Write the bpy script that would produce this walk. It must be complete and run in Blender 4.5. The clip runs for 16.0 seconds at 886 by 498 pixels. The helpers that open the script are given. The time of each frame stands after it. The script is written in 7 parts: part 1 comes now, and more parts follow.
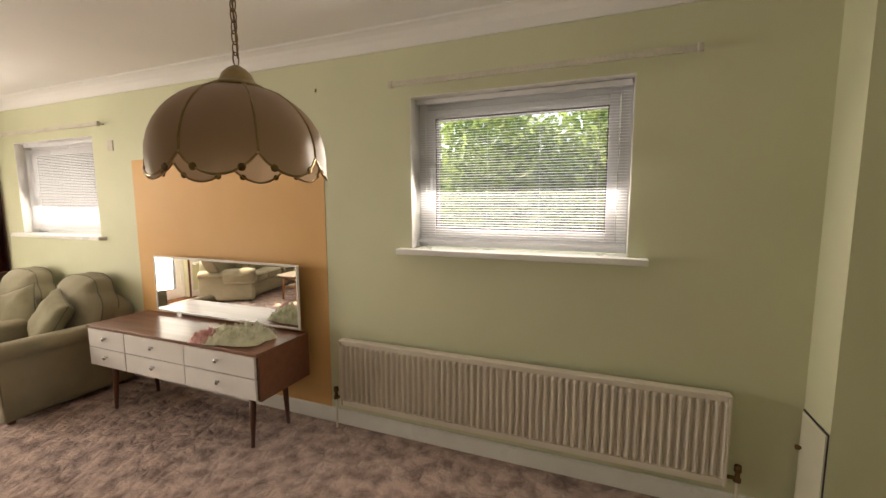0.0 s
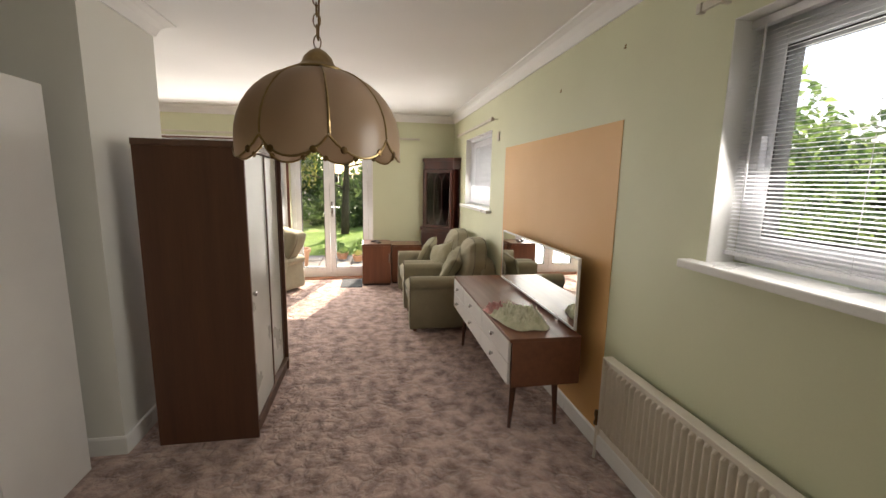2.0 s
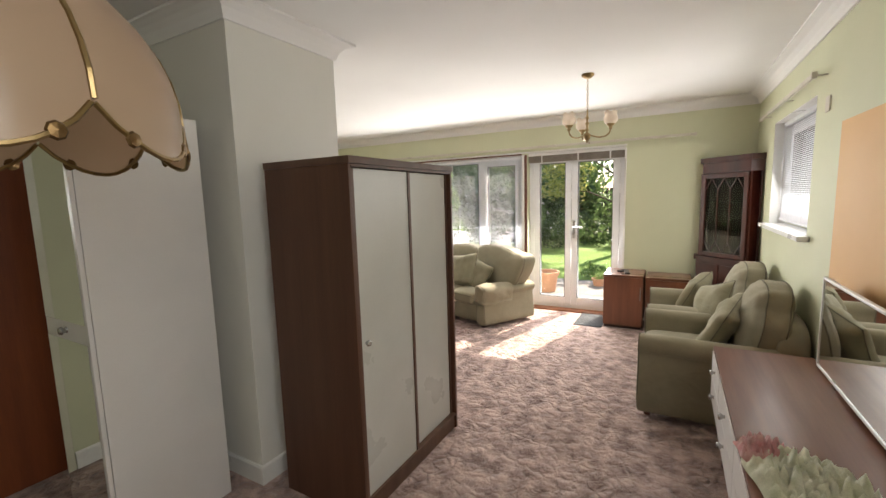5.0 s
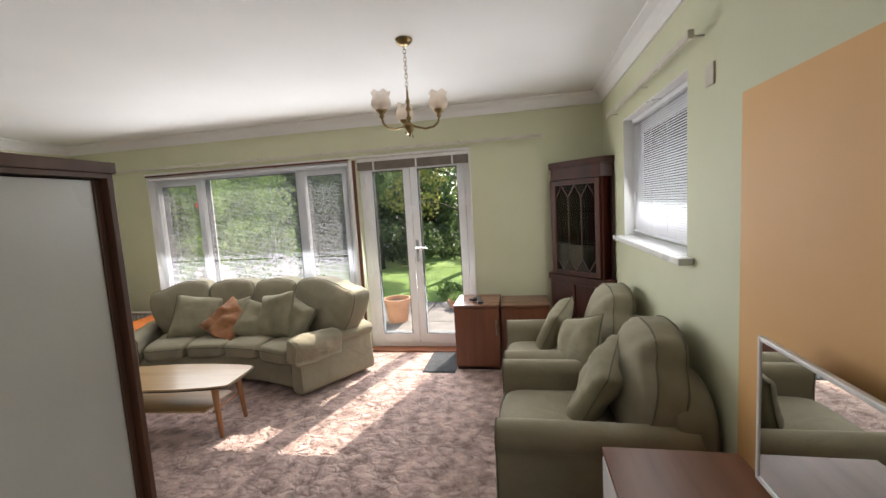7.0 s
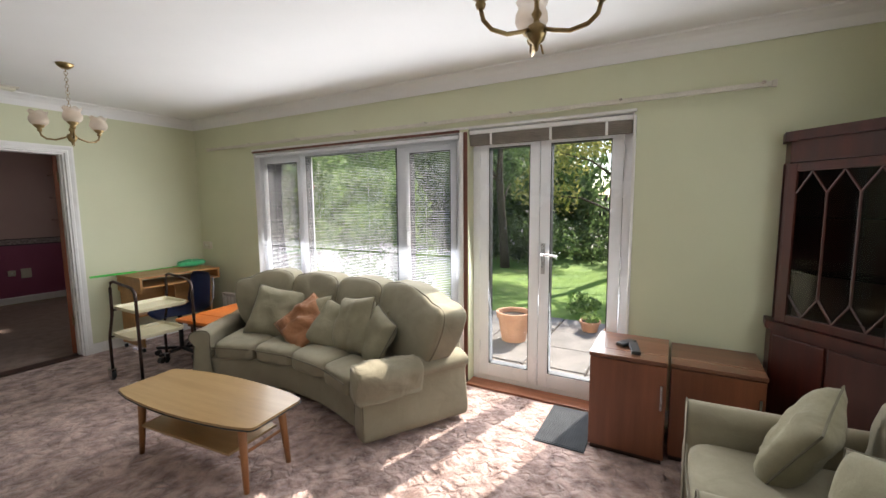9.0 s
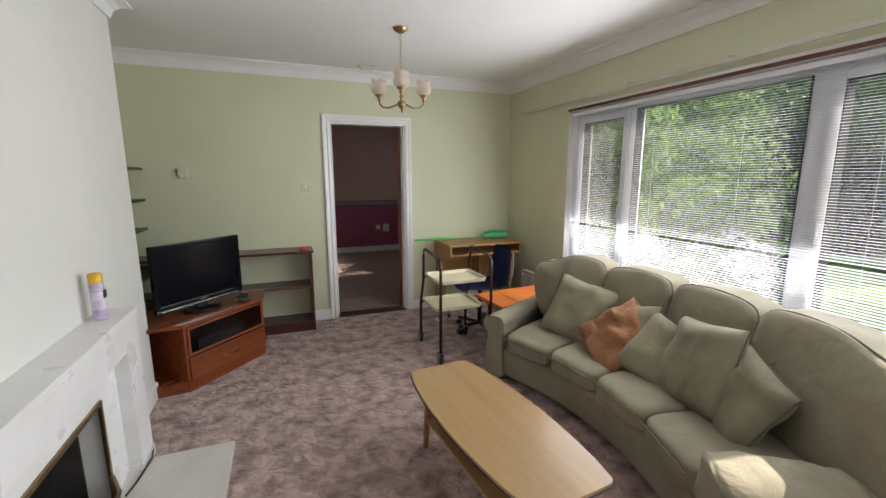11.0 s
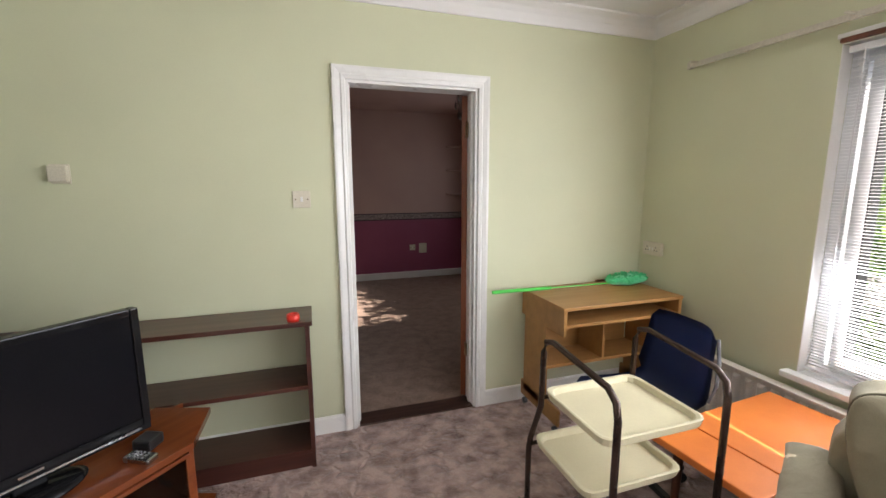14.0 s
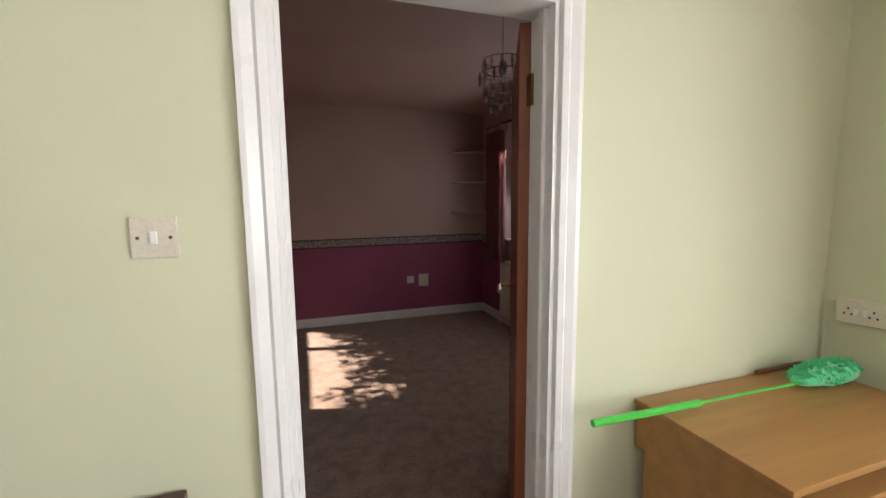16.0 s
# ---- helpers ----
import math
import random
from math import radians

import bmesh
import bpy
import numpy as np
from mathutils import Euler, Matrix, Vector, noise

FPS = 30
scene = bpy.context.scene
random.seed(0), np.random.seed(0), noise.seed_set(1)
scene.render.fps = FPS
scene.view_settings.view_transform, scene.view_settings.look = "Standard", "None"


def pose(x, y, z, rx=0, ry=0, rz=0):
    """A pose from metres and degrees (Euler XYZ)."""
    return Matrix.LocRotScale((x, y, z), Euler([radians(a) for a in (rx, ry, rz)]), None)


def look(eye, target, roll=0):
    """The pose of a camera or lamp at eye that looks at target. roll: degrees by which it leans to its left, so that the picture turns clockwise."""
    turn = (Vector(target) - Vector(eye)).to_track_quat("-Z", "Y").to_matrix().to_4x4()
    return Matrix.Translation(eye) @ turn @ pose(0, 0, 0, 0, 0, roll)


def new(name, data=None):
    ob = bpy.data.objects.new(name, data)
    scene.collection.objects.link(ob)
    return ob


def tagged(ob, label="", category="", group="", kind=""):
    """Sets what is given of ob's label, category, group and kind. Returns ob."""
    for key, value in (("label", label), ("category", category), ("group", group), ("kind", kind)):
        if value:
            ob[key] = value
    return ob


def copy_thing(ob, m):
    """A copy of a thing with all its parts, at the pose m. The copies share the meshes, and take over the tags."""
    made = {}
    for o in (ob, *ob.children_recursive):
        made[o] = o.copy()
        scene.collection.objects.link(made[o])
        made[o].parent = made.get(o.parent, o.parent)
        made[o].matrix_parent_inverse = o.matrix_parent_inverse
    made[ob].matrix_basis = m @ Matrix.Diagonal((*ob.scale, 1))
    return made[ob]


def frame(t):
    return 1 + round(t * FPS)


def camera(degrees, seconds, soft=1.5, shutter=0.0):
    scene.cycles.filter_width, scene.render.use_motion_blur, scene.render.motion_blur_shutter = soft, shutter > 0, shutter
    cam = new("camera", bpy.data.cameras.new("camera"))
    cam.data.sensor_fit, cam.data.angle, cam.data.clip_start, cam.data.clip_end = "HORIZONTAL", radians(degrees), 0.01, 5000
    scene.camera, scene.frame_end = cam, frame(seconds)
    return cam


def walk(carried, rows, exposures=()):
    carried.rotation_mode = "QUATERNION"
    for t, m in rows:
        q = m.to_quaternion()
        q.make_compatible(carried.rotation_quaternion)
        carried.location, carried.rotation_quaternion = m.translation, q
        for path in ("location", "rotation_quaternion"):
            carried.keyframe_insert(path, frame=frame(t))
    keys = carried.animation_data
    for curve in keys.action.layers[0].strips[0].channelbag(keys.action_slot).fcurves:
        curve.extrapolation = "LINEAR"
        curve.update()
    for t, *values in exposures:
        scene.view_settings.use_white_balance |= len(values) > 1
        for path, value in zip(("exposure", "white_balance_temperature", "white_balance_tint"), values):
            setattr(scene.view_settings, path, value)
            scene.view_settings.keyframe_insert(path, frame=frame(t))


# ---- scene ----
cam = camera(93.9, 16.0)
PATH = [
    (0, (0.117, -0.057, 1.477), (-0.624, 1.787, 1.249), -0.2),
    (0.5, (0.263, 0.187, 1.462), (-0.942, 1.761, 1.198), 0.2),
    (1, (0.334, 0.385, 1.453), (-1.184, 1.647, 1.13), 1.6),
    (1.5, (0.39, 0.667, 1.473), (-1.331, 1.626, 1.133), 2.6),
    (2, (0.399, 0.873, 1.487), (-1.545, 1.217, 1.165), 1.1),
    (2.5, (0.433, 1.072, 1.506), (-1.516, 0.804, 1.147), 0.3),
    (3, (0.36, 1.185, 1.49), (-1.485, 0.528, 1.081), 0.6),
    (3.2, (0.3, 1.229, 1.476), (-1.489, 0.442, 1.056), 0.8),
    (5.3, (-0.782, 1.42, 1.488), (-2.52, 0.455, 1.263), -1.9),
    (5.5, (-0.904, 1.418, 1.492), (-2.744, 0.662, 1.29), -2.4),
    (6, (-1.244, 1.459, 1.481), (-3.161, 0.922, 1.292), -3.6),
    (6.5, (-1.515, 1.452, 1.483), (-3.443, 0.969, 1.268), -3.0),
    (7, (-1.838, 1.393, 1.49), (-3.791, 1.011, 1.285), -3.4),
    (7.5, (-2.135, 1.368, 1.487), (-4.079, 0.934, 1.31), -4.4),
    (8, (-2.449, 1.363, 1.48), (-4.326, 0.693, 1.318), -3.4),
    (8.5, (-2.734, 1.259, 1.45), (-4.569, 0.486, 1.266), -1.7),
    (9, (-2.97, 1.149, 1.46), (-4.706, 0.18, 1.243), -0.5),
    (9.5, (-3.174, 1.003, 1.474), (-4.599, -0.375, 1.208), -0.1),
    (10, (-3.321, 0.87, 1.433), (-4.377, -0.802, 1.134), -0.1),
    (10.2, (-3.35, 0.79, 1.432), (-4.305, -0.938, 1.125), -0.1),
    (12.3, (-3.606, -0.449, 1.484), (-4.235, -2.313, 1.121), -0.1),
    (12.5, (-3.605, -0.57, 1.484), (-4.246, -2.429, 1.118), -0.5),
    (13, (-3.626, -0.892, 1.451), (-4.206, -2.774, 1.102), -1.4),
    (13.5, (-3.671, -1.237, 1.442), (-4.187, -3.143, 1.12), -0.6),
    (14, (-3.731, -1.559, 1.429), (-4.34, -3.438, 1.113), -0.1),
    (14.5, (-3.786, -1.879, 1.42), (-4.422, -3.755, 1.14), -0.8),
    (15, (-3.887, -2.225, 1.41), (-4.452, -4.126, 1.156), -0.7),
    (15.5, (-3.947, -2.544, 1.412), (-4.522, -4.442, 1.156), -0.0),
    (16, (-3.996, -2.836, 1.42), (-4.636, -4.715, 1.18), -0.6),
]
# the clip's own exposure and white balance: seconds, stops, kelvin, tint
EXPOSURES = [(0.0, 1.8, 8500, 15.5), (1.0, 1.6, 7300, 14.5), (2.0, 1.55, 7400, 14), (3.0, 2.1, 7400, 13.5), (5.5, 1.5, 6950, 12), (7.5, 1.12, 6550, 12), (9.0, 1.15, 6450, 12), (10.0, 1.08, 6350, 12), (12.5, 1.5, 6400, 13), (14.0, 1.76, 6500, 14), (15.0, 2.04, 6650, 14), (16.0, 1.9, 6600, 14)]
walk(cam, [(t, look(eye, target, roll)) for t, eye, target, roll in PATH], EXPOSURES)

# ---- light ----
world = bpy.data.worlds.new("world")
scene.world = world
world.use_nodes = True
wn = world.node_tree
sky = wn.nodes.new("ShaderNodeTexSky")
sky.sky_type, sky.sun_disc = "NISHITA", False
sky.sun_elevation, sky.sun_rotation = radians(42), radians(-74)
wn.links.new(sky.outputs["Color"], wn.nodes["Background"].inputs["Color"])
wn.nodes["Background"].inputs["Strength"].default_value = 0.15
sun = new("sun", bpy.data.lights.new("sun", "SUN"))
sun.data.energy, sun.data.angle, sun.data.color = 5.0, radians(0.6), (1.0, 0.93, 0.82)
sun.matrix_world = look((-10, 2.8, 9.3), (0, 0, 0))


def window_light(name, eye, target, wide, high, watts):
    """Skylight that falls in through one window opening."""
    ob = new(name, bpy.data.lights.new(name, "AREA"))
    ob.data.shape, ob.data.size, ob.data.size_y = "RECTANGLE", wide, high
    ob.data.energy, ob.data.color = watts, (0.93, 0.97, 1.0)
    ob.matrix_world = look(eye, target)
    return ob


window_light("skylight_west", (-5.91, -1.57, 1.27), (0, -1.57, 0.0), 2.4, 1.4, 23)
window_light("skylight_door", (-5.99, 0.315, 1.0), (0, 0.3, 0.0), 1.05, 1.8, 22)
window_light("skylight_north", (-0.38, 2.16, 1.65), (-0.38, 0, 0.7), 1.1, 0.8, 6)
window_light("skylight_corner", (-4.53, 2.16, 1.6), (-4.53, 0, 0.9), 1.1, 0.8, 4)
window_light("skylight_on_west_blind", (-6.10, -1.57, 1.27), (0, -1.57, 1.0), 2.4, 1.4, 2)
window_light("skylight_on_north_blind", (-0.38, 2.35, 1.65), (-0.38, 0, 1.5), 1.1, 0.8, 3.2)
window_light("skylight_on_corner_blind", (-4.53, 2.35, 1.6), (-4.53, 0, 1.5), 1.1, 0.8, 3.4)
window_light("skylight_back_room", (-6.2, -5.95, 1.5), (-3, -5.95, 0.2), 1.9, 1.0, 2.6)


# ---- materials ----
def ramp(nt, a, b, lo=0.3, hi=0.7):
    r = nt.nodes.new("ShaderNodeValToRGB")
    r.color_ramp.elements[0].position, r.color_ramp.elements[1].position = lo, hi
    r.color_ramp.elements[0].color, r.color_ramp.elements[1].color = (*a, 1), (*b, 1)
    return r


def surface(name, a, b, rough=0.6, scale=4.0, fine=60.0, bump=0.15, metal=0.0, stretch=(1, 1, 1), spread=0.06, sheen=0.0, depth=0.01, fold=0.0):
    """Colour wanders from a to b in large patches, with fine grain and relief on top. Metres."""
    m = bpy.data.materials.new(name)
    m.use_nodes = True
    nt = m.node_tree
    p = nt.nodes["Principled BSDF"]
    p.inputs["Roughness"].default_value, p.inputs["Metallic"].default_value = rough, metal
    p.inputs["Sheen Weight"].default_value = sheen
    co = nt.nodes.new("ShaderNodeTexCoord")
    mp = nt.nodes.new("ShaderNodeMapping")
    mp.inputs["Scale"].default_value = stretch
    nt.links.new(co.outputs["Object"], mp.inputs["Vector"])
    big, small = nt.nodes.new("ShaderNodeTexNoise"), nt.nodes.new("ShaderNodeTexNoise")
    big.inputs["Scale"].default_value, small.inputs["Scale"].default_value = scale, fine
    big.inputs["Detail"].default_value, small.inputs["Detail"].default_value = 5, 3
    for n in (big, small):
        nt.links.new(mp.outputs["Vector"], n.inputs["Vector"])
    r = ramp(nt, a, b)
    nt.links.new(big.outputs["Fac"], r.inputs["Fac"])
    hsv = nt.nodes.new("ShaderNodeHueSaturation")
    spreader = nt.nodes.new("ShaderNodeMapRange")
    spreader.inputs["To Min"].default_value, spreader.inputs["To Max"].default_value = 1 - 3 * spread, 1 + 3 * spread
    nt.links.new(small.outputs["Fac"], spreader.inputs["Value"])
    nt.links.new(spreader.outputs["Result"], hsv.inputs["Value"])
    nt.links.new(r.outputs["Color"], hsv.inputs["Color"])
    nt.links.new(hsv.outputs["Color"], p.inputs["Base Color"])
    gloss = nt.nodes.new("ShaderNodeMapRange")
    gloss.inputs["To Min"].default_value, gloss.inputs["To Max"].default_value = max(0.02, rough - 0.1), min(1, rough + 0.1)
    nt.links.new(big.outputs["Fac"], gloss.inputs["Value"])
    nt.links.new(gloss.outputs["Result"], p.inputs["Roughness"])
    if bump:
        bp = nt.nodes.new("ShaderNodeBump")
        bp.inputs["Strength"].default_value, bp.inputs["Distance"].default_value = bump, depth
        nt.links.new(small.outputs["Fac"], bp.inputs["Height"])
        nt.links.new(bp.outputs["Normal"], p.inputs["Normal"])
    if fold:
        p.inputs["Specular IOR Level"].default_value = 0.12
        slack = nt.nodes.new("ShaderNodeTexNoise")
        slack.inputs["Scale"].default_value, slack.inputs["Detail"].default_value, slack.inputs["Distortion"].default_value = 9, 4, 0.9
        nt.links.new(co.outputs["Object"], slack.inputs["Vector"])
        fb = nt.nodes.new("ShaderNodeBump")
        fb.inputs["Strength"].default_value, fb.inputs["Distance"].default_value = fold, 0.03
        nt.links.new(slack.outputs["Fac"], fb.inputs["Height"])
        nt.links.new(bp.outputs["Normal"], fb.inputs["Normal"])
        nt.links.new(fb.outputs["Normal"], p.inputs["Normal"])
    return m


def shade(c, k):
    return tuple(min(0.95, v * k) for v in c)


def carpet(name, dark, light, lump, relief):
    """Cut pile in sculpted clumps with worn paths and stains."""
    m = bpy.data.materials.new(name)
    m.use_nodes = True
    nt = m.node_tree
    p = nt.nodes["Principled BSDF"]
    p.inputs["Roughness"].default_value, p.inputs["Sheen Weight"].default_value = 0.95, 0.25
    p.inputs["Specular IOR Level"].default_value = 0.1
    co = nt.nodes.new("ShaderNodeTexCoord")

    def cloud(scale, detail, twist=0.0):
        n = nt.nodes.new("ShaderNodeTexNoise")
        n.inputs["Scale"].default_value, n.inputs["Detail"].default_value, n.inputs["Distortion"].default_value = scale, detail, twist
        nt.links.new(co.outputs["Object"], n.inputs["Vector"])
        return n.outputs["Fac"]

    def calc(op, a, b):
        n = nt.nodes.new("ShaderNodeMath")
        n.operation = op
        for k, v in enumerate((a, b)):
            if isinstance(v, float):
                n.inputs[k].default_value = v
            else:
                nt.links.new(v, n.inputs[k])
        return n.outputs[0]

    # sculpted lumps: cells with wandering edges, their creases broken up by another cloud
    drift = nt.nodes.new("ShaderNodeTexNoise")
    drift.inputs["Scale"].default_value, drift.inputs["Detail"].default_value = lump * 0.8, 3
    nt.links.new(co.outputs["Object"], drift.inputs["Vector"])
    bend = nt.nodes.new("ShaderNodeVectorMath")
    bend.operation = "MULTIPLY_ADD"
    bend.inputs[1].default_value = (1.3 / lump,) * 3
    nt.links.new(drift.outputs["Color"], bend.inputs[0])
    nt.links.new(co.outputs["Object"], bend.inputs[2])
    cells = nt.nodes.new("ShaderNodeTexVoronoi")
    cells.feature = "DISTANCE_TO_EDGE"
    cells.inputs["Scale"].default_value = lump
    nt.links.new(bend.outputs["Vector"], cells.inputs["Vector"])
    fold = nt.nodes.new("ShaderNodeMapRange")
    fold.interpolation_type = "SMOOTHSTEP"
    fold.inputs["From Max"].default_value = 0.17
    nt.links.new(cells.outputs["Distance"], fold.inputs["Value"])
    gaps = nt.nodes.new("ShaderNodeMapRange")
    gaps.inputs["From Min"].default_value, gaps.inputs["From Max"].default_value = 0.36, 0.56
    nt.links.new(cloud(lump * 0.7, 2.0), gaps.inputs["Value"])
    edge = nt.nodes.new("ShaderNodeMath")
    edge.operation = "MAXIMUM"
    nt.links.new(fold.outputs["Result"], edge.inputs[0])
    nt.links.new(gaps.outputs["Result"], edge.inputs[1])
    dome_ = nt.nodes.new("ShaderNodeMapRange")
    dome_.interpolation_type = "SMOOTHSTEP"
    dome_.inputs["From Max"].default_value = 0.4
    nt.links.new(cells.outputs["Distance"], dome_.inputs["Value"])
    tuft = calc("ADD", calc("ADD", calc("MULTIPLY", cloud(lump * 2.4, 3.0, 0.6), 0.75), calc("MULTIPLY", edge.outputs[0], 0.34)), calc("MULTIPLY", dome_.outputs["Result"], 0.45))
    patch, pile = nt.nodes.new("ShaderNodeTexNoise"), nt.nodes.new("ShaderNodeTexNoise")
    patch.inputs["Scale"].default_value, patch.inputs["Detail"].default_value = 9.5, 7
    pile.inputs["Scale"].default_value, pile.inputs["Detail"].default_value = 170, 4
    for n in (patch, pile):
        nt.links.new(co.outputs["Object"], n.inputs["Vector"])
    r = ramp(nt, dark, light, 0.36, 0.60)
    nt.links.new(patch.outputs["Fac"], r.inputs["Fac"])
    worn = nt.nodes.new("ShaderNodeTexNoise")
    worn.inputs["Scale"].default_value = 0.9
    nt.links.new(co.outputs["Object"], worn.inputs["Vector"])
    wr = nt.nodes.new("ShaderNodeMapRange")
    wr.inputs["To Min"].default_value, wr.inputs["To Max"].default_value = 0.84, 1.16
    nt.links.new(worn.outputs["Fac"], wr.inputs["Value"])
    # shade in the creases, put into the colour: darker along lump edges
    er = nt.nodes.new("ShaderNodeMapRange")
    er.inputs["To Min"].default_value, er.inputs["To Max"].default_value = 0.8, 1.02
    nt.links.new(edge.outputs[0], er.inputs["Value"])
    mul = nt.nodes.new("ShaderNodeMath")
    mul.operation = "MULTIPLY"
    nt.links.new(wr.outputs["Result"], mul.inputs[0])
    nt.links.new(er.outputs["Result"], mul.inputs[1])
    pr = nt.nodes.new("ShaderNodeMapRange")
    pr.inputs["To Min"].default_value, pr.inputs["To Max"].default_value = 0.6, 1.4
    nt.links.new(pile.outputs["Fac"], pr.inputs["Value"])
    mul2 = nt.nodes.new("ShaderNodeMath")
    mul2.operation = "MULTIPLY"
    nt.links.new(mul.outputs[0], mul2.inputs[0])
    nt.links.new(pr.outputs["Result"], mul2.inputs[1])
    hsv = nt.nodes.new("ShaderNodeHueSaturation")
    nt.links.new(mul2.outputs[0], hsv.inputs["Value"])
    nt.links.new(r.outputs["Color"], hsv.inputs["Color"])
    nt.links.new(hsv.outputs["Color"], p.inputs["Base Color"])
    add = nt.nodes.new("ShaderNodeMath")
    add.operation = "MULTIPLY_ADD"
    add.inputs[1].default_value = 0.35
    nt.links.new(pile.outputs["Fac"], add.inputs[0])
    nt.links.new(tuft, add.inputs[2])
    bp = nt.nodes.new("ShaderNodeBump")
    bp.inputs["Strength"].default_value, bp.inputs["Distance"].default_value = relief, 0.026
    nt.links.new(add.outputs[0], bp.inputs["Height"])
    nt.links.new(bp.outputs["Normal"], p.inputs["Normal"])
    return m


def wood(name, a, b, rough=0.35, along="X", grain=26.0, coat=0.0):
    """Fine straight grain that runs along one axis."""
    s = {"X": (0.06, 1, 1), "Y": (1, 0.06, 1), "Z": (1, 1, 0.06)}[along]
    m = surface(name, a, b, rough, grain, 190, 0.04, 0, s, 0.05, depth=0.002)
    m.node_tree.nodes["Principled BSDF"].inputs["Coat Weight"].default_value = coat
    m.node_tree.nodes["Principled BSDF"].inputs["Coat Roughness"].default_value = 0.12
    return m


def glass(name, tint=(1, 1, 1), rough=0.0):
    m = bpy.data.materials.new(name)
    m.use_nodes = True
    nt = m.node_tree
    out = nt.nodes["Material Output"]
    clear, shiny, fres, mix = (nt.nodes.new(k) for k in ("ShaderNodeBsdfTransparent", "ShaderNodeBsdfGlossy", "ShaderNodeFresnel", "ShaderNodeMixShader"))
    clear.inputs["Color"].default_value = (*tint, 1)
    shiny.inputs["Roughness"].default_value = rough
    fres.inputs["IOR"].default_value = 1.3
    nt.links.new(fres.outputs[0], mix.inputs[0])
    nt.links.new(clear.outputs[0], mix.inputs[1])
    nt.links.new(shiny.outputs[0], mix.inputs[2])
    nt.links.new(mix.outputs[0], out.inputs["Surface"])
    return m


def leafy(name, a, b, thin=0.5):
    """Leaves whose colour differs from leaf to leaf, and through which some light comes."""
    m = bpy.data.materials.new(name)
    m.use_nodes = True
    nt = m.node_tree
    p, out = nt.nodes["Principled BSDF"], nt.nodes["Material Output"]
    p.inputs["Roughness"].default_value = 0.5
    geo = nt.nodes.new("ShaderNodeNewGeometry")
    r = ramp(nt, a, b, 0, 1)
    nt.links.new(geo.outputs["Random Per Island"], r.inputs["Fac"])
    through_leaf, mix = nt.nodes.new("ShaderNodeBsdfTranslucent"), nt.nodes.new("ShaderNodeMixShader")
    mix.inputs[0].default_value = thin
    nt.links.new(r.outputs["Color"], p.inputs["Base Color"])
    nt.links.new(r.outputs["Color"], through_leaf.inputs["Color"])
    nt.links.new(p.outputs[0], mix.inputs[1])
    nt.links.new(through_leaf.outputs[0], mix.inputs[2])
    nt.links.new(mix.outputs[0], out.inputs["Surface"])
    return m


GREEN = (0.62, 0.63, 0.44)
m_wall = surface("green_wall_paint", GREEN, shade(GREEN, 0.93), 0.62, 1.6, 240, 0.08, spread=0.012, depth=0.002)
m_breast = surface("off_white_wall_paint", (0.72, 0.71, 0.66), (0.68, 0.67, 0.62), 0.62, 1.6, 240, 0.08, spread=0.012, depth=0.002)
m_orange = surface("orange_wall_paint", (0.72, 0.42, 0.165), (0.67, 0.38, 0.14), 0.6, 1.6, 240, 0.08, spread=0.012, depth=0.002)
m_ceiling = surface("white_ceiling_paint", (0.80, 0.79, 0.78), (0.76, 0.75, 0.74), 0.8, 1.2, 300, 0.05, spread=0.01, depth=0.002)
m_white = surface("white_gloss_paint", (0.80, 0.79, 0.77), (0.74, 0.73, 0.70), 0.3, 5, 120, 0.03, spread=0.015, depth=0.002)
m_upvc = surface("white_window_plastic", (0.82, 0.83, 0.85), (0.78, 0.79, 0.82), 0.25, 3, 150, 0.02, spread=0.01, depth=0.001)
m_slat = surface("white_blind_slat", (0.80, 0.80, 0.82), (0.72, 0.72, 0.75), 0.35, 3, 150, 0.0, spread=0.02)
m_grey_slat = surface("grey_blind_fabric", (0.23, 0.195, 0.16), (0.16, 0.135, 0.11), 0.6, 8, 150, 0.1, spread=0.04)
m_carpet = carpet("mottled_brown_carpet", (0.26, 0.172, 0.146), (0.58, 0.42, 0.37), 12.0, 1.0)
m_carpet_2 = carpet("beige_carpet", (0.20, 0.125, 0.088), (0.27, 0.18, 0.13), 30.0, 0.15)
m_plum = surface("plum_wall_paint", (0.30, 0.075, 0.14), (0.26, 0.06, 0.12), 0.6, 2, 200, 0.05, spread=0.015, depth=0.002)
m_pink = surface("pale_pink_wall_paint", (0.52, 0.36, 0.31), (0.47, 0.32, 0.28), 0.6, 2, 200, 0.05, spread=0.015, depth=0.002)
m_sill_wood = wood("worn_threshold_wood", (0.28, 0.10, 0.045), (0.17, 0.06, 0.03), 0.45, "Y")
m_jamb_wood = wood("red_brown_jamb_wood", (0.15, 0.045, 0.022), (0.09, 0.028, 0.015), 0.5, "Z")
m_dark_wood = wood("dark_strip_wood", (0.06, 0.025, 0.015), (0.03, 0.014, 0.009), 0.5, "X")
m_glass = glass("window_glass")
m_metal = surface("dull_chrome", (0.55, 0.55, 0.55), (0.45, 0.45, 0.45), 0.25, 8, 90, 0.02, 1.0)
m_brass = surface("polished_brass", (0.36, 0.26, 0.13), (0.22, 0.15, 0.065), 0.33, 12, 90, 0.03, 1.0)
m_door_wood = wood("red_mahogany_door", (0.26, 0.072, 0.024), (0.17, 0.043, 0.015), 0.42, "Z", 10)


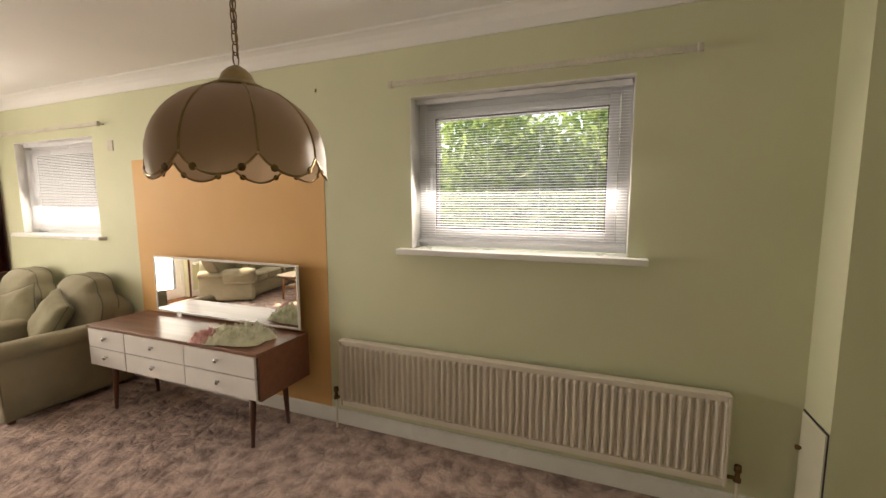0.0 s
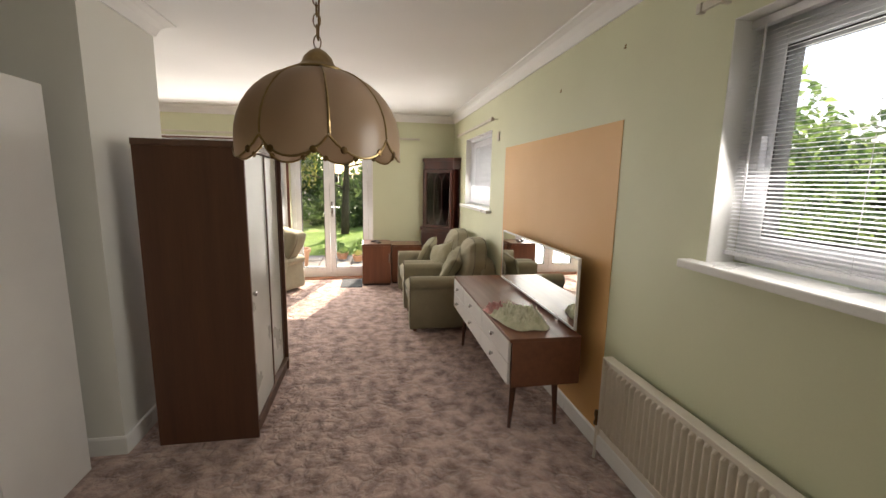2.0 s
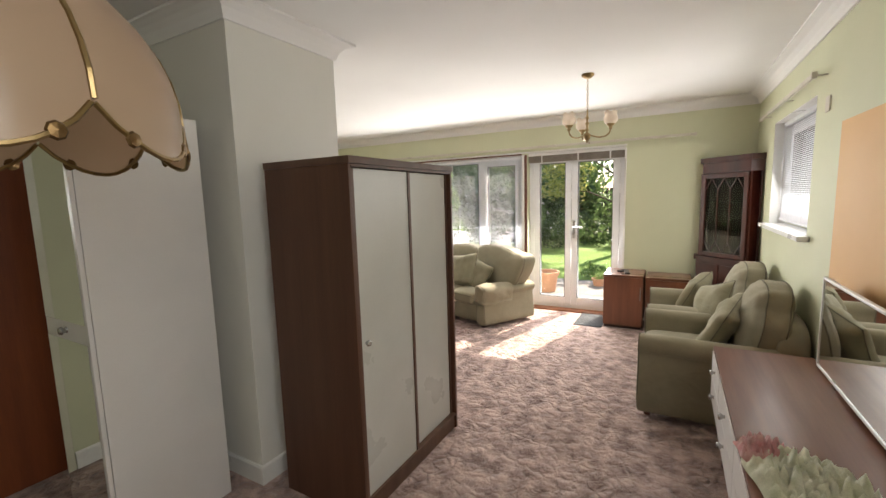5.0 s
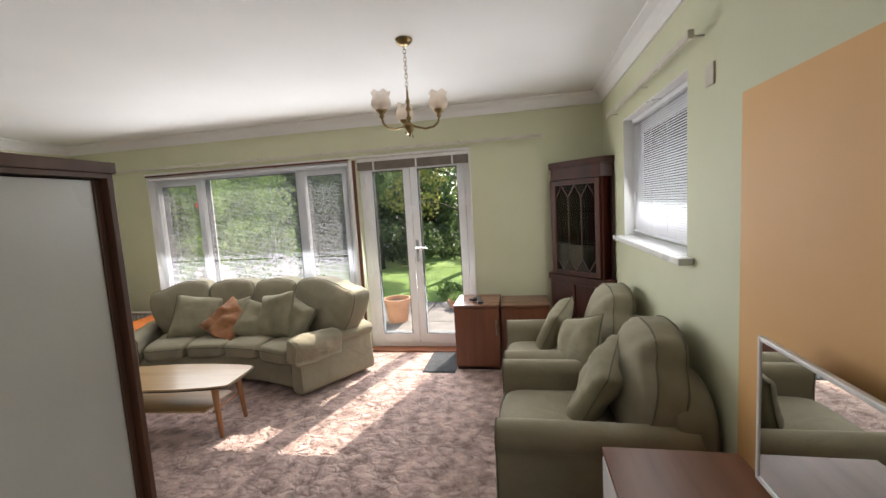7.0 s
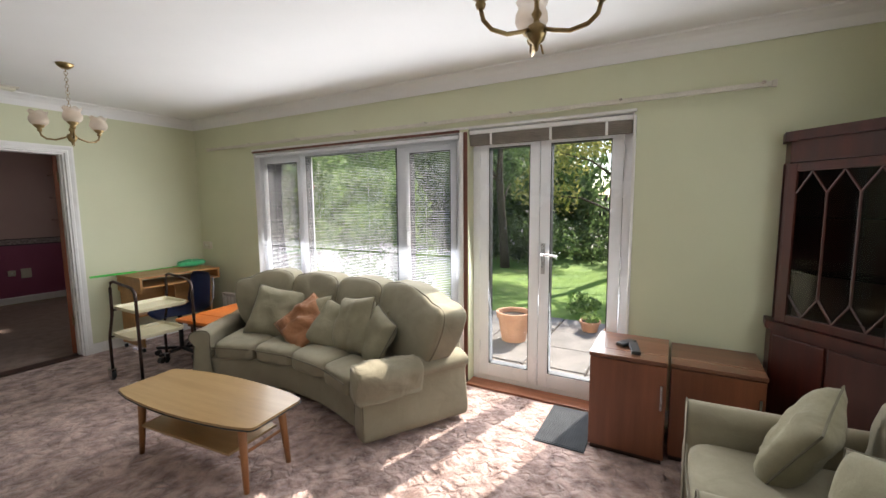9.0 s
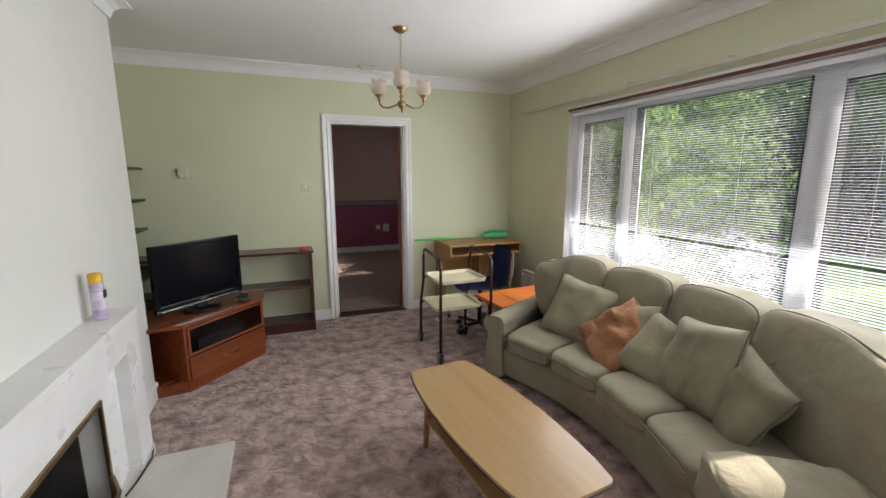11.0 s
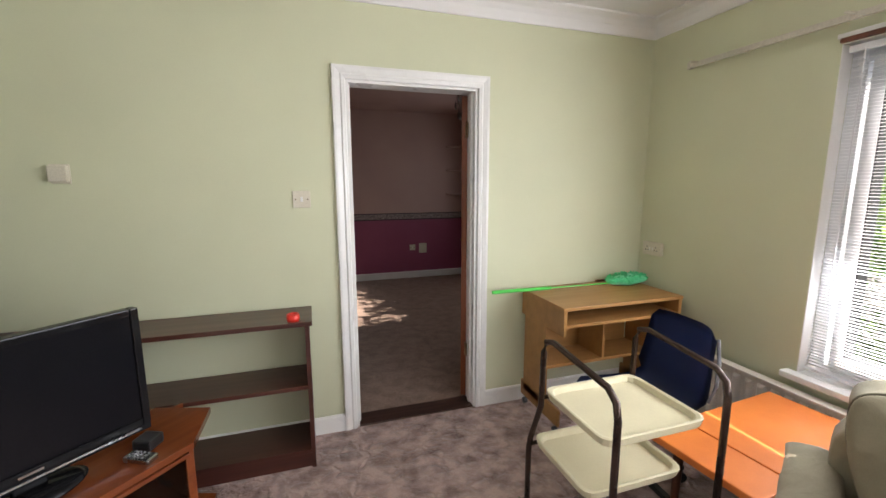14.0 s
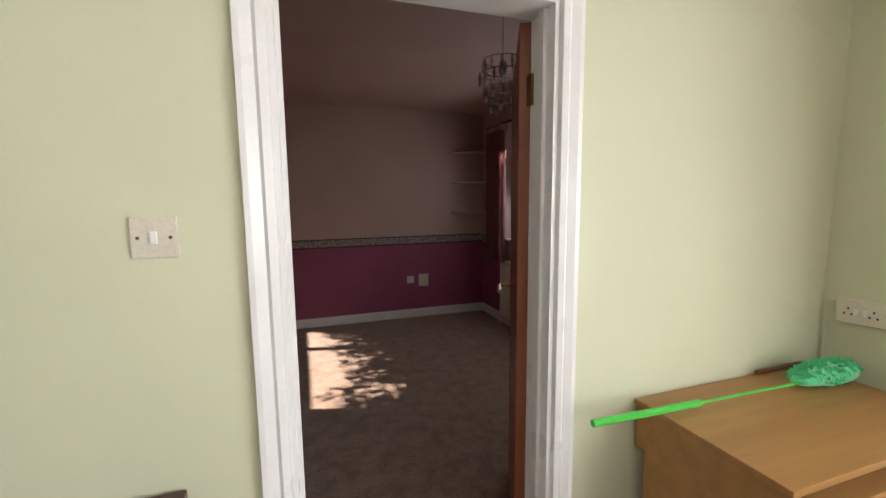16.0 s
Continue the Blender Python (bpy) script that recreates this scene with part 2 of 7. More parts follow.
# ---- building helpers ----
def box(bm, x0, x1, y0, y1, z0, z1, m=None):
    """Adds a box to bm, turned by m."""
    q = bmesh.ops.create_cube(bm, size=1)["verts"]
    at = Matrix.LocRotScale(((x0 + x1) / 2, (y0 + y1) / 2, (z0 + z1) / 2), None, (x1 - x0, y1 - y0, z1 - z0))
    bmesh.ops.transform(bm, matrix=(m @ at) if m else at, verts=q)
    return q


def finish(bm, name, material, bevel=0.0, smooth=False, segments=2):
    if bevel:
        bmesh.ops.bevel(bm, geom=[e for e in bm.edges if e.calc_face_angle(0) > 0.6], offset=bevel, segments=segments, affect="EDGES", profile=0.6)
    me = bpy.data.meshes.new(name)
    bmesh.ops.recalc_face_normals(bm, faces=bm.faces)
    bm.to_mesh(me)
    bm.free()
    me.materials.append(material)
    if smooth:
        me.shade_smooth()
    return me


def part(name, bm, material, parent, label="", bevel=0.0, smooth=False, segments=2):
    """One mesh object under a thing or a part. bm: a bmesh, or a mesh already made."""
    me = bm if isinstance(bm, bpy.types.Mesh) else finish(bm, name, material, bevel, smooth, segments)
    ob = new(name, me)
    ob.parent = parent
    return tagged(ob, label)


def boxes(*dims, m=None):
    bm = bmesh.new()
    for d in dims:
        box(bm, *d, m=m)
    return bm


def thing(name, m, label, category, group=""):
    ob = new(name)
    ob.empty_display_size = 0.1
    ob.matrix_world = m
    return tagged(ob, label, category, group)


def structure(name, bm, material, label="", bevel=0.0, category=""):
    ob = new(name, finish(bm, name, material, bevel))
    return tagged(ob, label, category, kind="structure")


def tube(bm, points, radius, sides=8, closed=False):
    """A round bar along points; radius may be a list."""
    pts = [Vector(p) for p in points]
    rad = radius if isinstance(radius, (list, tuple)) else [radius] * len(pts)
    rings, n = [], len(pts)
    ref = Vector((0.13, 0.31, 0.94)).normalized()
    for i, p in enumerate(pts):
        a, b = (pts[i - 1], pts[(i + 1) % n]) if closed else (pts[max(i - 1, 0)], pts[min(i + 1, n - 1)])
        d = (b - a).normalized()
        u = d.cross(ref)
        u = u.normalized() if u.length > 1e-3 else d.orthogonal().normalized()
        v = d.cross(u)
        rings.append([bm.verts.new(p + rad[i] * (math.cos(k) * u + math.sin(k) * v)) for k in (2 * math.pi * j / sides for j in range(sides))])
    for i in range(n if closed else n - 1):
        a, b = rings[i], rings[(i + 1) % n]
        for j in range(sides):
            bm.faces.new((a[j], a[(j + 1) % sides], b[(j + 1) % sides], b[j]))
    if not closed:
        bm.faces.new(rings[0])
        bm.faces.new(rings[-1])
    return bm


def bar_line(points, r, sides=6):
    return tube(bmesh.new(), points, r, sides)


def lathe(bm, profile, sides=24, m=None):
    """Turns a profile of (radius, height) about z."""
    rings = []
    for r, z in profile:
        ring = []
        for j in range(sides):
            k = 2 * math.pi * j / sides
            v = Vector((max(r, 1e-4) * math.cos(k), max(r, 1e-4) * math.sin(k), z))
            ring.append(bm.verts.new(m @ v if m else v))
        rings.append(ring)
    for a, b in zip(rings, rings[1:]):
        for j in range(sides):
            bm.faces.new((a[j], a[(j + 1) % sides], b[(j + 1) % sides], b[j]))
    return bm


def sweep(bm, line, profile, closed=False):
    """Runs a profile of (out from the wall, height) along a floor line, with the room on its left."""
    n, rings = len(line), []
    for i, p in enumerate(line):
        p = Vector((*p, 0))
        before = (p - Vector((*line[i - 1], 0))).normalized() if closed or i else None
        after = (Vector((*line[(i + 1) % n], 0)) - p).normalized() if closed or i < n - 1 else None
        before, after = before or after, after or before
        na, nb = Vector((-before.y, before.x, 0)), Vector((-after.y, after.x, 0))
        out = (na + nb) / max(0.2, 1 + na.dot(nb))
        rings.append([bm.verts.new(p + out * o + Vector((0, 0, z))) for o, z in profile])
    for i in range(n if closed else n - 1):
        a, b = rings[i], rings[(i + 1) % n]
        for j in range(len(profile) - 1):
            bm.faces.new((a[j], b[j], b[j + 1], a[j + 1]))
    if not closed:
        bm.faces.new(rings[0])
        bm.faces.new(rings[-1])
    return bm


def wall(name, axis, at, thick, lo, hi, top, openings, material, label):
    """A wall along x or y whose face stands at `at`, with openings (from, to, bottom, top) through it."""
    bm = bmesh.new()
    a, b = sorted((at, at + thick))

    def put(u0, u1, z0, z1):
        if u1 - u0 > 1e-4 and z1 - z0 > 1e-4:
            box(bm, *((u0, u1, a, b) if axis == "x" else (a, b, u0, u1)), z0, z1)

    u = lo
    for o0, o1, z0, z1 in sorted(openings):
        put(u, o0, 0, top)
        put(o0, o1, 0, z0)
        put(o0, o1, z1, top)
        u = o1
    put(u, hi, 0, top)
    return structure(name, bm, material, label)


# ---- the rooms ----
TOP = 2.44
N, W, S = 2.14, -5.93, -3.865
wall("wall_north", "x", N, 0.27, -6.2, 1.75, TOP, [(-0.967, 0.208, 1.195, 2.07), (-5.13, -3.93, 1.185, 2.035)], m_wall, "pale green painted wall with two windows")
wall("wall_west", "y", W, -0.27, S - 0.125, N, TOP, [(-2.82, -0.345, 0.50, 2.01), (-0.27, 0.90, 0, 2.03)], m_wall, "pale green painted wall with garden window and doors")
wall("wall_south", "x", S, -0.125, W, -2.05, TOP, [(-4.695, -3.94, 0, 1.965)], m_wall, "pale green painted wall with a doorway")
CH_W, CH_E, CH_N, CH_S = -2.615, -1.905, -0.445, -2.70
FIRE = (-1.66, -1.08, 0.545)
wall("wall_chimney_face", "y", CH_W, 0.12, CH_S, CH_N, TOP, [(FIRE[0], FIRE[1], 0, FIRE[2])], m_breast, "off-white painted chimney breast")
for core in ((CH_W + 0.12, CH_E, CH_S, FIRE[0] - 0.05, 0, TOP), (CH_W + 0.12, CH_E, FIRE[1] + 0.05, CH_N, 0, TOP), (-2.15, CH_E, FIRE[0] - 0.05, FIRE[1] + 0.05, 0, TOP), (CH_W + 0.12, -2.15, FIRE[0] - 0.05, FIRE[1] + 0.05, FIRE[2] + 0.1, TOP)):
    structure("wall_chimney", boxes(core), m_breast, "off-white painted chimney breast side")
structure("wall_alcove", boxes((-2.17, -2.05, S, CH_S, 0, TOP)), m_wall, "pale green painted alcove wall")
wall("wall_hall_door", "x", -1.53, -0.12, CH_E, -0.95, TOP, [(-1.90, -1.13, 0, 2.0)], m_wall, "pale painted wall with a brown door")
structure("wall_step", boxes((-1.07, -0.95, -1.90, -1.65, 0, TOP)), m_wall, "pale green painted wall return")
structure("wall_dining_south", boxes((-1.07, 1.75, -2.02, -1.90, 0, TOP)), m_wall, "pale green painted wall")
structure("wall_east", boxes((1.6, 1.75, -1.9, N, 0, TOP)), m_wall, "pale green painted wall")
structure("wall_pier", boxes((0.945, 1.6, 1.905, N, 0, TOP)), m_wall, "pale green boxed-out wall pier")
structure("floor", boxes((-5.88, -1.9, S, N, -0.12, 0), (-1.9, 1.75, -2.1, N, -0.12, 0)), m_carpet, "mottled brown sculpted pile carpet")
structure("ceiling", boxes((-6.2, 1.75, S - 0.125, 2.41, TOP, TOP + 0.12)), m_ceiling, "white painted ceiling")
structure("wall_orange_panel", boxes((-3.445, -1.58, N - 0.003, N, 0, 1.812)), m_orange, "square of orange paint on the green wall")

ROOM = [(W, S), (-2.17, S), (-2.17, CH_S), (CH_W, CH_S), (CH_W, CH_N), (CH_E, CH_N), (CH_E, -1.53), (-0.95, -1.53), (-0.95, -1.90), (1.6, -1.90), (1.6, 1.905), (0.945, 1.905), (0.945, N), (W, N)]
COVE = [(0.0, TOP - 0.10), (0.012, TOP - 0.10), (0.016, TOP - 0.085), (0.03, TOP - 0.052), (0.055, TOP - 0.028), (0.085, TOP - 0.016), (0.10, TOP - 0.012), (0.10, TOP)]
structure("trim_coving", sweep(bmesh.new(), ROOM, COVE, True), m_ceiling, "white moulded plaster coving")
SKIRT = [(0.0, 0.10), (0.008, 0.10), (0.014, 0.09), (0.016, 0.0)]
for line in ([(W, S), (-4.76, S)], [(-3.88, S), (-2.17, S), (-2.17, CH_S), (CH_W, CH_S), (CH_W, -2.028)], [(CH_W, -0.70), (CH_W, CH_N), (CH_E, CH_N), (CH_E, -1.53)],
             [(-1.07, -1.53), (-0.95, -1.53), (-0.95, -1.90), (1.6, -1.90), (1.6, 1.905), (0.945, 1.905), (0.945, N), (W, N), (W, 0.98)], [(W, -0.35), (W, S)]):
    structure("baseboard", sweep(bmesh.new(), line, SKIRT), m_white, "white painted skirting board")

# the back room beyond the doorway
R2S, R2W, R2E = -7.6, -6.15, -2.3
structure("floor_back_room", boxes((R2W, R2E, R2S, S - 0.125, -0.12, -0.004)), m_carpet_2, "plain beige carpet")
# ceiling takes the wall colour
structure("ceiling_back_room", boxes((R2W - 0.27, R2E + 0.1, R2S - 0.1, S - 0.125, TOP, TOP + 0.12)), m_pink, "ceiling in the same pale pink as the walls")
wall("wall_back_room_west", "y", R2W, -0.27, R2S - 0.1, S - 0.125, TOP, [(-7.0, -4.95, 0.95, 2.25)], m_pink, "pale pink painted wall with a window")
structure("wall_back_room_south", boxes((R2W, R2E, R2S - 0.1, R2S, 0, TOP)), m_pink, "pale pink painted wall")
structure("wall_back_room_east", boxes((R2E, R2E + 0.1, R2S - 0.1, S - 0.125, 0, TOP)), m_pink, "pale pink painted wall")
structure("wall_plum_dado", boxes((R2W, R2E, R2S, R2S + 0.004, 0, 0.885), (R2W, R2W + 0.004, R2S + 0.004, -7.05, 0, 0.885), (R2W, R2W + 0.004, -4.9, S - 0.125, 0, 0.885)), m_plum, "plum painted lower wall")
for line in ([(R2W, S - 0.13), (R2W, R2S), (R2E, R2S), (R2E, S - 0.13)],):
    structure("baseboard", sweep(bmesh.new(), line, SKIRT), m_white, "white painted skirting board")

# ground
m_grass = surface("lawn_grass", (0.13, 0.24, 0.035), (0.22, 0.34, 0.06), 0.8, 2.5, 70, 0.6, spread=0.1, depth=0.03)
structure("ground", boxes((-400, 400, -400, 400, -0.5, -0.16)), m_grass, "green garden lawn")
m_cream = surface("cream_gloss_paint", (0.70, 0.68, 0.55), (0.64, 0.62, 0.49), 0.35, 4, 120, 0.03, spread=0.015, depth=0.002)
m_old_brass = surface("dull_old_brass", (0.22, 0.14, 0.06), (0.10, 0.06, 0.03), 0.4, 20, 90, 0.03, 1.0)


# ---- windows and doors ----
def pane(name, parent, x0, x1, y0, y1, z0, z1):
    ob = part(name, boxes((x0, x1, y0, y1, z0, z1)), m_glass, parent, "clear window glass")
    ob.visible_shadow = False
    return ob


def frame_ring(u0, u1, z0, z1, w, v0, v1, axis):
    """Four bars round an opening: u along the wall, v through it."""
    bars = [(u0, u0 + w, z0, z1), (u1 - w, u1, z0, z1), (u0 + w, u1 - w, z0, z0 + w), (u0 + w, u1 - w, z1 - w, z1)]
    return boxes(*[((a, b, v0, v1, c, d) if axis == "x" else (v0, v1, a, b, c, d)) for a, b, c, d in bars])


def blind(thing_name, axis, u0, u1, z0, z1, v, label, pitch, tilt, sag=0.0, gap=-1):
    """A venetian blind: head rail, slats, bottom rail, cords and wand."""
    at = pose((u0 + u1) / 2, v, z0) if axis == "x" else pose(v, (u0 + u1) / 2, z0, 0, 0, 90)
    t = thing(thing_name, at, label, "blind")
    h, half = z1 - z0, (u1 - u0) / 2
    part("head_rail", boxes((-half, half, -0.014, 0.014, h - 0.028, h)), m_slat, t, bevel=0.002)
    part("bottom_rail", boxes((-half, half, -0.012, 0.012, 0, 0.014)), m_slat, t, bevel=0.002)
    bm = bmesh.new()
    prof = [(-0.008, 0.0), (-0.004, 0.0012), (0, 0.0016), (0.004, 0.0012), (0.008, 0.0)]
    rows = [[bm.verts.new((x, y * math.cos(tilt) - z * math.sin(tilt), y * math.sin(tilt) + z * math.cos(tilt))) for y, z in prof] for x in (-half + 0.004, half - 0.004)]
    for j in range(4):
        bm.faces.new((rows[0][j], rows[0][j + 1], rows[1][j + 1], rows[1][j]))
    me = finish(bm, "slat", m_slat, smooth=True)
    for i in range(int((h - 0.05) / pitch)):
        if i == gap:
            continue
        ob = part("slat", me, m_slat, t)
        ob.matrix_local = pose(random.uniform(-0.001, 0.001), 0, 0.022 + i * pitch, random.uniform(-2, 2), random.uniform(-0.06, 0.06) + sag * math.sin(i * 0.7), 0)
    for k in (-0.75, -0.25, 0.25, 0.75):
        part("cord", tube(bmesh.new(), [(k * half, -0.014, 0.01), (k * half, -0.014, h - 0.02)], 0.0009, 5), m_slat, t)
    part("wand", tube(bmesh.new(), [(-half + 0.06, -0.02, h * 0.25), (-half + 0.06, -0.018, h - 0.02)], 0.003, 6), m_slat, t)
    return t


def north_window(name, x0, x1, z0, z1, sill0, sill1):
    t = tagged(thing(name, Matrix(), "white plastic framed window in a deep reveal", "window"), kind="structure")
    part("reveal", boxes((x0, x0 + 0.004, N + 0.001, 2.26, z0, z1), (x1 - 0.004, x1, N + 0.001, 2.26, z0, z1), (x0 + 0.004, x1 - 0.004, N + 0.001, 2.26, z1 - 0.004, z1)), m_white, t)
    part("window_frame", frame_ring(x0 + 0.004, x1 - 0.004, z0 + 0.012, z1 - 0.004, 0.055, 2.26, 2.33, "x"), m_upvc, t, bevel=0.004)
    sash = part("sash", frame_ring(x0 + 0.062, x1 - 0.062, z0 + 0.07, z1 - 0.062, 0.05, 2.245, 2.32, "x"), m_upvc, t, bevel=0.005)
    part("gasket", frame_ring(x0 + 0.112, x1 - 0.112, z0 + 0.12, z1 - 0.112, 0.006, 2.25, 2.315, "x"), m_gasket, sash)
    pane("pane", sash, x0 + 0.115, x1 - 0.115, 2.28, 2.286, z0 + 0.125, z1 - 0.115)
    part("window_sill", boxes((sill0, sill1, 2.075, N - 0.001, z0 - 0.025, z0 + 0.008), (x0 + 0.004, x1 - 0.004, N - 0.001, 2.26, z0 - 0.0, z0 + 0.008)), m_white, t, bevel=0.006)
    part("handle", boxes((x0 + 0.075, x0 + 0.095, 2.215, 2.245, z0 + 0.35, z0 + 0.47)), m_upvc, sash, bevel=0.005)
    return t


m_gasket = surface("black_rubber", (0.02, 0.02, 0.02), (0.03, 0.03, 0.03), 0.6, 5, 90, 0)
north_window("window_1", -0.967, 0.208, 1.195, 2.07, -1.04, 0.295)
north_window("window_2", -5.13, -3.93, 1.185, 2.035, -5.22, -3.85)
blind("venetian_blind", "x", -0.955, 0.196, 1.235, 2.062, 2.215, "white venetian blind with open slats over the window", 0.0142, 0.22)
blind("venetian_blind", "x", -5.12, -3.945, 1.225, 2.027, 2.215, "white venetian blind, slats half tilted, over the window", 0.0142, 0.8, 0.06)


def rail(axis, u0, u1, z, v, label):
    """A flat curtain track on small brackets."""
    t = thing("curtain_rail", pose(u0, v, z) if axis == "x" else pose(v, u0, z, 0, 0, 90), label, "curtain rail")
    n = u1 - u0
    part("track", boxes((0, n, -0.008, 0.008, -0.014, 0.014)), m_rail, t, bevel=0.003)
    k = max(3, int(n / 0.6))
    for i in range(k):
        x = 0.05 + (n - 0.1) * i / (k - 1)
        d = 0.07 if axis == "x" else -0.06
        part("bracket", boxes((x - 0.008, x + 0.008, min(0.008, d), max(-0.008, d), 0.004, 0.010)), m_rail, t)
    for x in (0, n):
        part("end_stop", boxes((x - 0.012, x + 0.012, -0.013, 0.013, -0.018, 0.018)), m_rail, t, bevel=0.004)
    return t


m_rail = surface("aged_white_plastic", (0.62, 0.58, 0.50), (0.52, 0.48, 0.40), 0.4, 6, 90, 0.03)
rail("x", -1.05, 0.45, 2.127, 2.07, "aged white curtain track above the window")
rail("x", -5.35, -3.71, 2.105, 2.07, "aged white curtain track above the small window")
rail("y", -3.52, 1.59, 2.092, -5.87, "long aged white curtain track above the garden window")

# the wide garden window
gw = tagged(thing("window_3", Matrix(), "wide white plastic window in three lights onto the garden", "window"), kind="structure")
part("reveal", boxes((-6.0, W - 0.001, -2.82, -2.816, 0.50, 2.01), (-6.0, W - 0.001, -0.349, -0.345, 0.50, 2.01), (-6.0, W - 0.001, -2.816, -0.349, 2.006, 2.01)), m_white, gw)
part("window_frame", frame_ring(-2.816, -0.349, 0.53, 2.006, 0.06, -6.08, -6.0, "y"), m_upvc, gw, bevel=0.004)
part("mullion", boxes((-6.08, -6.0, -2.18, -2.11, 0.59, 1.946)), m_upvc, gw, bevel=0.004)
part("mullion", boxes((-6.08, -6.0, -1.0, -0.91, 0.59, 1.946)), m_upvc, gw, bevel=0.004)
for a, b in ((-2.733, -2.18), (-0.91, -0.409)):
    s = part("sash", frame_ring(a, b, 0.59, 1.946, 0.05, -6.07, -5.985, "y"), m_upvc, gw, bevel=0.005)
    part("gasket", frame_ring(a + 0.05, b - 0.05, 0.64, 1.896, 0.006, -6.06, -5.99, "y"), m_gasket, s)
    pane("pane", s, -6.04, -6.034, a + 0.054, b - 0.054, 0.644, 1.892)
    part("handle", boxes((-5.985, -5.955, (b if a < -2 else a) + (-0.035 if a < -2 else 0.015), (b if a < -2 else a) + (-0.015 if a < -2 else 0.035), 1.1, 1.22)), m_upvc, s, bevel=0.005)
part("gasket", frame_ring(-2.11, -1.0, 0.59, 1.946, 0.006, -6.06, -5.99, "y"), m_gasket, gw)
pane("pane", gw, -6.04, -6.034, -2.106, -1.004, 0.594, 1.942)
part("window_sill", boxes((-6.0, W - 0.001, -2.816, -0.349, 0.50, 0.53), (W - 0.001, -5.87, -2.86, -0.36, 0.50, 0.53)), m_white, gw, bevel=0.006)
blind("venetian_blind", "y", -2.80, -0.36, 0.55, 1.995, -5.955, "wide white venetian blind with level open slats", 0.0142, 0.02, 0.0, 32)
part("lintel_trim", boxes((W, W + 0.014, -2.835, 0.915, 2.03, 2.05)), m_white, gw, bevel=0.004)
# thin dark brown band between the window head and the lintel trim
part("dark_brown_band", boxes((W, W + 0.018, -2.82, -0.347, 2.011, 2.029)), m_jamb_wood, gw, "dark brown band above the window frame")

# garden doors
gd = tagged(thing("door_1", Matrix(), "closed pair of white plastic glazed garden doors", "door"), kind="structure")
part("door_frame", boxes((-6.1, -6.02, -0.27, -0.21, 0.0, 2.03), (-6.1, -6.02, 0.84, 0.90, 0.0, 2.03), (-6.1, -6.02, -0.21, 0.84, 1.97, 2.03), (-6.1, -6.02, -0.21, 0.84, 0.0, 0.045)), m_upvc, gd, bevel=0.004)
for a, b in ((-0.208, 0.272), (0.276, 0.838)):
    leaf = part("door_leaf", boxes((-6.09, -6.015, a, a + 0.075, 0.047, 1.968), (-6.09, -6.015, b - 0.075, b, 0.047, 1.968), (-6.09, -6.015, a + 0.075, b - 0.075, 0.047, 0.155), (-6.09, -6.015, a + 0.075, b - 0.075, 1.89, 1.968)), m_upvc, gd, bevel=0.005)
    part("gasket", frame_ring(a + 0.075, b - 0.075, 0.155, 1.89, 0.006, -6.085, -6.02, "y"), m_gasket, leaf)
    pane("pane", leaf, -6.055, -6.049, a + 0.079, b - 0.079, 0.159, 1.886)
    for z in (0.25, 1.0, 1.75):
        hy = a - 0.012 if a < 0 else b - 0.01
        part("hinge", tube(bmesh.new(), [(-6.008, hy + 0.011, z), (-6.008, hy + 0.011, z + 0.09)], 0.009, 8), m_upvc, leaf)
plate = part("handle_plate", boxes((-6.014, -6.006, 0.292, 0.322, 0.93, 1.16)), m_metal, gd, "chrome handle plate", bevel=0.003)
part("handle", tube(bmesh.new(), [(-6.006, 0.307, 1.08), (-5.965, 0.307, 1.08), (-5.955, 0.315, 1.082), (-5.955, 0.42, 1.075)], 0.009, 8), m_metal, plate, "chrome lever handle")
part("jamb", boxes((-6.02, W + 0.004, -0.312, -0.278, 0.0, 2.012)), m_jamb_wood, gd, "red-brown wooden jamb")
part("architrave", boxes((W, W + 0.012, 0.90, 0.915, 0.0, 2.012), (-6.0, W + 0.012, -0.345, -0.314, 0.0, 2.012)), m_white, gd, bevel=0.004)
part("reveal", boxes((-6.02, W - 0.001, 0.896, 0.90, 0, 2.03), (-6.02, W - 0.001, -0.272, 0.896, 2.026, 2.03)), m_white, gd)
part("threshold", boxes((-6.1, -5.87, -0.27, 0.90, -0.05, 0.012), (-5.88, -5.862, -0.345, 0.96, 0.0, 0.018)), m_sill_wood, gd, "worn red-brown wooden threshold", bevel=0.003)
rb = thing("rolled_blind", pose(-5.96, 0.315, 1.905), "grey-brown pleated blind drawn up above the garden doors", "blind")
for i in range(7):
    part("pleat", boxes((-0.02 - 0.003 * (i % 2), 0.02 + 0.003 * (i % 2), -0.575, 0.575, 0.012 * i, 0.012 * i + 0.0105)), m_grey_slat, rb, bevel=0.002)
part("head_rail", boxes((-0.022, 0.022, -0.58, 0.58, 0.085, 0.115)), m_white, rb, bevel=0.003)
for y in (-0.4, 0.05, 0.42):
    part("tape", boxes((-0.026, 0.026, y - 0.008, y + 0.008, -0.003, 0.085)), m_white, rb)


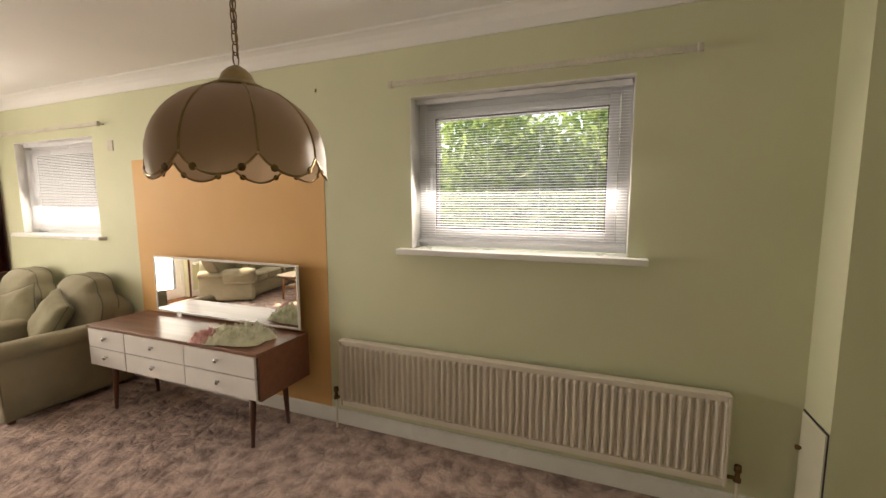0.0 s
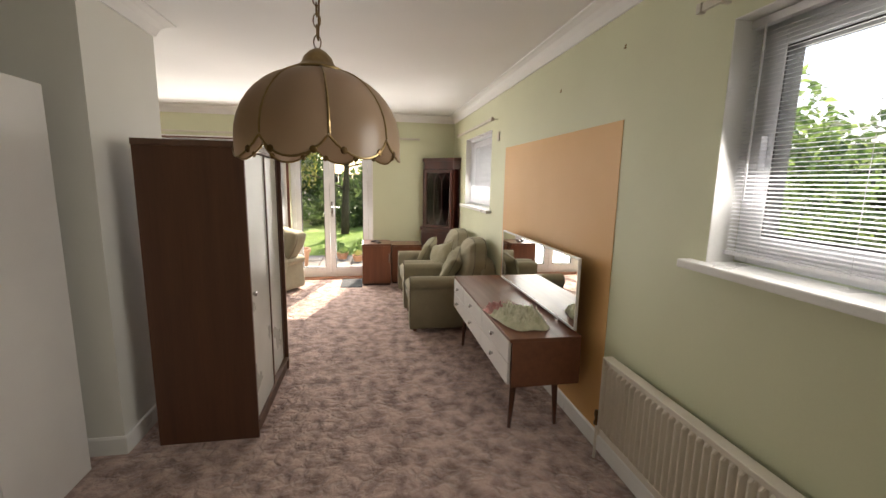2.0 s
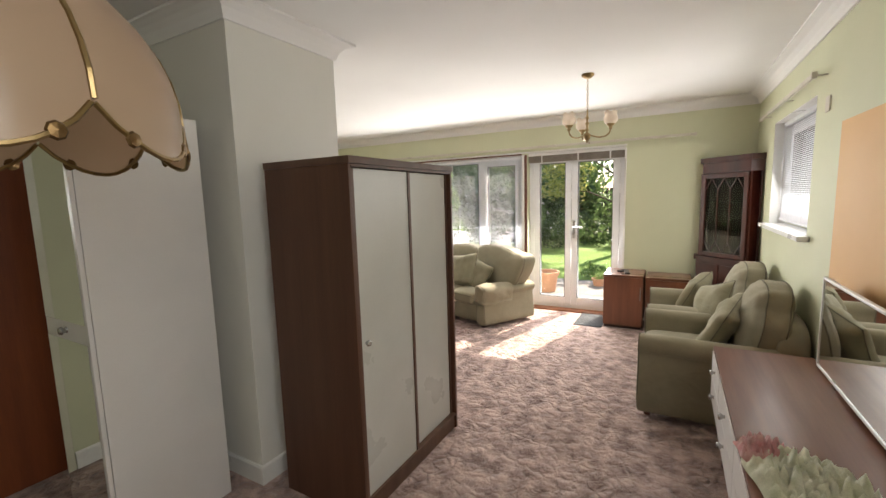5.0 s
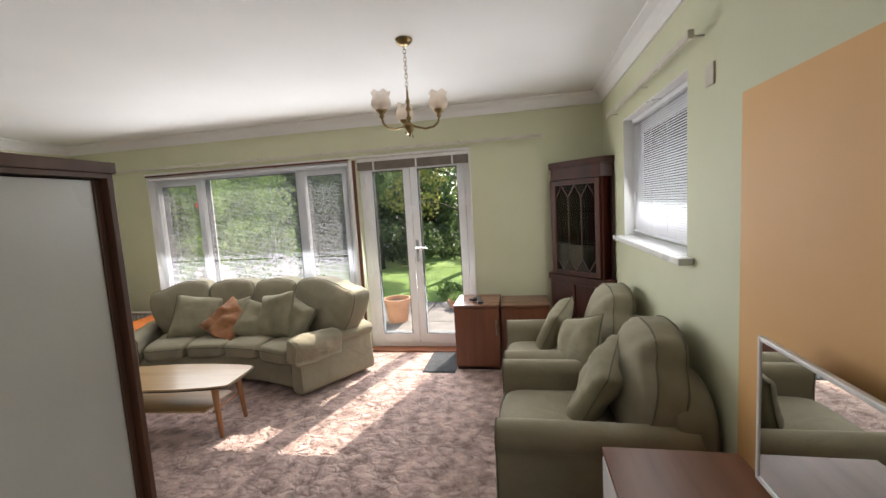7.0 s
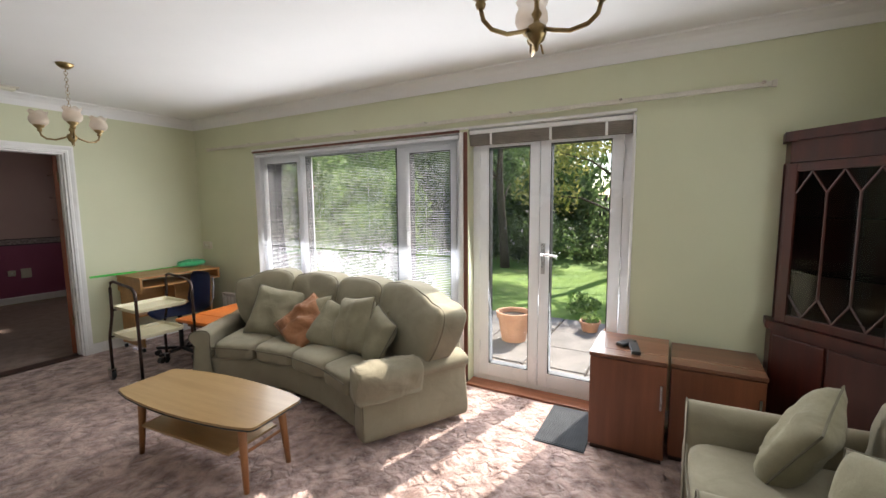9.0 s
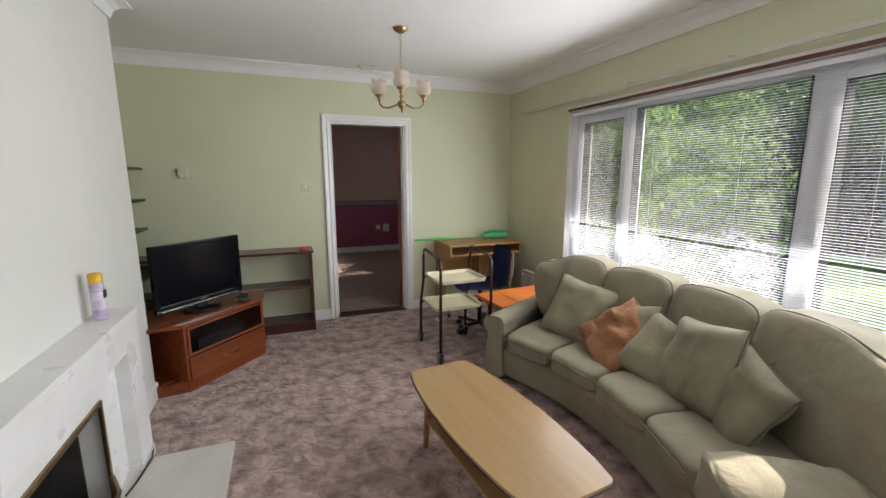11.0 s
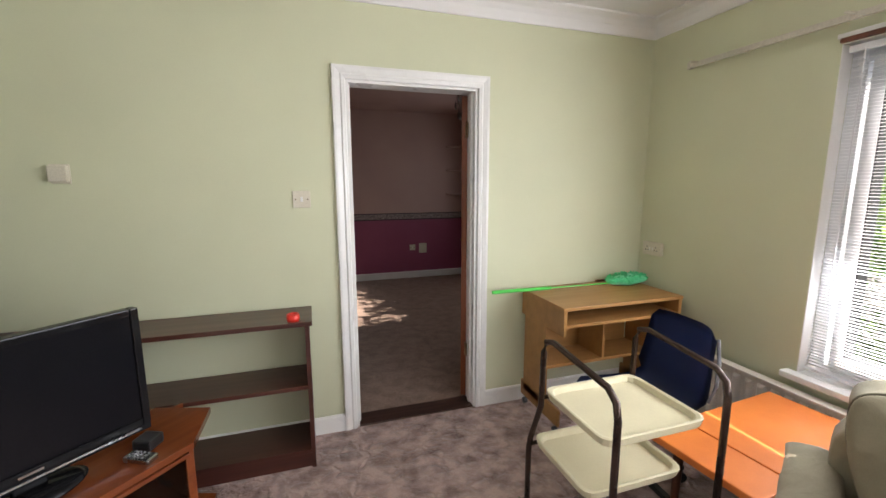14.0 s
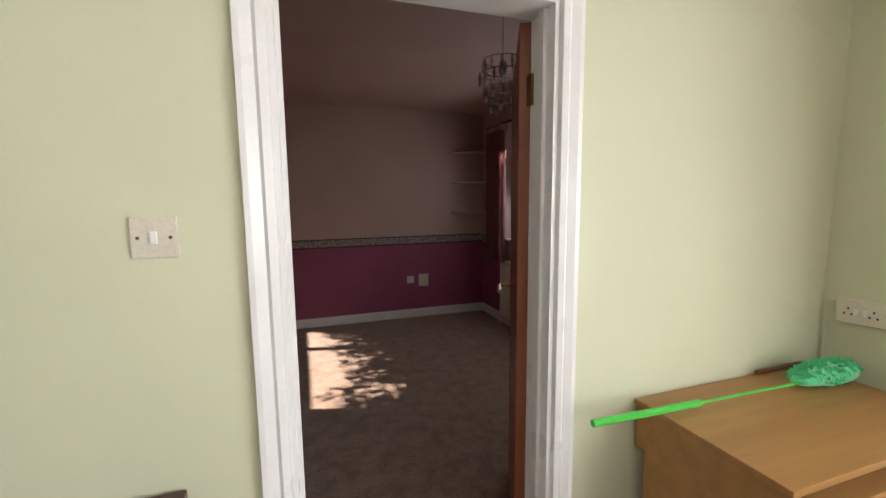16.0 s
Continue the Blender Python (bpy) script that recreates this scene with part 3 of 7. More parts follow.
def architrave(x0, x1, top, y, out, name="door_frame"):
    """Moulded trim round a doorway in an x wall; out: +1 or -1, the side of the room."""
    bm = bmesh.new()
    line = [(x0, 0), (x0, top), (x1, top), (x1, 0)]
    prof = [(0.0, 0.0), (0.004, 0.016), (0.022, 0.02), (0.03, 0.014), (0.055, 0.022), (0.068, 0.022), (0.07, 0.0)]
    norms = [(-1, 0), (-1, 1), (1, 1), (1, 0)]
    rings = [[bm.verts.new((px + nx * o, y + out * h, pz + nz * o)) for o, h in prof] for (px, pz), (nx, nz) in zip(line, norms)]
    for a, b in zip(rings, rings[1:]):
        for j in range(len(prof) - 1):
            bm.faces.new((a[j], a[j + 1], b[j + 1], b[j]))
    return bm


d2 = tagged(thing("door_2", Matrix(), "white door frame with a red-brown door standing open", "door"), kind="structure")
part("architrave", architrave(-4.69, -3.945, 1.96, S, 1), m_white, d2)
part("lining", boxes((-4.695, -4.677, S - 0.125, S, 0, 1.965), (-3.958, -3.94, S - 0.125, S, 0, 1.965), (-4.677, -3.958, S - 0.125, S, 1.947, 1.965)), m_white, d2)
part("stop", boxes((-4.677, -4.665, S - 0.07, S - 0.04, 0, 1.947), (-3.97, -3.958, S - 0.07, S - 0.04, 0, 1.947)), m_white, d2)
part("threshold_strip", boxes((-4.677, -3.958, S - 0.125, S + 0.004, -0.01, 0.012)), m_dark_wood, d2, "dark wooden threshold strip", bevel=0.003)
SWING = pose(-4.647, S - 0.143, 0, 0, 0, -26.5)
leaf2 = part("door_leaf", boxes((-0.035, 0.0, -0.72, 0.0, 0.012, 1.945), m=SWING), m_door_wood, d2, "red-brown wooden door leaf", bevel=0.002)
for z in (0.3, 1.70):
    part("hinge", boxes((-4.676, -4.667, S - 0.155, S - 0.105, z, z + 0.09)), m_brass, leaf2, "brass hinge")
part("door_handle", tube(bmesh.new(), [SWING @ Vector(q) for q in ((0.0, -0.66, 1.0), (0.05, -0.66, 1.0), (0.055, -0.65, 1.0), (0.055, -0.55, 0.995))], 0.01, 8), m_brass, leaf2, "brass lever handle")

d3 = tagged(thing("door_3", Matrix(), "closed red-brown flush wooden door in a cream frame", "door"), kind="structure")
part("door_leaf", boxes((-1.898, -1.132, -1.60, -1.56, 0.006, 1.998)), m_door_wood, d3, bevel=0.002)
part("architrave", boxes((-1.13, -1.075, -1.53, -1.515, 0, 2.05), (-1.955, -1.90, -1.53, -1.515, 0, 2.05), (-1.90, -1.13, -1.53, -1.515, 2.0, 2.05)), m_cream, d3, bevel=0.004)
part("door_handle", lathe(bmesh.new(), [(0.0, 0.06), (0.02, 0.058), (0.028, 0.045), (0.022, 0.03), (0.011, 0.024), (0.011, 0.006), (0.027, 0.005), (0.027, 0.0)], 16, pose(-1.20, -1.56, 1.05, -90)), m_old_brass, d3, "dull brass door knob", smooth=True)


# ---- dining end ----
def soft(lo, hi, e=5.0, cuts=7, wrinkle=0.008, seed=0, fn=None, bm=None, crown=0.0):
    """A stuffed block between two corners: rounded, a little creased; fn bends it into place."""
    bm = bm or bmesh.new()
    q = bmesh.new()
    bmesh.ops.create_cube(q, size=2)
    bmesh.ops.subdivide_edges(q, edges=q.edges[:], cuts=cuts, use_grid_fill=True)
    lo, hi = Vector(lo), Vector(hi)
    c, h = (lo + hi) / 2, (hi - lo) / 2
    for v in q.verts:
        p = v.co.copy()
        k = max(abs(p.x), abs(p.y), abs(p.z)) / (abs(p.x) ** e + abs(p.y) ** e + abs(p.z) ** e) ** (1 / e)
        p *= k
        bulge = 1 + crown * (1 - p.x * p.x) * (1 - p.y * p.y)
        w = Vector((p.x * h.x, p.y * h.y, p.z * h.z * bulge)) + c
        n = noise.noise_vector(w * 6 + Vector((seed * 3.7, seed, 0))) + 0.5 * noise.noise_vector(w * 15 + Vector((0, seed, 0)))
        w += n * wrinkle
        v.co = Vector(fn(w)) if fn else w
    me = bpy.data.meshes.new("tmp")
    q.to_mesh(me)
    q.free()
    bm.from_mesh(me)
    bpy.data.meshes.remove(me)
    return bm


def closed_curve(points, n=4):
    """A smooth closed line through points of (u, z)."""
    out, m = [], len(points)
    for i in range(m):
        a, b, c, d = (Vector(points[(i + k) % m]) for k in (-1, 0, 1, 2))
        for j in range(n):
            t = j / n
            out.append(0.5 * ((2 * b) + (c - a) * t + (2 * a - 5 * b + 4 * c - d) * t * t + (3 * b - a - 3 * c + d) * t ** 3))
    return out


def stuffed(outline, v0, v1, puff, fn=None, edge=0.016, wrinkle=0.006, seed=0, steps=5, back=0.0):
    """An upholstered shape: an outline of (u, z) carried from v0 to v1, its two faces puffed out."""
    line = closed_curve(outline)
    c = sum(line, Vector((0, 0))) / len(line)
    size = max((q - c).length for q in line)
    shrink = 1 - edge / size
    levels = [(k, v0 - puff * (1 - k * k) ** 0.8) for k in (0.15, 0.35, 0.55, 0.75, 0.9)]
    levels += [(shrink, v0), (1 - 0.3 * edge / size, v0 + 0.3 * edge)]
    levels += [(1.0, v0 + edge + (v1 - v0 - 2 * edge) * i / steps) for i in range(steps + 1)]
    levels += [(1 - 0.3 * edge / size, v1 - 0.3 * edge), (shrink, v1)] + [(k, v1 + back * (1 - k * k)) for k in (0.8, 0.5, 0.2)]
    bm, rings = bmesh.new(), []
    for k, v in levels:
        ring = []
        for q in line:
            w = Vector((c.x + (q.x - c.x) * k, v, c.y + (q.y - c.y) * k))
            ring.append((w, k))
        rings.append(ring)
    made = []
    for ring in rings:
        row = []
        for w, k in ring:
            f = Vector((w.x if size < 2 else w.x * 0.037, w.y, w.z))
            d = noise.noise_vector(f * 5 + Vector((seed * 3.7, seed, 0))) + 0.6 * noise.noise_vector(f * 13 + Vector((0, seed, 0)))
            d.x *= 1 if size < 2 else 27
            row.append(bm.verts.new(Vector(fn(w + d * wrinkle)) if fn else w + d * wrinkle))
        made.append(row)
    n = len(line)
    for a, b in zip(made, made[1:]):
        for j in range(n):
            bm.faces.new((a[j], a[(j + 1) % n], b[(j + 1) % n], b[j]))
    bm.faces.new(made[0])
    bm.faces.new(made[-1])
    return bm


def welt(outline, v, fn=None, r=0.0045, first=0.0, last=1.0):
    """Piping along part of an outline."""
    line = closed_curve(outline)
    line = line[int(first * len(line)):int(last * len(line))]
    pts = [Vector((q.x, v, q.y)) for q in line]
    return tube(bmesh.new(), [Vector(fn(q)) if fn else q for q in pts], r, 6)


def throw_pillow(size, thick, seed, pinch=0.16, crease=0.014):
    """A square scatter cushion: full in the middle, thin drawn-out corners."""
    bm, n = bmesh.new(), 14
    rows = {}
    for side in (1, -1):
        for i in range(n + 1):
            for j in range(n + 1):
                u, v = 2 * i / n - 1, 2 * j / n - 1
                edge = i in (0, n) or j in (0, n)
                if side < 0 and edge:
                    rows[side, i, j] = rows[1, i, j]
                    continue
                full = ((1 - u ** 4) * (1 - v ** 4)) ** 0.55
                inx, iny = 1 - pinch * (1 - v * v) * 0.35 * abs(u), 1 - pinch * (1 - u * u) * 0.35 * abs(v)
                w = Vector((u * size / 2 * inx, v * size / 2 * iny, side * thick / 2 * full))
                w += noise.noise_vector(w * 9 + Vector((seed * 5.1, 0, side))) * crease * (0.3 + full) + Vector((0, 0, side * crease * 0.9 * abs(noise.noise(w * 17 + Vector((seed, 0, 0)))) * full))
                rows[side, i, j] = bm.verts.new(w)
        for i in range(n):
            for j in range(n):
                f = [rows[side, i, j], rows[side, i + 1, j], rows[side, i + 1, j + 1], rows[side, i, j + 1]]
                bm.faces.new(f if side > 0 else f[::-1])
    return bm


def legs(bm, x, y, z, r0, r1, lean=(0, 0), sides=12):
    """A turned leg that tapers from r0 at height z to r1 at the floor."""
    return tube(bm, [(x, y, z), (x + lean[0] * 0.5, y + lean[1] * 0.5, z * 0.5), (x + lean[0], y + lean[1], 0)], [r0, (r0 + r1) / 2, r1], sides)


m_fabric = surface("sage_green_upholstery", (0.30, 0.268, 0.188), (0.23, 0.203, 0.14), 0.95, 4, 420, 0.3, spread=0.06, sheen=0.12, depth=0.003, fold=0.22)
m_piping = surface("dark_sage_piping", (0.15, 0.13, 0.088), (0.115, 0.10, 0.066), 0.8, 9, 300, 0.1)
m_teak = wood("reddish_teak_veneer", (0.18, 0.066, 0.033), (0.135, 0.048, 0.024), 0.42, "X", 22, 0.1)
m_teak_leg = wood("turned_teak_leg", (0.14, 0.045, 0.022), (0.075, 0.025, 0.013), 0.35, "Z", 22)
m_laminate = surface("off_white_laminate", (0.74, 0.72, 0.70), (0.68, 0.66, 0.64), 0.32, 3, 150, 0.02, spread=0.012, depth=0.001)
m_brown_panel = wood("dark_brown_wardrobe_veneer", (0.105, 0.043, 0.022), (0.072, 0.029, 0.016), 0.45, "Z", 16)
m_edge = wood("brown_wardrobe_edging", (0.13, 0.065, 0.04), (0.08, 0.04, 0.026), 0.45, "Z", 16)
m_mirror = bpy.data.materials.new("mirror_silver")
m_mirror.use_nodes = True
m_mirror.node_tree.nodes["Principled BSDF"].inputs["Metallic"].default_value = 1
m_mirror.node_tree.nodes["Principled BSDF"].inputs["Roughness"].default_value = 0.015
m_mirror.node_tree.nodes["Principled BSDF"].inputs["Base Color"].default_value = (0.86, 0.88, 0.86, 1)
m_rad = surface("cream_radiator_enamel", (0.74, 0.68, 0.60), (0.68, 0.62, 0.54), 0.35, 3, 150, 0.02, spread=0.012, depth=0.001)


def radiator(at, length, z0, z1, ribs, label):
    """A single panel radiator with pressed ribs, on valves and pipes. It stands along x and faces -y."""
    t = thing("radiator", at, label, "radiator")
    bm = bmesh.new()
    pitch = length / ribs
    prof = []
    for i in range(ribs):
        x = i * pitch
        prof += [(x + pitch * 0.12, -0.002), (x + pitch * 0.3, -0.018), (x + pitch * 0.42, -0.024), (x + pitch * 0.58, -0.024), (x + pitch * 0.7, -0.018), (x + pitch * 0.88, -0.002)]
    zs = [z0 + 0.03, z0 + 0.05, z1 - 0.05, z1 - 0.03]
    rows = [[bm.verts.new((x, y if 0 < k < 3 else -0.006, z)) for x, y in prof] for k, z in enumerate(zs)]
    for a, b in zip(rows, rows[1:]):
        for j in range(len(prof) - 1):
            bm.faces.new((a[j], a[j + 1], b[j + 1], b[j]))
    panel = part("panel", bm, m_rad, t)
    part("top_seam", boxes((0, length, -0.014, 0.006, z1 - 0.034, z1 - 0.012)), m_rad, t, bevel=0.004)
    part("bottom_seam", boxes((0, length, -0.014, 0.006, z0, z0 + 0.034)), m_rad, t, bevel=0.004)
    part("top_grille", boxes((0, length, -0.026, 0.03, z1 - 0.012, z1)), m_rad, t, bevel=0.005)
    for x in (0, length - 0.012):
        part("side_panel", boxes((x, x + 0.012, -0.024, 0.03, z0, z1 - 0.012)), m_rad, t, bevel=0.003)
    part("back_panel", boxes((0.012, length - 0.012, 0.008, 0.016, z0 + 0.01, z1 - 0.02)), m_rad, t)
    for x, s in ((-0.045, 1), (length + 0.045, -1)):
        valve = part("valve", lathe(bmesh.new(), [(0.0, 0.06), (0.014, 0.058), (0.016, 0.03), (0.011, 0.026), (0.011, 0.0), (0.016, -0.005), (0.016, -0.02), (0.0, -0.022)], 12, pose(x, 0.0, z0 + 0.05)), m_old_brass, t, "dull brass valve", smooth=True)
        part("pipe", tube(bmesh.new(), [(x, 0, z0 + 0.03), (x, 0, 0)], 0.0075, 8), m_rad, valve)
        part("tail", tube(bmesh.new(), [(x, 0, z0 + 0.045), (x + s * 0.05, 0, z0 + 0.045)], 0.009, 8), m_old_brass, valve)
    for x in (length * 0.15, length * 0.85):
        part("bracket", boxes((x - 0.015, x + 0.015, 0.016, 0.07, z0 + 0.06, z0 + 0.09), (x - 0.015, x + 0.015, 0.016, 0.07, z1 - 0.1, z1 - 0.07)), m_rad, t)
    return t


radiator(pose(-1.45, 2.075, 0), 2.11, 0.17, 0.608, 58, "long low cream ribbed panel radiator under the window")

# dressing table
dt = thing("dressing_table", pose(-2.485, 1.85, 0), "low reddish teak dressing table with white drawers and a wide mirror", "dressing table")
part("top", boxes((-0.79, 0.79, -0.215, 0.215, 0.605, 0.625)), m_teak, dt, bevel=0.002)
for x in (-0.79, 0.77):
    part("side_panel", boxes((x, x + 0.02, -0.20, 0.215, 0.335, 0.605)), m_teak, dt, bevel=0.002)
part("base_panel", boxes((-0.77, 0.77, -0.19, 0.215, 0.335, 0.353)), m_teak, dt)
part("back_panel", boxes((-0.77, 0.77, 0.205, 0.215, 0.353, 0.605)), m_teak, dt)
for x0, x1 in ((-0.768, -0.385), (-0.375, 0.19), (0.196, 0.768)):
    for z0, z1 in ((0.345, 0.470), (0.476, 0.603)):
        dr = part("drawer", boxes((x0, x1, -0.218, -0.2, z0, z1)), m_laminate, dt, "white laminate drawer front", bevel=0.002)
        part("knob", lathe(bmesh.new(), [(0.0, 0.026), (0.012, 0.024), (0.015, 0.017), (0.01, 0.01), (0.006, 0.006), (0.008, 0.0)], 12, pose((x0 + x1) / 2, -0.218, (z0 + z1) / 2 + 0.01, 90)), m_metal, dr, "small chrome knob", smooth=True)
part("divider", boxes((-0.385, -0.377, -0.214, -0.2, 0.345, 0.603)), m_gasket, dt)
for x in (-0.65, 0.65):
    for y, l in ((-0.13, -0.02), (0.13, 0.02)):
        part("leg", legs(bmesh.new(), x, y, 0.336, 0.021, 0.012, (0, l)), m_teak_leg, dt, smooth=True)
mir = part("mirror_frame", frame_ring(-0.645, 0.745, 0.64, 1.072, 0.014, 0.188, 0.204, "x"), m_laminate, dt, "white edged mirror frame", bevel=0.004)
part("mirror_glass", boxes((-0.634, 0.734, 0.192, 0.196, 0.651, 1.061)), m_mirror, mir, "wide clear mirror")
part("mirror_back", boxes((-0.634, 0.734, 0.197, 0.203, 0.651, 1.061)), m_brown_panel, mir)
for x in (-0.4, 0.5):
    part("mirror_bracket", boxes((x - 0.02, x + 0.02, 0.19, 0.21, 0.45, 0.66)), m_metal, mir)


def heap(w, d, h, seed, folds=3.0, n=26):
    """A crumpled cloth lying in folds."""
    bm = bmesh.new()
    grid = []
    for i in range(n + 1):
        row = []
        for j in range(n + 1):
            u, v = 2 * i / n - 1, 2 * j / n - 1
            k = max(0.0, 1 - (abs(u) ** 2.4 + abs(v) ** 2.4))
            r = 1 + 0.16 * noise.noise(Vector((u * 1.6, v * 1.6, seed)))
            f = abs(noise.noise(Vector((u * folds, v * folds * 1.6, seed + 3)))) + 0.5 * abs(noise.noise(Vector((u * folds * 2.3, v * folds * 2, seed + 9))))
            s = 1 / max(1.0, (abs(u) ** 4 + abs(v) ** 4) ** 0.25)
            row.append(bm.verts.new((u * s * w / 2 * r, v * s * d / 2 * r, h * (k ** 0.4) * (0.35 + 1.1 * f) + 0.004)))
        grid.append(row)
    for i in range(n):
        for j in range(n):
            bm.faces.new((grid[i][j], grid[i + 1][j], grid[i + 1][j + 1], grid[i][j + 1]))
    return bm


m_cloth = surface("pale_green_floral_cloth", (0.66, 0.63, 0.48), (0.45, 0.46, 0.30), 0.85, 22, 300, 0.2, spread=0.08, sheen=0.2)
m_cloth_pink = surface("pink_floral_cloth", (0.55, 0.20, 0.20), (0.62, 0.40, 0.36), 0.85, 30, 300, 0.2, spread=0.08)
cl = thing("folded_cloth", pose(-1.995, 1.795, 0.627, 0, 0, 12), "crumpled pale green floral cloth on the dressing table", "cloth")
part("cloth", heap(0.40, 0.27, 0.085, 2, 4.5, 36), m_cloth, cl, smooth=True)
part("pink_corner", heap(0.17, 0.13, 0.07, 5, 4.0), m_cloth_pink, cl, "pink patterned corner of the cloth", smooth=True).matrix_local = pose(-0.19, -0.06, 0)

# brown wardrobe
m_wardrobe_door = surface("grey_white_wardrobe_laminate", (0.55, 0.55, 0.51), (0.49, 0.49, 0.455), 0.3, 3, 150, 0.02, spread=0.012, depth=0.001)
wd = thing("wardrobe", pose(-2.40, -0.035, 0), "dark brown wardrobe with two white sliding doors", "wardrobe")
for x in (-0.46, 0.442):
    part("side_panel", boxes((x, x + 0.018, -0.26, 0.262, 0.0, 1.64)), m_brown_panel, wd, bevel=0.002)
part("back_panel", boxes((-0.442, 0.442, -0.26, -0.252, 0.05, 1.64)), m_brown_panel, wd)
part("floor_panel", boxes((-0.442, 0.442, -0.252, 0.2, 0.07, 0.088)), m_brown_panel, wd)
part("top", boxes((-0.465, 0.465, -0.262, 0.272, 1.64, 1.672)), m_edge, wd, bevel=0.003)
part("plinth", boxes((-0.442, 0.442, 0.22, 0.25, 0.0, 0.07)), m_edge, wd, bevel=0.002)
for z in (0.088, 1.627):
    part("track", boxes((-0.442, 0.442, 0.2, 0.264, z, z + 0.012)), m_edge, wd)
for x0, x1, y in ((-0.44, 0.02, 0.232), (-0.01, 0.44, 0.252)):
    d = part("sliding_door", boxes((x0 + 0.018, x1 - 0.018, y - 0.014, y - 0.002, 0.10, 1.622)), m_wardrobe_door, wd, "white sliding door panel", bevel=0.002)
    part("stile", boxes((x0, x0 + 0.018, y - 0.016, y + 0.004, 0.10, 1.622)), m_edge, d)
    part("stile", boxes((x1 - 0.018, x1, y - 0.016, y + 0.004, 0.10, 1.622)), m_edge, d)
part("knob", lathe(bmesh.new(), [(0.0, 0.022), (0.013, 0.02), (0.015, 0.012), (0.008, 0.006), (0.009, 0.0)], 12, pose(0.385, 0.25, 0.84, -90)), m_metal, wd, "small chrome knob", smooth=True)

# white wardrobe with a mirrored door
mw = thing("mirror_wardrobe", pose(-1.565, -0.745, 0), "narrow white wardrobe with a two-part mirrored door", "wardrobe")
for y in (-0.20, 0.183):
    part("side_panel", boxes((-0.22, 0.262, y, y + 0.017, 0.0, 1.875)), m_laminate, mw, bevel=0.0015)
part("back_panel", boxes((-0.22, -0.21, -0.183, 0.183, 0.0, 1.875)), m_laminate, mw)
part("top", boxes((-0.21, 0.262, -0.183, 0.183, 1.857, 1.875)), m_laminate, mw)
part("plinth", boxes((0.25, 0.262, -0.183, 0.183, 0.0, 0.09)), m_laminate, mw)
dr = part("door", boxes((0.264, 0.28, -0.198, 0.198, 0.10, 1.872)), m_laminate, mw, "white door with mirror panels", bevel=0.002)
part("mirror_panel", boxes((0.2802, 0.284, -0.185, 0.185, 1.03, 1.862)), m_mirror, dr, "upper mirror panel")
part("mirror_panel", boxes((0.2802, 0.284, -0.185, 0.185, 0.11, 0.95)), m_mirror, dr, "lower mirror panel")
part("knob", lathe(bmesh.new(), [(0.0, 0.028), (0.014, 0.025), (0.017, 0.016), (0.009, 0.008), (0.014, 0.0)], 14, pose(0.28, 0.0, 0.99, 0, 90)), m_metal, dr, "round chrome knob", smooth=True)

# boxed pier with a small hatch
ha = tagged(thing("cupboard_hatch", pose(0.943, 2.02, 0), "small painted meter cupboard hatch in the wall pier", "hatch"), kind="structure")
part("hatch_door", boxes((-0.008, 0.0, -0.105, 0.105, 0.02, 0.56)), m_cream, ha, bevel=0.002)
# solid black strips in place of the shaded gap round the hatch
part("gap", boxes((-0.002, 0.001, -0.112, 0.112, 0.56, 0.568), (-0.002, 0.001, -0.112, -0.105, 0.0, 0.56)), m_gasket, ha)
part("knob", lathe(bmesh.new(), [(0.0, 0.022), (0.010, 0.02), (0.012, 0.012), (0.006, 0.0)], 10, pose(-0.008, 0.085, 0.40, 0, -90)), m_old_brass, ha, smooth=True)

# pendant lamp
m_shade = bpy.data.materials.new("smoked_beige_glass")
m_shade.use_nodes = True
p = m_shade.node_tree.nodes["Principled BSDF"]
p.inputs["Base Color"].default_value = (0.40, 0.285, 0.195, 1)
p.inputs["Roughness"].default_value = 0.28
tr = m_shade.node_tree.nodes.new("ShaderNodeBsdfTranslucent")
tr.inputs["Color"].default_value = (0.42, 0.29, 0.19, 1)
mx = m_shade.node_tree.nodes.new("ShaderNodeMixShader")
mx.inputs[0].default_value = 0.45
m_shade.node_tree.links.new(p.outputs[0], mx.inputs[1])
m_shade.node_tree.links.new(tr.outputs[0], mx.inputs[2])
m_shade.node_tree.links.new(mx.outputs[0], m_shade.node_tree.nodes["Material Output"].inputs["Surface"])


def chain(bm, x, y, z0, z1, link=0.034):
    n = int((z1 - z0) / (link * 0.72))
    for i in range(n):
        zc = z0 + (i + 0.5) * (z1 - z0) / n
        pts = []
        for k in range(10):
            a = 2 * math.pi * k / 10
            u, w = 0.009 * math.cos(a), link / 2 * math.sin(a)
            pts.append((x + u, y, zc + w) if i % 2 else (x, y + u, zc + w))
        tube(bm, pts, 0.0017, 5, True)
    return bm


lamp = thing("pendant_lamp", pose(-0.755, 0.745, 0.0), "domed smoked glass pendant lamp edged in brass on a chain", "lamp")
R0, SEG = 0.208, 8


def dome(h):
    """Radius and height on the shade: h runs from 0 at the crown to 1 at the rim."""
    ang = h * math.pi / 2
    return 0.045 + (R0 - 0.045) * math.sin(ang) ** 1.12, 1.757 - 0.172 * (1 - math.cos(ang))


def sheet(rows):
    bm = bmesh.new()
    made = [[bm.verts.new(q) for q in row] for row in rows]
    for a, b in zip(made, made[1:]):
        for i in range(len(a) - 1):
            bm.faces.new((a[i], a[i + 1], b[i + 1], b[i]))
    return bm


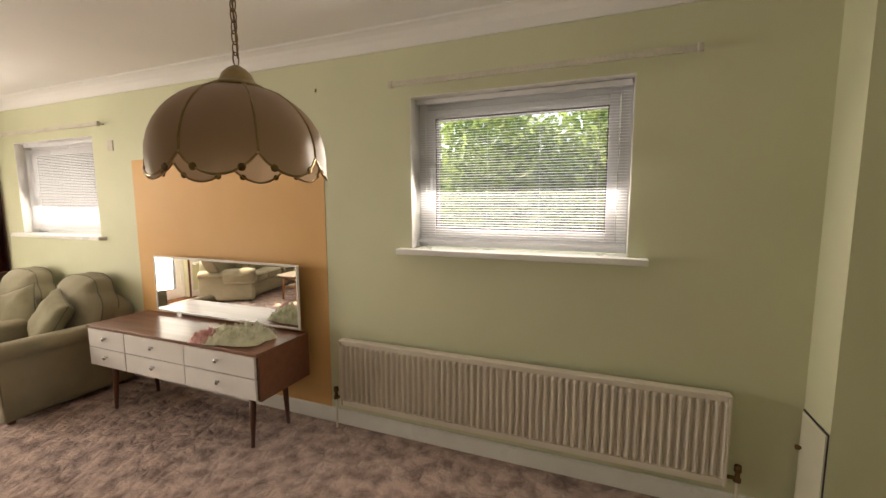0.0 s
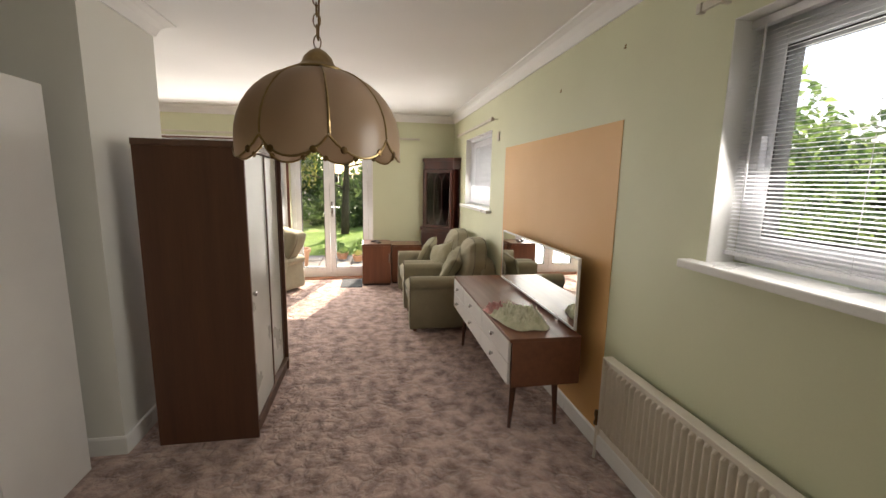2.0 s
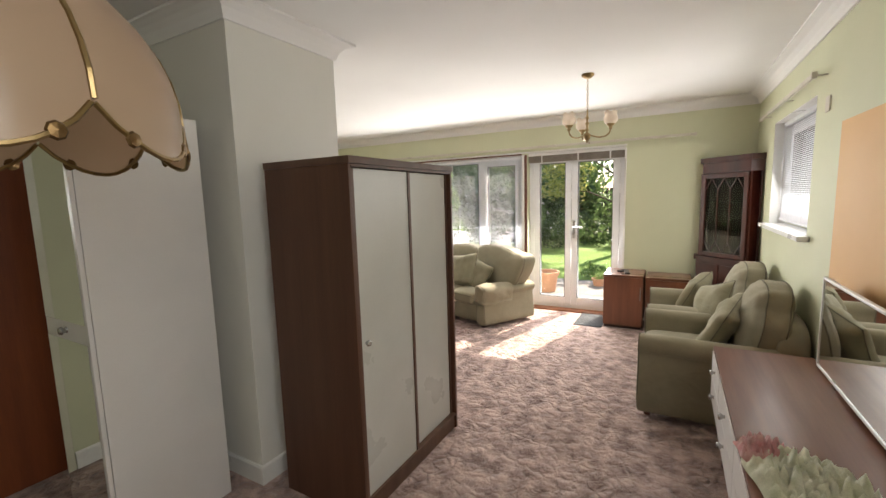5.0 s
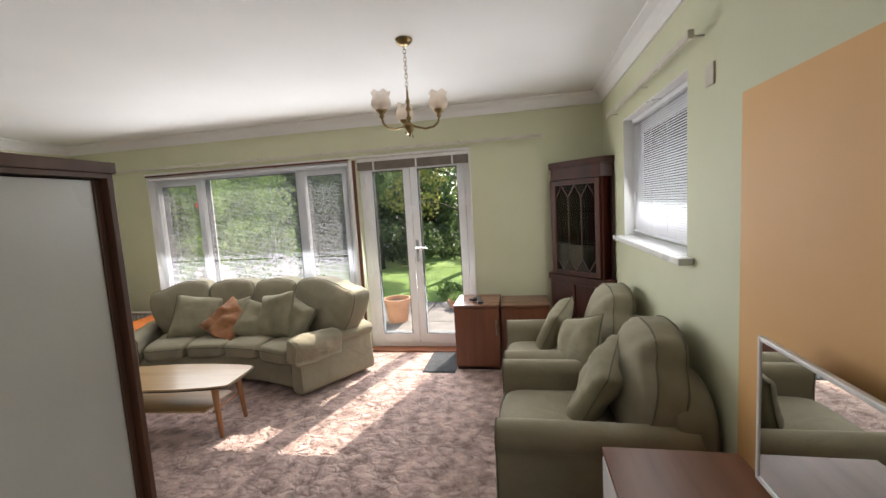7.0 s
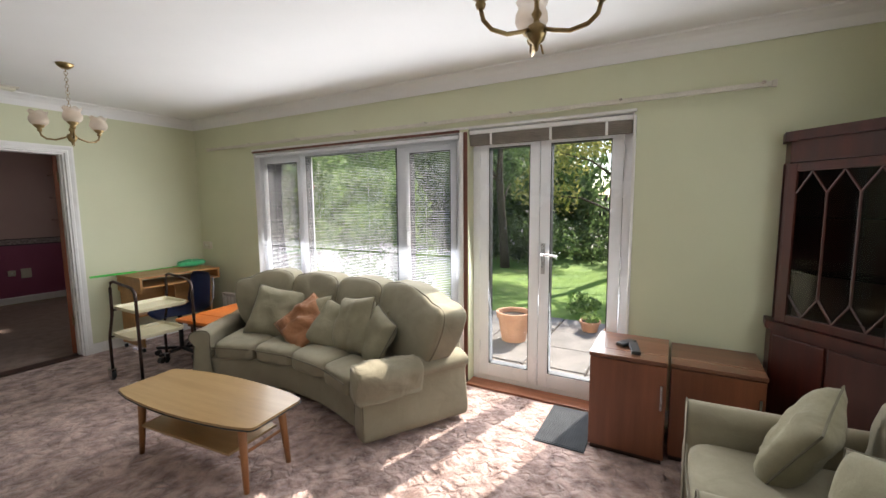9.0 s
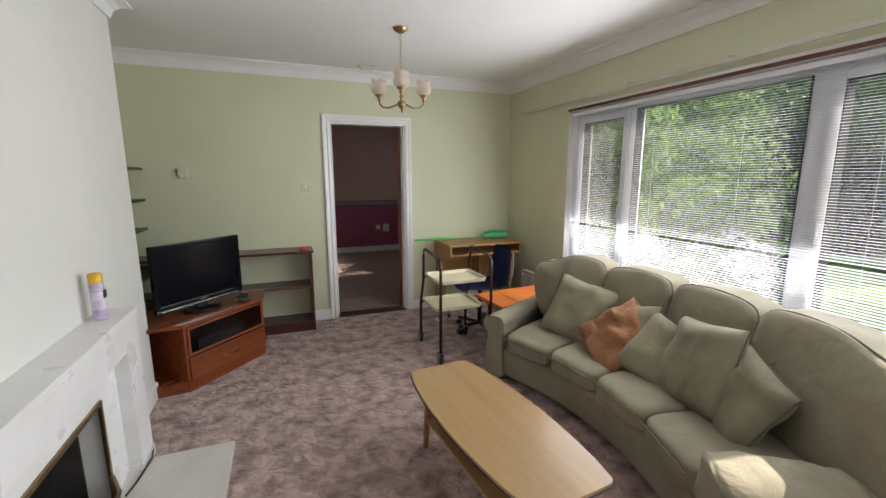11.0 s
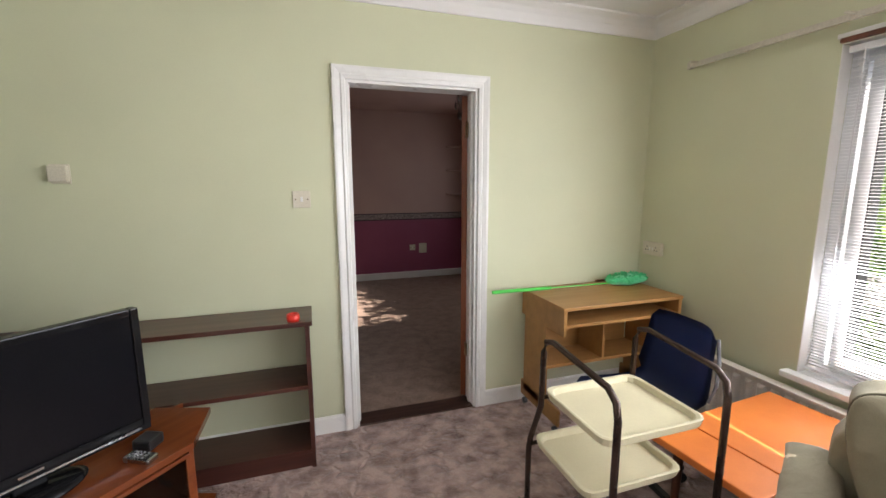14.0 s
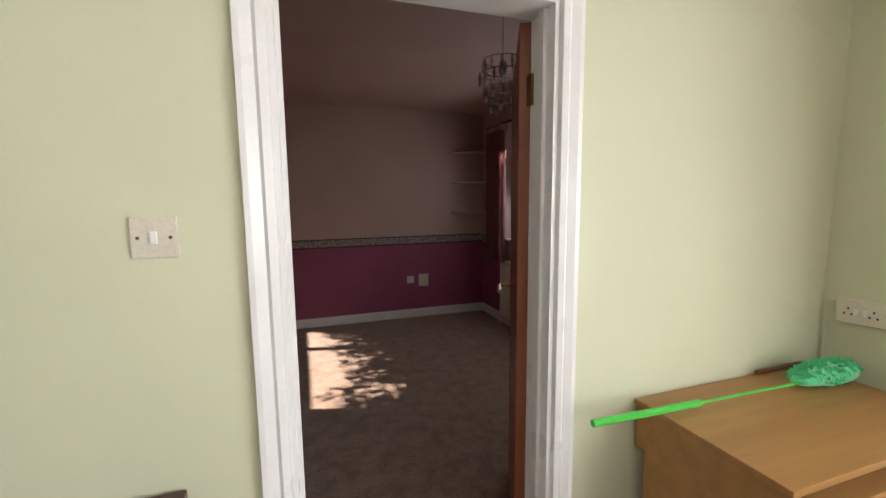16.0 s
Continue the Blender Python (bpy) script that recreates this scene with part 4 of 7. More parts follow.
for s in range(SEG):
    a0, a1 = 2 * math.pi * s / SEG + 0.2, 2 * math.pi * (s + 1) / SEG + 0.2
    nu, nh = 10, 10

    def spot(f, r, z, j=9):
        a = a0 + (a1 - a0) * (0.01 + 0.98 * f)
        r *= 1 - 0.035 * (1 - math.sin(math.pi * f)) * min(1, j / 5)
        return Vector((r * math.cos(a), r * math.sin(a), z))

    rows = [[spot(i / nu, *dome(j / nh), j) for i in range(nu + 1)] for j in range(nh + 1)]
    wave = [spot(i / nu, R0 * 0.998, 1.585 - 0.004 - 0.046 * math.sin(math.pi * i / nu) ** 0.8) for i in range(nu + 1)]
    petal = part("glass_petal", sheet(rows + [wave]), m_shade, lamp, smooth=True)
    part("rim", tube(bmesh.new(), wave, 0.003, 6), m_brass, petal, "brass rim")
    part("rib", tube(bmesh.new(), [row[0] for row in rows], 0.0032, 6), m_brass, lamp, "brass rib")
    for q in (wave[2], wave[8]):
        part("leaf_ornament", lathe(bmesh.new(), [(0.0, 0.004), (0.007, 0.003), (0.009, 0.0), (0.0, -0.002)], 8, look(q, q * 0.6 + Vector((0, 0, 0.4 * q.z)))), m_old_brass, lamp)
part("cap", lathe(bmesh.new(), [(0.058, 1.754), (0.066, 1.757), (0.064, 1.762), (0.05, 1.767), (0.04, 1.778), (0.034, 1.792), (0.022, 1.804), (0.009, 1.812), (0.0, 1.815)], 20), m_brass, lamp, "brass cap", smooth=True)
part("bulb_holder", lathe(bmesh.new(), [(0.0, 1.765), (0.02, 1.76), (0.02, 1.70), (0.014, 1.69), (0.0, 1.69)], 14), m_rail, lamp, smooth=True)
part("chain", chain(bmesh.new(), 0, 0, 1.815, 2.425), m_old_brass, lamp, "dull brass chain")
part("cable", tube(bmesh.new(), [(0.004, 0.003, 1.83), (-0.012, 0.008, 2.0), (0.008, -0.01, 2.15), (-0.008, 0.006, 2.3), (0.003, 0, 2.42)], 0.0025, 6), m_old_brass, lamp)
part("ceiling_rose", lathe(bmesh.new(), [(0.0, 2.417), (0.03, 2.422), (0.05, 2.437), (0.055, 2.452)], 20), m_brass, lamp, smooth=True)

# plates and hooks on the window wall
for x, z in ((-2.33, 2.10), (-1.62, 2.17)):
    hk = thing("picture_hook", pose(x, N, z), "small brass picture hook on the green wall", "hook")
    part("hook", boxes((-0.004, 0.004, -0.004, 0.0, -0.010, 0.010), (-0.003, 0.003, -0.010, -0.004, -0.010, -0.005)), m_brass, hk)
bp = thing("blank_plate", pose(-3.69, N, 1.94), "aged white blank electrical plate on the wall", "plate")
part("plate", boxes((-0.036, 0.036, -0.009, 0.0, -0.042, 0.042)), m_rail, bp, bevel=0.004)


# ---- living end ----
# armchairs
SCROLL = [(-0.055, 0.05), (-0.052, 0.25), (-0.05, 0.44), (-0.052, 0.515), (-0.03, 0.552), (0.012, 0.556), (0.052, 0.538), (0.072, 0.50), (0.066, 0.462), (0.044, 0.435), (0.046, 0.36), (0.056, 0.2), (0.056, 0.05)]
BELL = [(0.0, 0.36), (0.20, 0.36), (0.30, 0.40), (0.335, 0.50), (0.35, 0.60), (0.34, 0.68), (0.30, 0.735), (0.262, 0.77), (0.24, 0.815), (0.19, 0.86), (0.10, 0.885)]
BELL = BELL + [(0.0, 0.89)] + [(-u, z) for u, z in BELL[:0:-1]]


def leaning(w):
    return (w.x, w.y + (w.z - 0.4) * 0.2, w.z)


ac = thing("armchair", pose(-3.90, 1.245, 0), "sage green fabric armchair with scrolled arms against the wall", "armchair", "pair of armchairs")
part("base", soft((-0.345, 0.045, 0.045), (0.345, 0.80, 0.29), 10, 7, 0.004, 1), m_fabric, ac, smooth=True)
seat = part("seat_cushion", soft((-0.30, 0.0, 0.26), (0.30, 0.64, 0.42), 6, 9, 0.007, 2, crown=0.12), m_fabric, ac, smooth=True)
part("piping", bar_line([(-0.285, 0.006, 0.378), (-0.1, -0.008, 0.384), (0.1, -0.008, 0.384), (0.285, 0.006, 0.378)], 0.004), m_piping, seat)
for sd_ in (-1, 1):
    scroll = [(sd_ * (0.352 + u), z) for u, z in SCROLL]
    arm = part("arm", stuffed(scroll, 0.0, 0.80, 0.008, None, 0.014, 0.006, 3 + sd_, 8), m_fabric, ac, smooth=True)
    part("piping", welt(scroll, 0.001, None, 0.004, 0.02, 0.9), m_piping, arm)
back = part("backrest", stuffed(BELL, 0.58, 0.73, 0.075, leaning, 0.03, 0.013, 11, 4, 0.03), m_fabric, ac, "plump bell-shaped back cushion", smooth=True)
part("piping", welt(BELL, 0.60, leaning, 0.0045, 0.14, 0.87), m_piping, back)
part("back_seam", welt(BELL, 0.715, leaning, 0.004, 0.14, 0.87), m_piping, back)
part("back_shell", stuffed([(0.0, 0.06), (0.37, 0.06), (0.385, 0.30), (0.385, 0.52), (0.35, 0.63), (0.22, 0.70), (0.0, 0.71), (-0.22, 0.70), (-0.35, 0.63), (-0.385, 0.52), (-0.385, 0.30), (-0.37, 0.06)], 0.72, 0.875, 0.0, None, 0.03, 0.006, 15), m_fabric, ac, smooth=True)
for x in (-0.33, 0.33):
    for y in (0.06, 0.74):
        part("foot", lathe(bmesh.new(), [(0.0, 0.0), (0.022, 0.0), (0.028, 0.05), (0.0, 0.05)], 12, pose(x, y, 0)), m_teak_leg, ac)
ac2 = copy_thing(ac, pose(-4.745, 1.245, 0, 0, 0, 1.0))
ac2["label"] = "sage green fabric armchair beside the low cabinets"


def pillow(at, size, thick, seed, material, label, kind="scatter cushion"):
    t = thing("scatter_cushion", at, label, kind, "")
    b = part("cover", throw_pillow(size, thick, seed, crease=0.045 if material is m_rust else 0.017), material, t, smooth=True)
    edge = [(size / 2 * u, size / 2 * v, 0) for u, v in ((-1, -1), (-0.5, -0.96), (0, -0.945), (0.5, -0.96), (1, -1), (0.96, -0.5), (0.945, 0), (0.96, 0.5), (1, 1), (0.5, 0.96), (0, 0.945), (-0.5, 0.96), (-1, 1), (-0.96, 0.5), (-0.945, 0), (-0.96, -0.5))]
    part("piping", tube(bmesh.new(), edge, 0.004, 5, True), m_piping if material is not m_rust else m_rust, b)
    return t


m_pillow = surface("olive_green_cushion_cover", (0.285, 0.258, 0.172), (0.215, 0.193, 0.127), 0.92, 6, 360, 0.3, spread=0.06, sheen=0.12, depth=0.003, fold=0.26)
m_rust = surface("rust_brown_satin", (0.35, 0.165, 0.08), (0.25, 0.11, 0.05), 0.6, 7, 300, 0.2, spread=0.06, sheen=0.15, depth=0.003, fold=0.5)
pillow(pose(-4.90, 1.60, 0.57, 62, 10, -22), 0.37, 0.14, 3, m_pillow, "olive green scatter cushion leaning in the armchair")
pillow(pose(-3.93, 1.73, 0.565, 64, 14, -20), 0.42, 0.15, 6, m_pillow, "olive green scatter cushion leaning in the armchair")
pillow(pose(-4.40, 1.70, 0.60, 62, -18, 34), 0.36, 0.12, 8, m_pillow, "olive green scatter cushion slumped between the two armchairs")

# the curved sofa
CX, CY = -3.363, -1.30


def bow(w):
    """Bends (degrees, radius, height) round the sofa's centre."""
    a = radians(w.x if w.x > 0 else w.x * 0.95)
    return (-w.y * math.cos(a), w.y * math.sin(a), w.z)


def bow_back(w):
    return bow(Vector((w.x, w.y + (w.z - 0.4) * 0.22, w.z)))


sofa = thing("curved_sofa", pose(CX, CY, 0), "sage green curved four-seat sofa with rolled arms and loose cushions", "sofa")
part("base", soft((-30, 1.65, 0.04), (30, 2.40, 0.265), 10, 12, 0.004, 21, bow), m_fabric, sofa, smooth=True)
for i in range(4):
    a = -26.6 + 13.3 * i
    c = part("seat_cushion", soft((a + 0.1, 1.615, 0.245), (a + 13.2, 2.22, 0.39), 6, 10, 0.006, 30 + i, bow, crown=0.14), m_fabric, sofa, smooth=True)
    part("piping", bar_line([bow(Vector((a + 0.5 + 12.3 * k / 6, 1.613 - 0.006 * math.sin(math.pi * k / 6), 0.352))) for k in range(7)], 0.004), m_piping, c)
    if i in (1, 2):
        shape = [(a + 0.3, 0.37), (a + 6.6, 0.36), (a + 13.0, 0.37), (a + 13.2, 0.55), (a + 13.15, 0.74), (a + 12.6, 0.825), (a + 10.5, 0.856), (a + 6.6, 0.866), (a + 2.8, 0.856), (a + 0.7, 0.825), (a + 0.15, 0.74), (a + 0.1, 0.55)]
    else:
        wing = [(0.1, 0.37), (0.12, 0.56), (0.15, 0.76), (0.9, 0.85), (4.0, 0.878), (8.0, 0.874), (10.6, 0.85), (12.2, 0.835), (13.6, 0.812), (16.0, 0.80), (17.6, 0.765), (17.8, 0.67), (16.9, 0.55), (15.6, 0.46), (13.6, 0.40), (8.0, 0.36)]
        shape = [(a + u * (1.0 + 0.2 * min(1, u / 13)), z) for u, z in wing] if i == 3 else [(a + 13.3 - u * (1.0 - 0.13 * min(1, u / 13)), z) for u, z in wing]
    b = part("back_cushion", stuffed(shape, 2.08, 2.25, 0.045, bow_back, 0.03, 0.007, 40 + i, 4, 0.02), m_fabric, sofa, smooth=True)
    part("piping", welt(shape, 2.10, bow_back, 0.0045, 0.0, 0.86), m_piping, b)
    for k in (0.33, 0.67):
        part("button", soft((a + 13.3 * k - 0.4, 2.038, 0.655), (a + 13.3 * k + 0.4, 2.058, 0.685), 2, 2, 0, 0, bow_back), m_fabric, b)
part("back_shell", soft((-29.5, 2.26, 0.06), (29.5, 2.44, 0.66), 9, 12, 0.004, 50, bow), m_fabric, sofa, smooth=True)
m_cover = surface("pale_loose_arm_cover", (0.31, 0.275, 0.195), (0.24, 0.212, 0.148), 0.92, 5, 380, 0.25, spread=0.05, sheen=0.1, depth=0.003, fold=0.4)
for sd_ in (-1, 1):
    def beside(w, turn=sd_ * 30.2):
        """A straight arm: across, along the radius, height."""
        o, q = Vector(bow(Vector((turn, w.y, w.z)))), radians(turn if turn > 0 else turn * 0.95)
        return o + Vector((math.sin(q), math.cos(q), 0)) * w.x

    scroll = [(sd_ * 1.36 * u, z * 0.85) for u, z in SCROLL]
    arm = part("arm", stuffed(scroll, 1.66, 2.40, 0.01, beside, 0.016, 0.006, 52 + sd_, 8), m_fabric, sofa, smooth=True)
    part("piping", welt(scroll, 1.661, beside, 0.004, 0.02, 0.9), m_piping, arm)
    if sd_ > 0:
        draped = [(-0.083, 0.278), (-0.081, 0.389), (-0.083, 0.453), (-0.053, 0.488), (0.015, 0.494), (0.083, 0.477), (0.114, 0.435), (0.106, 0.37), (0.09, 0.315), (0.087, 0.278)]
        part("arm_cover", stuffed(draped, 1.632, 2.06, 0.012, beside, 0.02, 0.017, 61, 12), m_cover, sofa, "loose pale creased fabric arm cover", smooth=True)
for a in (-29, 29):
    for r in (1.72, 2.34):
        q = bow(Vector((a, r, 0)))
        part("foot", lathe(bmesh.new(), [(0.0, 0.0), (0.02, 0.0), (0.025, 0.05), (0.0, 0.05)], 12, pose(*q)), m_gasket, sofa)


def on_sofa(a, r, z, rx, ry, rz):
    x, y, _ = bow(Vector((a, r, 0)))
    return pose(CX + x, CY + y, z, 0, 0, 0) @ pose(0, 0, 0, 0, 0, 90 - a + rz) @ pose(0, 0, 0, rx, ry, 0)


pillow(on_sofa(-15.0, 1.99, 0.545, 64, 10, 8), 0.44, 0.15, 11, m_pillow, "large olive green cushion in the corner of the sofa")
pillow(on_sofa(-3.8, 2.0, 0.52, 60, -14, -10), 0.38, 0.13, 12, m_pillow, "olive green cushion behind the rust cushion")
pillow(on_sofa(-3.6, 1.90, 0.52, 46, -8, 14) @ pose(0, 0, 0, 0, 0, 42), 0.40, 0.075, 13, m_rust, "crumpled rust brown satin cushion on the sofa")
pillow(on_sofa(4.5, 1.96, 0.50, 52, 18, 10), 0.38, 0.14, 14, m_pillow, "olive green cushion leaning on the sofa")
pillow(on_sofa(11.5, 1.95, 0.565, 68, -10, -4), 0.43, 0.15, 15, m_pillow, "olive green cushion standing on the sofa")
pillow(on_sofa(18.0, 1.98, 0.51, 64, 12, -14), 0.38, 0.15, 16, m_pillow, "olive green cushion beside the sofa arm")

# coffee table
m_table_top = wood("pale_oak_laminate", (0.40, 0.25, 0.11), (0.33, 0.20, 0.085), 0.33, "Y", 20, 0.2)
m_table_leg = wood("light_beech_leg", (0.36, 0.16, 0.06), (0.26, 0.11, 0.04), 0.4, "Z", 20)
ct = thing("coffee_table", pose(-4.295, -1.155, 0, 0, 0, 5), "oak topped coffee table with splayed beech legs and a shelf", "coffee table")
bm = bmesh.new()
outline = [(0.177 - 0.035 * (1 - math.sin(a)), -0.55 + 0.035 * (1 - math.cos(a))) for a in [math.pi / 2 * k / 4 for k in range(4)]]
outline += [(0.232 - 0.055 * (2 * k / 8 - 1) ** 2, -0.55 + 1.10 * k / 8) for k in range(1, 8)]
outline += [(x, -y) for x, y in outline[3::-1]]
ring = outline + [(-x, y) for x, y in outline[::-1]]
lo_, hi_ = [bm.verts.new((x, y, 0.362)) for x, y in ring], [bm.verts.new((x, y, 0.384)) for x, y in ring]
bm.faces.new(lo_)
bm.faces.new(hi_)
for i in range(len(ring)):
    j = (i + 1) % len(ring)
    bm.faces.new((lo_[i], lo_[j], hi_[j], hi_[i]))
part("tabletop", bm, m_table_top, ct, bevel=0.0)
part("edging", tube(bmesh.new(), [(x * 1.002, y * 1.002, 0.368) for x, y in ring], 0.004, 6, True), m_gasket, ct)
part("shelf", boxes((-0.16, 0.16, -0.36, 0.36, 0.185, 0.199)), m_table_top, ct, bevel=0.004)
for x in (-0.15, 0.15):
    for y in (-0.40, 0.44):
        part("leg", legs(bmesh.new(), x * 0.85, y * 0.97, 0.364, 0.024, 0.014, (x * 0.1, y * 0.06), 10), m_table_leg, ct, smooth=True)
for y in (-0.385, 0.42):
    part("rail", boxes((-0.12, 0.12, y - 0.01, y + 0.01, 0.31, 0.362)), m_table_leg, ct, bevel=0.004)
    part("stretcher", bar_line([(-0.14, y * 0.98, 0.185), (0.14, y * 0.98, 0.185)], 0.009, 8), m_table_leg, ct)

# corner cabinet
m_mahog = wood("dark_mahogany", (0.07, 0.013, 0.007), (0.028, 0.006, 0.004), 0.36, "Z", 14, 0.08)
m_cab_glass = glass("cabinet_glass", (0.75, 0.78, 0.76))
cc = thing("corner_cabinet", pose(W + 0.018, N - 0.004, 0, 0, 0, 45), "tall dark mahogany corner display cabinet with glazed door", "cabinet")


def corner_box(half, back, z0, z1, lip=0.0):
    """A five-sided corner carcass: x runs along its front, y towards the corner."""
    bm = bmesh.new()
    d = back
    pts = [(-half - lip, -d - lip), (half + lip, -d - lip), (half + lip + 0.10, -d + 0.10), (0.0, -0.005), (-half - lip - 0.10, -d + 0.10)]
    a, b = [bm.verts.new((x, y, z0)) for x, y in pts], [bm.verts.new((x, y, z1)) for x, y in pts]
    bm.faces.new(a)
    bm.faces.new(b)
    for i in range(5):
        bm.faces.new((a[i], a[(i + 1) % 5], b[(i + 1) % 5], b[i]))
    return bm


part("base_unit", corner_box(0.275, 0.42, 0.05, 0.76), m_mahog, cc, bevel=0.004)
part("plinth", corner_box(0.26, 0.41, 0.0, 0.05), m_mahog, cc)
part("waist", corner_box(0.275, 0.42, 0.76, 0.80, 0.018), m_mahog, cc, bevel=0.008)
part("cornice", corner_box(0.255, 0.40, 1.77, 1.82, 0.02), m_mahog, cc, bevel=0.012)
part("head", corner_box(0.255, 0.40, 1.66, 1.77), m_mahog, cc, bevel=0.002)
part("side_panel", boxes((-0.275, -0.255, -0.40, -0.30, 0.80, 1.66)), m_mahog, cc)
part("side_panel", boxes((0.255, 0.275, -0.40, -0.30, 0.80, 1.66)), m_mahog, cc)
for s in (-1, 1):
    part("back_panel", boxes((-0.005, 0.005, -0.46, 0.0, 0.80, 1.66), m=pose(0, -0.02, 0, 0, 0, s * 45)), m_mahog, cc)
for z in (1.08, 1.37):
    part("shelf", boxes((-0.24, 0.24, -0.38, -0.26, z, z + 0.008), (-0.12, 0.12, -0.26, -0.14, z, z + 0.008)), m_cab_glass, cc, "glass shelf")
door = part("door", frame_ring(-0.252, 0.252, 0.805, 1.655, 0.045, -0.418, -0.396, "x"), m_mahog, cc, bevel=0.004)
part("pane", boxes((-0.205, 0.205, -0.406, -0.403, 0.852, 1.608)), m_cab_glass, door, "cabinet glass")
for x in (-0.068, 0.068):
    part("glazing_bar", bar_line([(x, -0.41, 0.96), (x, -0.41, 1.50)], 0.006), m_mahog, door)
for z0, z1 in ((0.96, 0.852), (1.50, 1.608)):
    for x0, x1 in ((-0.205, -0.1365), (-0.068, -0.1365), (-0.068, 0.0), (0.068, 0.0), (0.068, 0.1365), (0.205, 0.1365)):
        part("glazing_bar", bar_line([(x0, -0.41, z0), (x1, -0.41, z1)], 0.006), m_mahog, door)
for s in (-1, 1):
    part("cupboard_door", boxes((s * 0.132 - 0.125, s * 0.132 + 0.125, -0.432, -0.419, 0.09, 0.73)), m_mahog, cc, bevel=0.006)
    part("knob", lathe(bmesh.new(), [(0.0, 0.02), (0.008, 0.018), (0.009, 0.01), (0.005, 0.0)], 10, pose(s * 0.03, -0.432, 0.45, 90)), m_old_brass, cc, smooth=True)

# low cabinets by the garden doors
m_cab = wood("red_brown_cabinet_veneer", (0.21, 0.072, 0.033), (0.135, 0.045, 0.021), 0.36, "Z", 14, 0.15)
m_cab_top = wood("worn_cabinet_top", (0.17, 0.068, 0.035), (0.11, 0.044, 0.023), 0.3, "Y", 16, 0.2)


def low_cabinet(x0, x1, y0, y1, h, label):
    t = thing("low_cabinet", pose((x0 + x1) / 2, (y0 + y1) / 2, 0), label, "cabinet", "low cabinets")
    w, d = (x1 - x0) / 2, (y1 - y0) / 2
    part("body", boxes((-w, w - 0.018, -d, d, 0.03, h - 0.022)), m_cab, t, bevel=0.002)
    part("top", boxes((-w, w + 0.004, -d - 0.002, d + 0.002, h - 0.022, h)), m_cab_top, t, bevel=0.003)
    dr = part("door", boxes((w - 0.016, w, -d + 0.004, d - 0.004, 0.04, h - 0.028)), m_cab, t, bevel=0.002)
    part("handle", boxes((w, w + 0.012, d - 0.03, d - 0.018, h * 0.55, h * 0.55 + 0.14)), m_metal, dr, "metal strip handle", bevel=0.002)
    part("plinth", boxes((-w + 0.01, w - 0.03, -d + 0.01, d - 0.01, 0.0, 0.03)), m_dark_wood, t)
    return t


low_cabinet(-5.86, -5.42, 0.755, 1.155, 0.60, "red-brown low cabinet holding two remote controls")
low_cabinet(-5.90, -5.50, 1.172, 1.60, 0.575, "red-brown low cabinet next to the corner cabinet")
m_black = surface("black_plastic", (0.012, 0.012, 0.013), (0.022, 0.022, 0.024), 0.35, 9, 200, 0.03)
m_keys = surface("grey_rubber_keys", (0.16, 0.16, 0.17), (0.1, 0.1, 0.11), 0.6, 9, 200, 0.03)


def remote(at, n, w, label, body=None):
    t = thing("remote_control", at, label, "remote control")
    part("body", boxes((-w / 2, w / 2, -n / 2, n / 2, 0, 0.02)), body or m_black, t, bevel=0.005)
    for i in range(4):
        for x in (-0.3, 0, 0.3):
            part("key", boxes((x * w - 0.004, x * w + 0.004, -n * 0.35 + i * n * 0.17, -n * 0.35 + i * n * 0.17 + 0.007, 0.02, 0.0225)), m_keys, t)
    return t


remote(pose(-5.56, 0.98, 0.602, 0, 0, 100), 0.19, 0.05, "long black remote control on the low cabinet")
remote(pose(-5.64, 0.93, 0.602, 0, 0, 60), 0.13, 0.05, "short black remote control on the low cabinet")
mat_t = thing("door_mat", pose(-5.60, 0.60, 0), "dark grey ribbed door mat beside the cabinet", "door mat")
part("backing", boxes((-0.25, 0.25, -0.15, 0.15, 0.002, 0.008)), m_mat := surface("dark_grey_mat_pile", (0.045, 0.05, 0.055), (0.03, 0.033, 0.038), 0.95, 9, 200, 0.4), mat_t)
for i in range(20):
    part("rib", boxes((-0.24, 0.24, -0.143 + i * 0.0148, -0.135 + i * 0.0148, 0.008, 0.013)), m_mat, mat_t)

# chandeliers
m_frost = bpy.data.materials.new("etched_tulip_glass")
m_frost.use_nodes = True
p = m_frost.node_tree.nodes["Principled BSDF"]
p.inputs["Base Color"].default_value, p.inputs["Roughness"].default_value = (0.80, 0.70, 0.60, 1), 0.3
tr = m_frost.node_tree.nodes.new("ShaderNodeBsdfTranslucent")
tr.inputs["Color"].default_value = (0.75, 0.62, 0.50, 1)
gl = m_frost.node_tree.nodes.new("ShaderNodeBsdfTransparent")
mx, mx2 = m_frost.node_tree.nodes.new("ShaderNodeMixShader"), m_frost.node_tree.nodes.new("ShaderNodeMixShader")
mx.inputs[0].default_value, mx2.inputs[0].default_value = 0.5, 0.3
m_frost.node_tree.links.new(p.outputs[0], mx.inputs[1])
m_frost.node_tree.links.new(tr.outputs[0], mx.inputs[2])
m_frost.node_tree.links.new(mx.outputs[0], mx2.inputs[1])
m_frost.node_tree.links.new(gl.outputs[0], mx2.inputs[2])
m_frost.node_tree.links.new(mx2.outputs[0], m_frost.node_tree.nodes["Material Output"].inputs["Surface"])


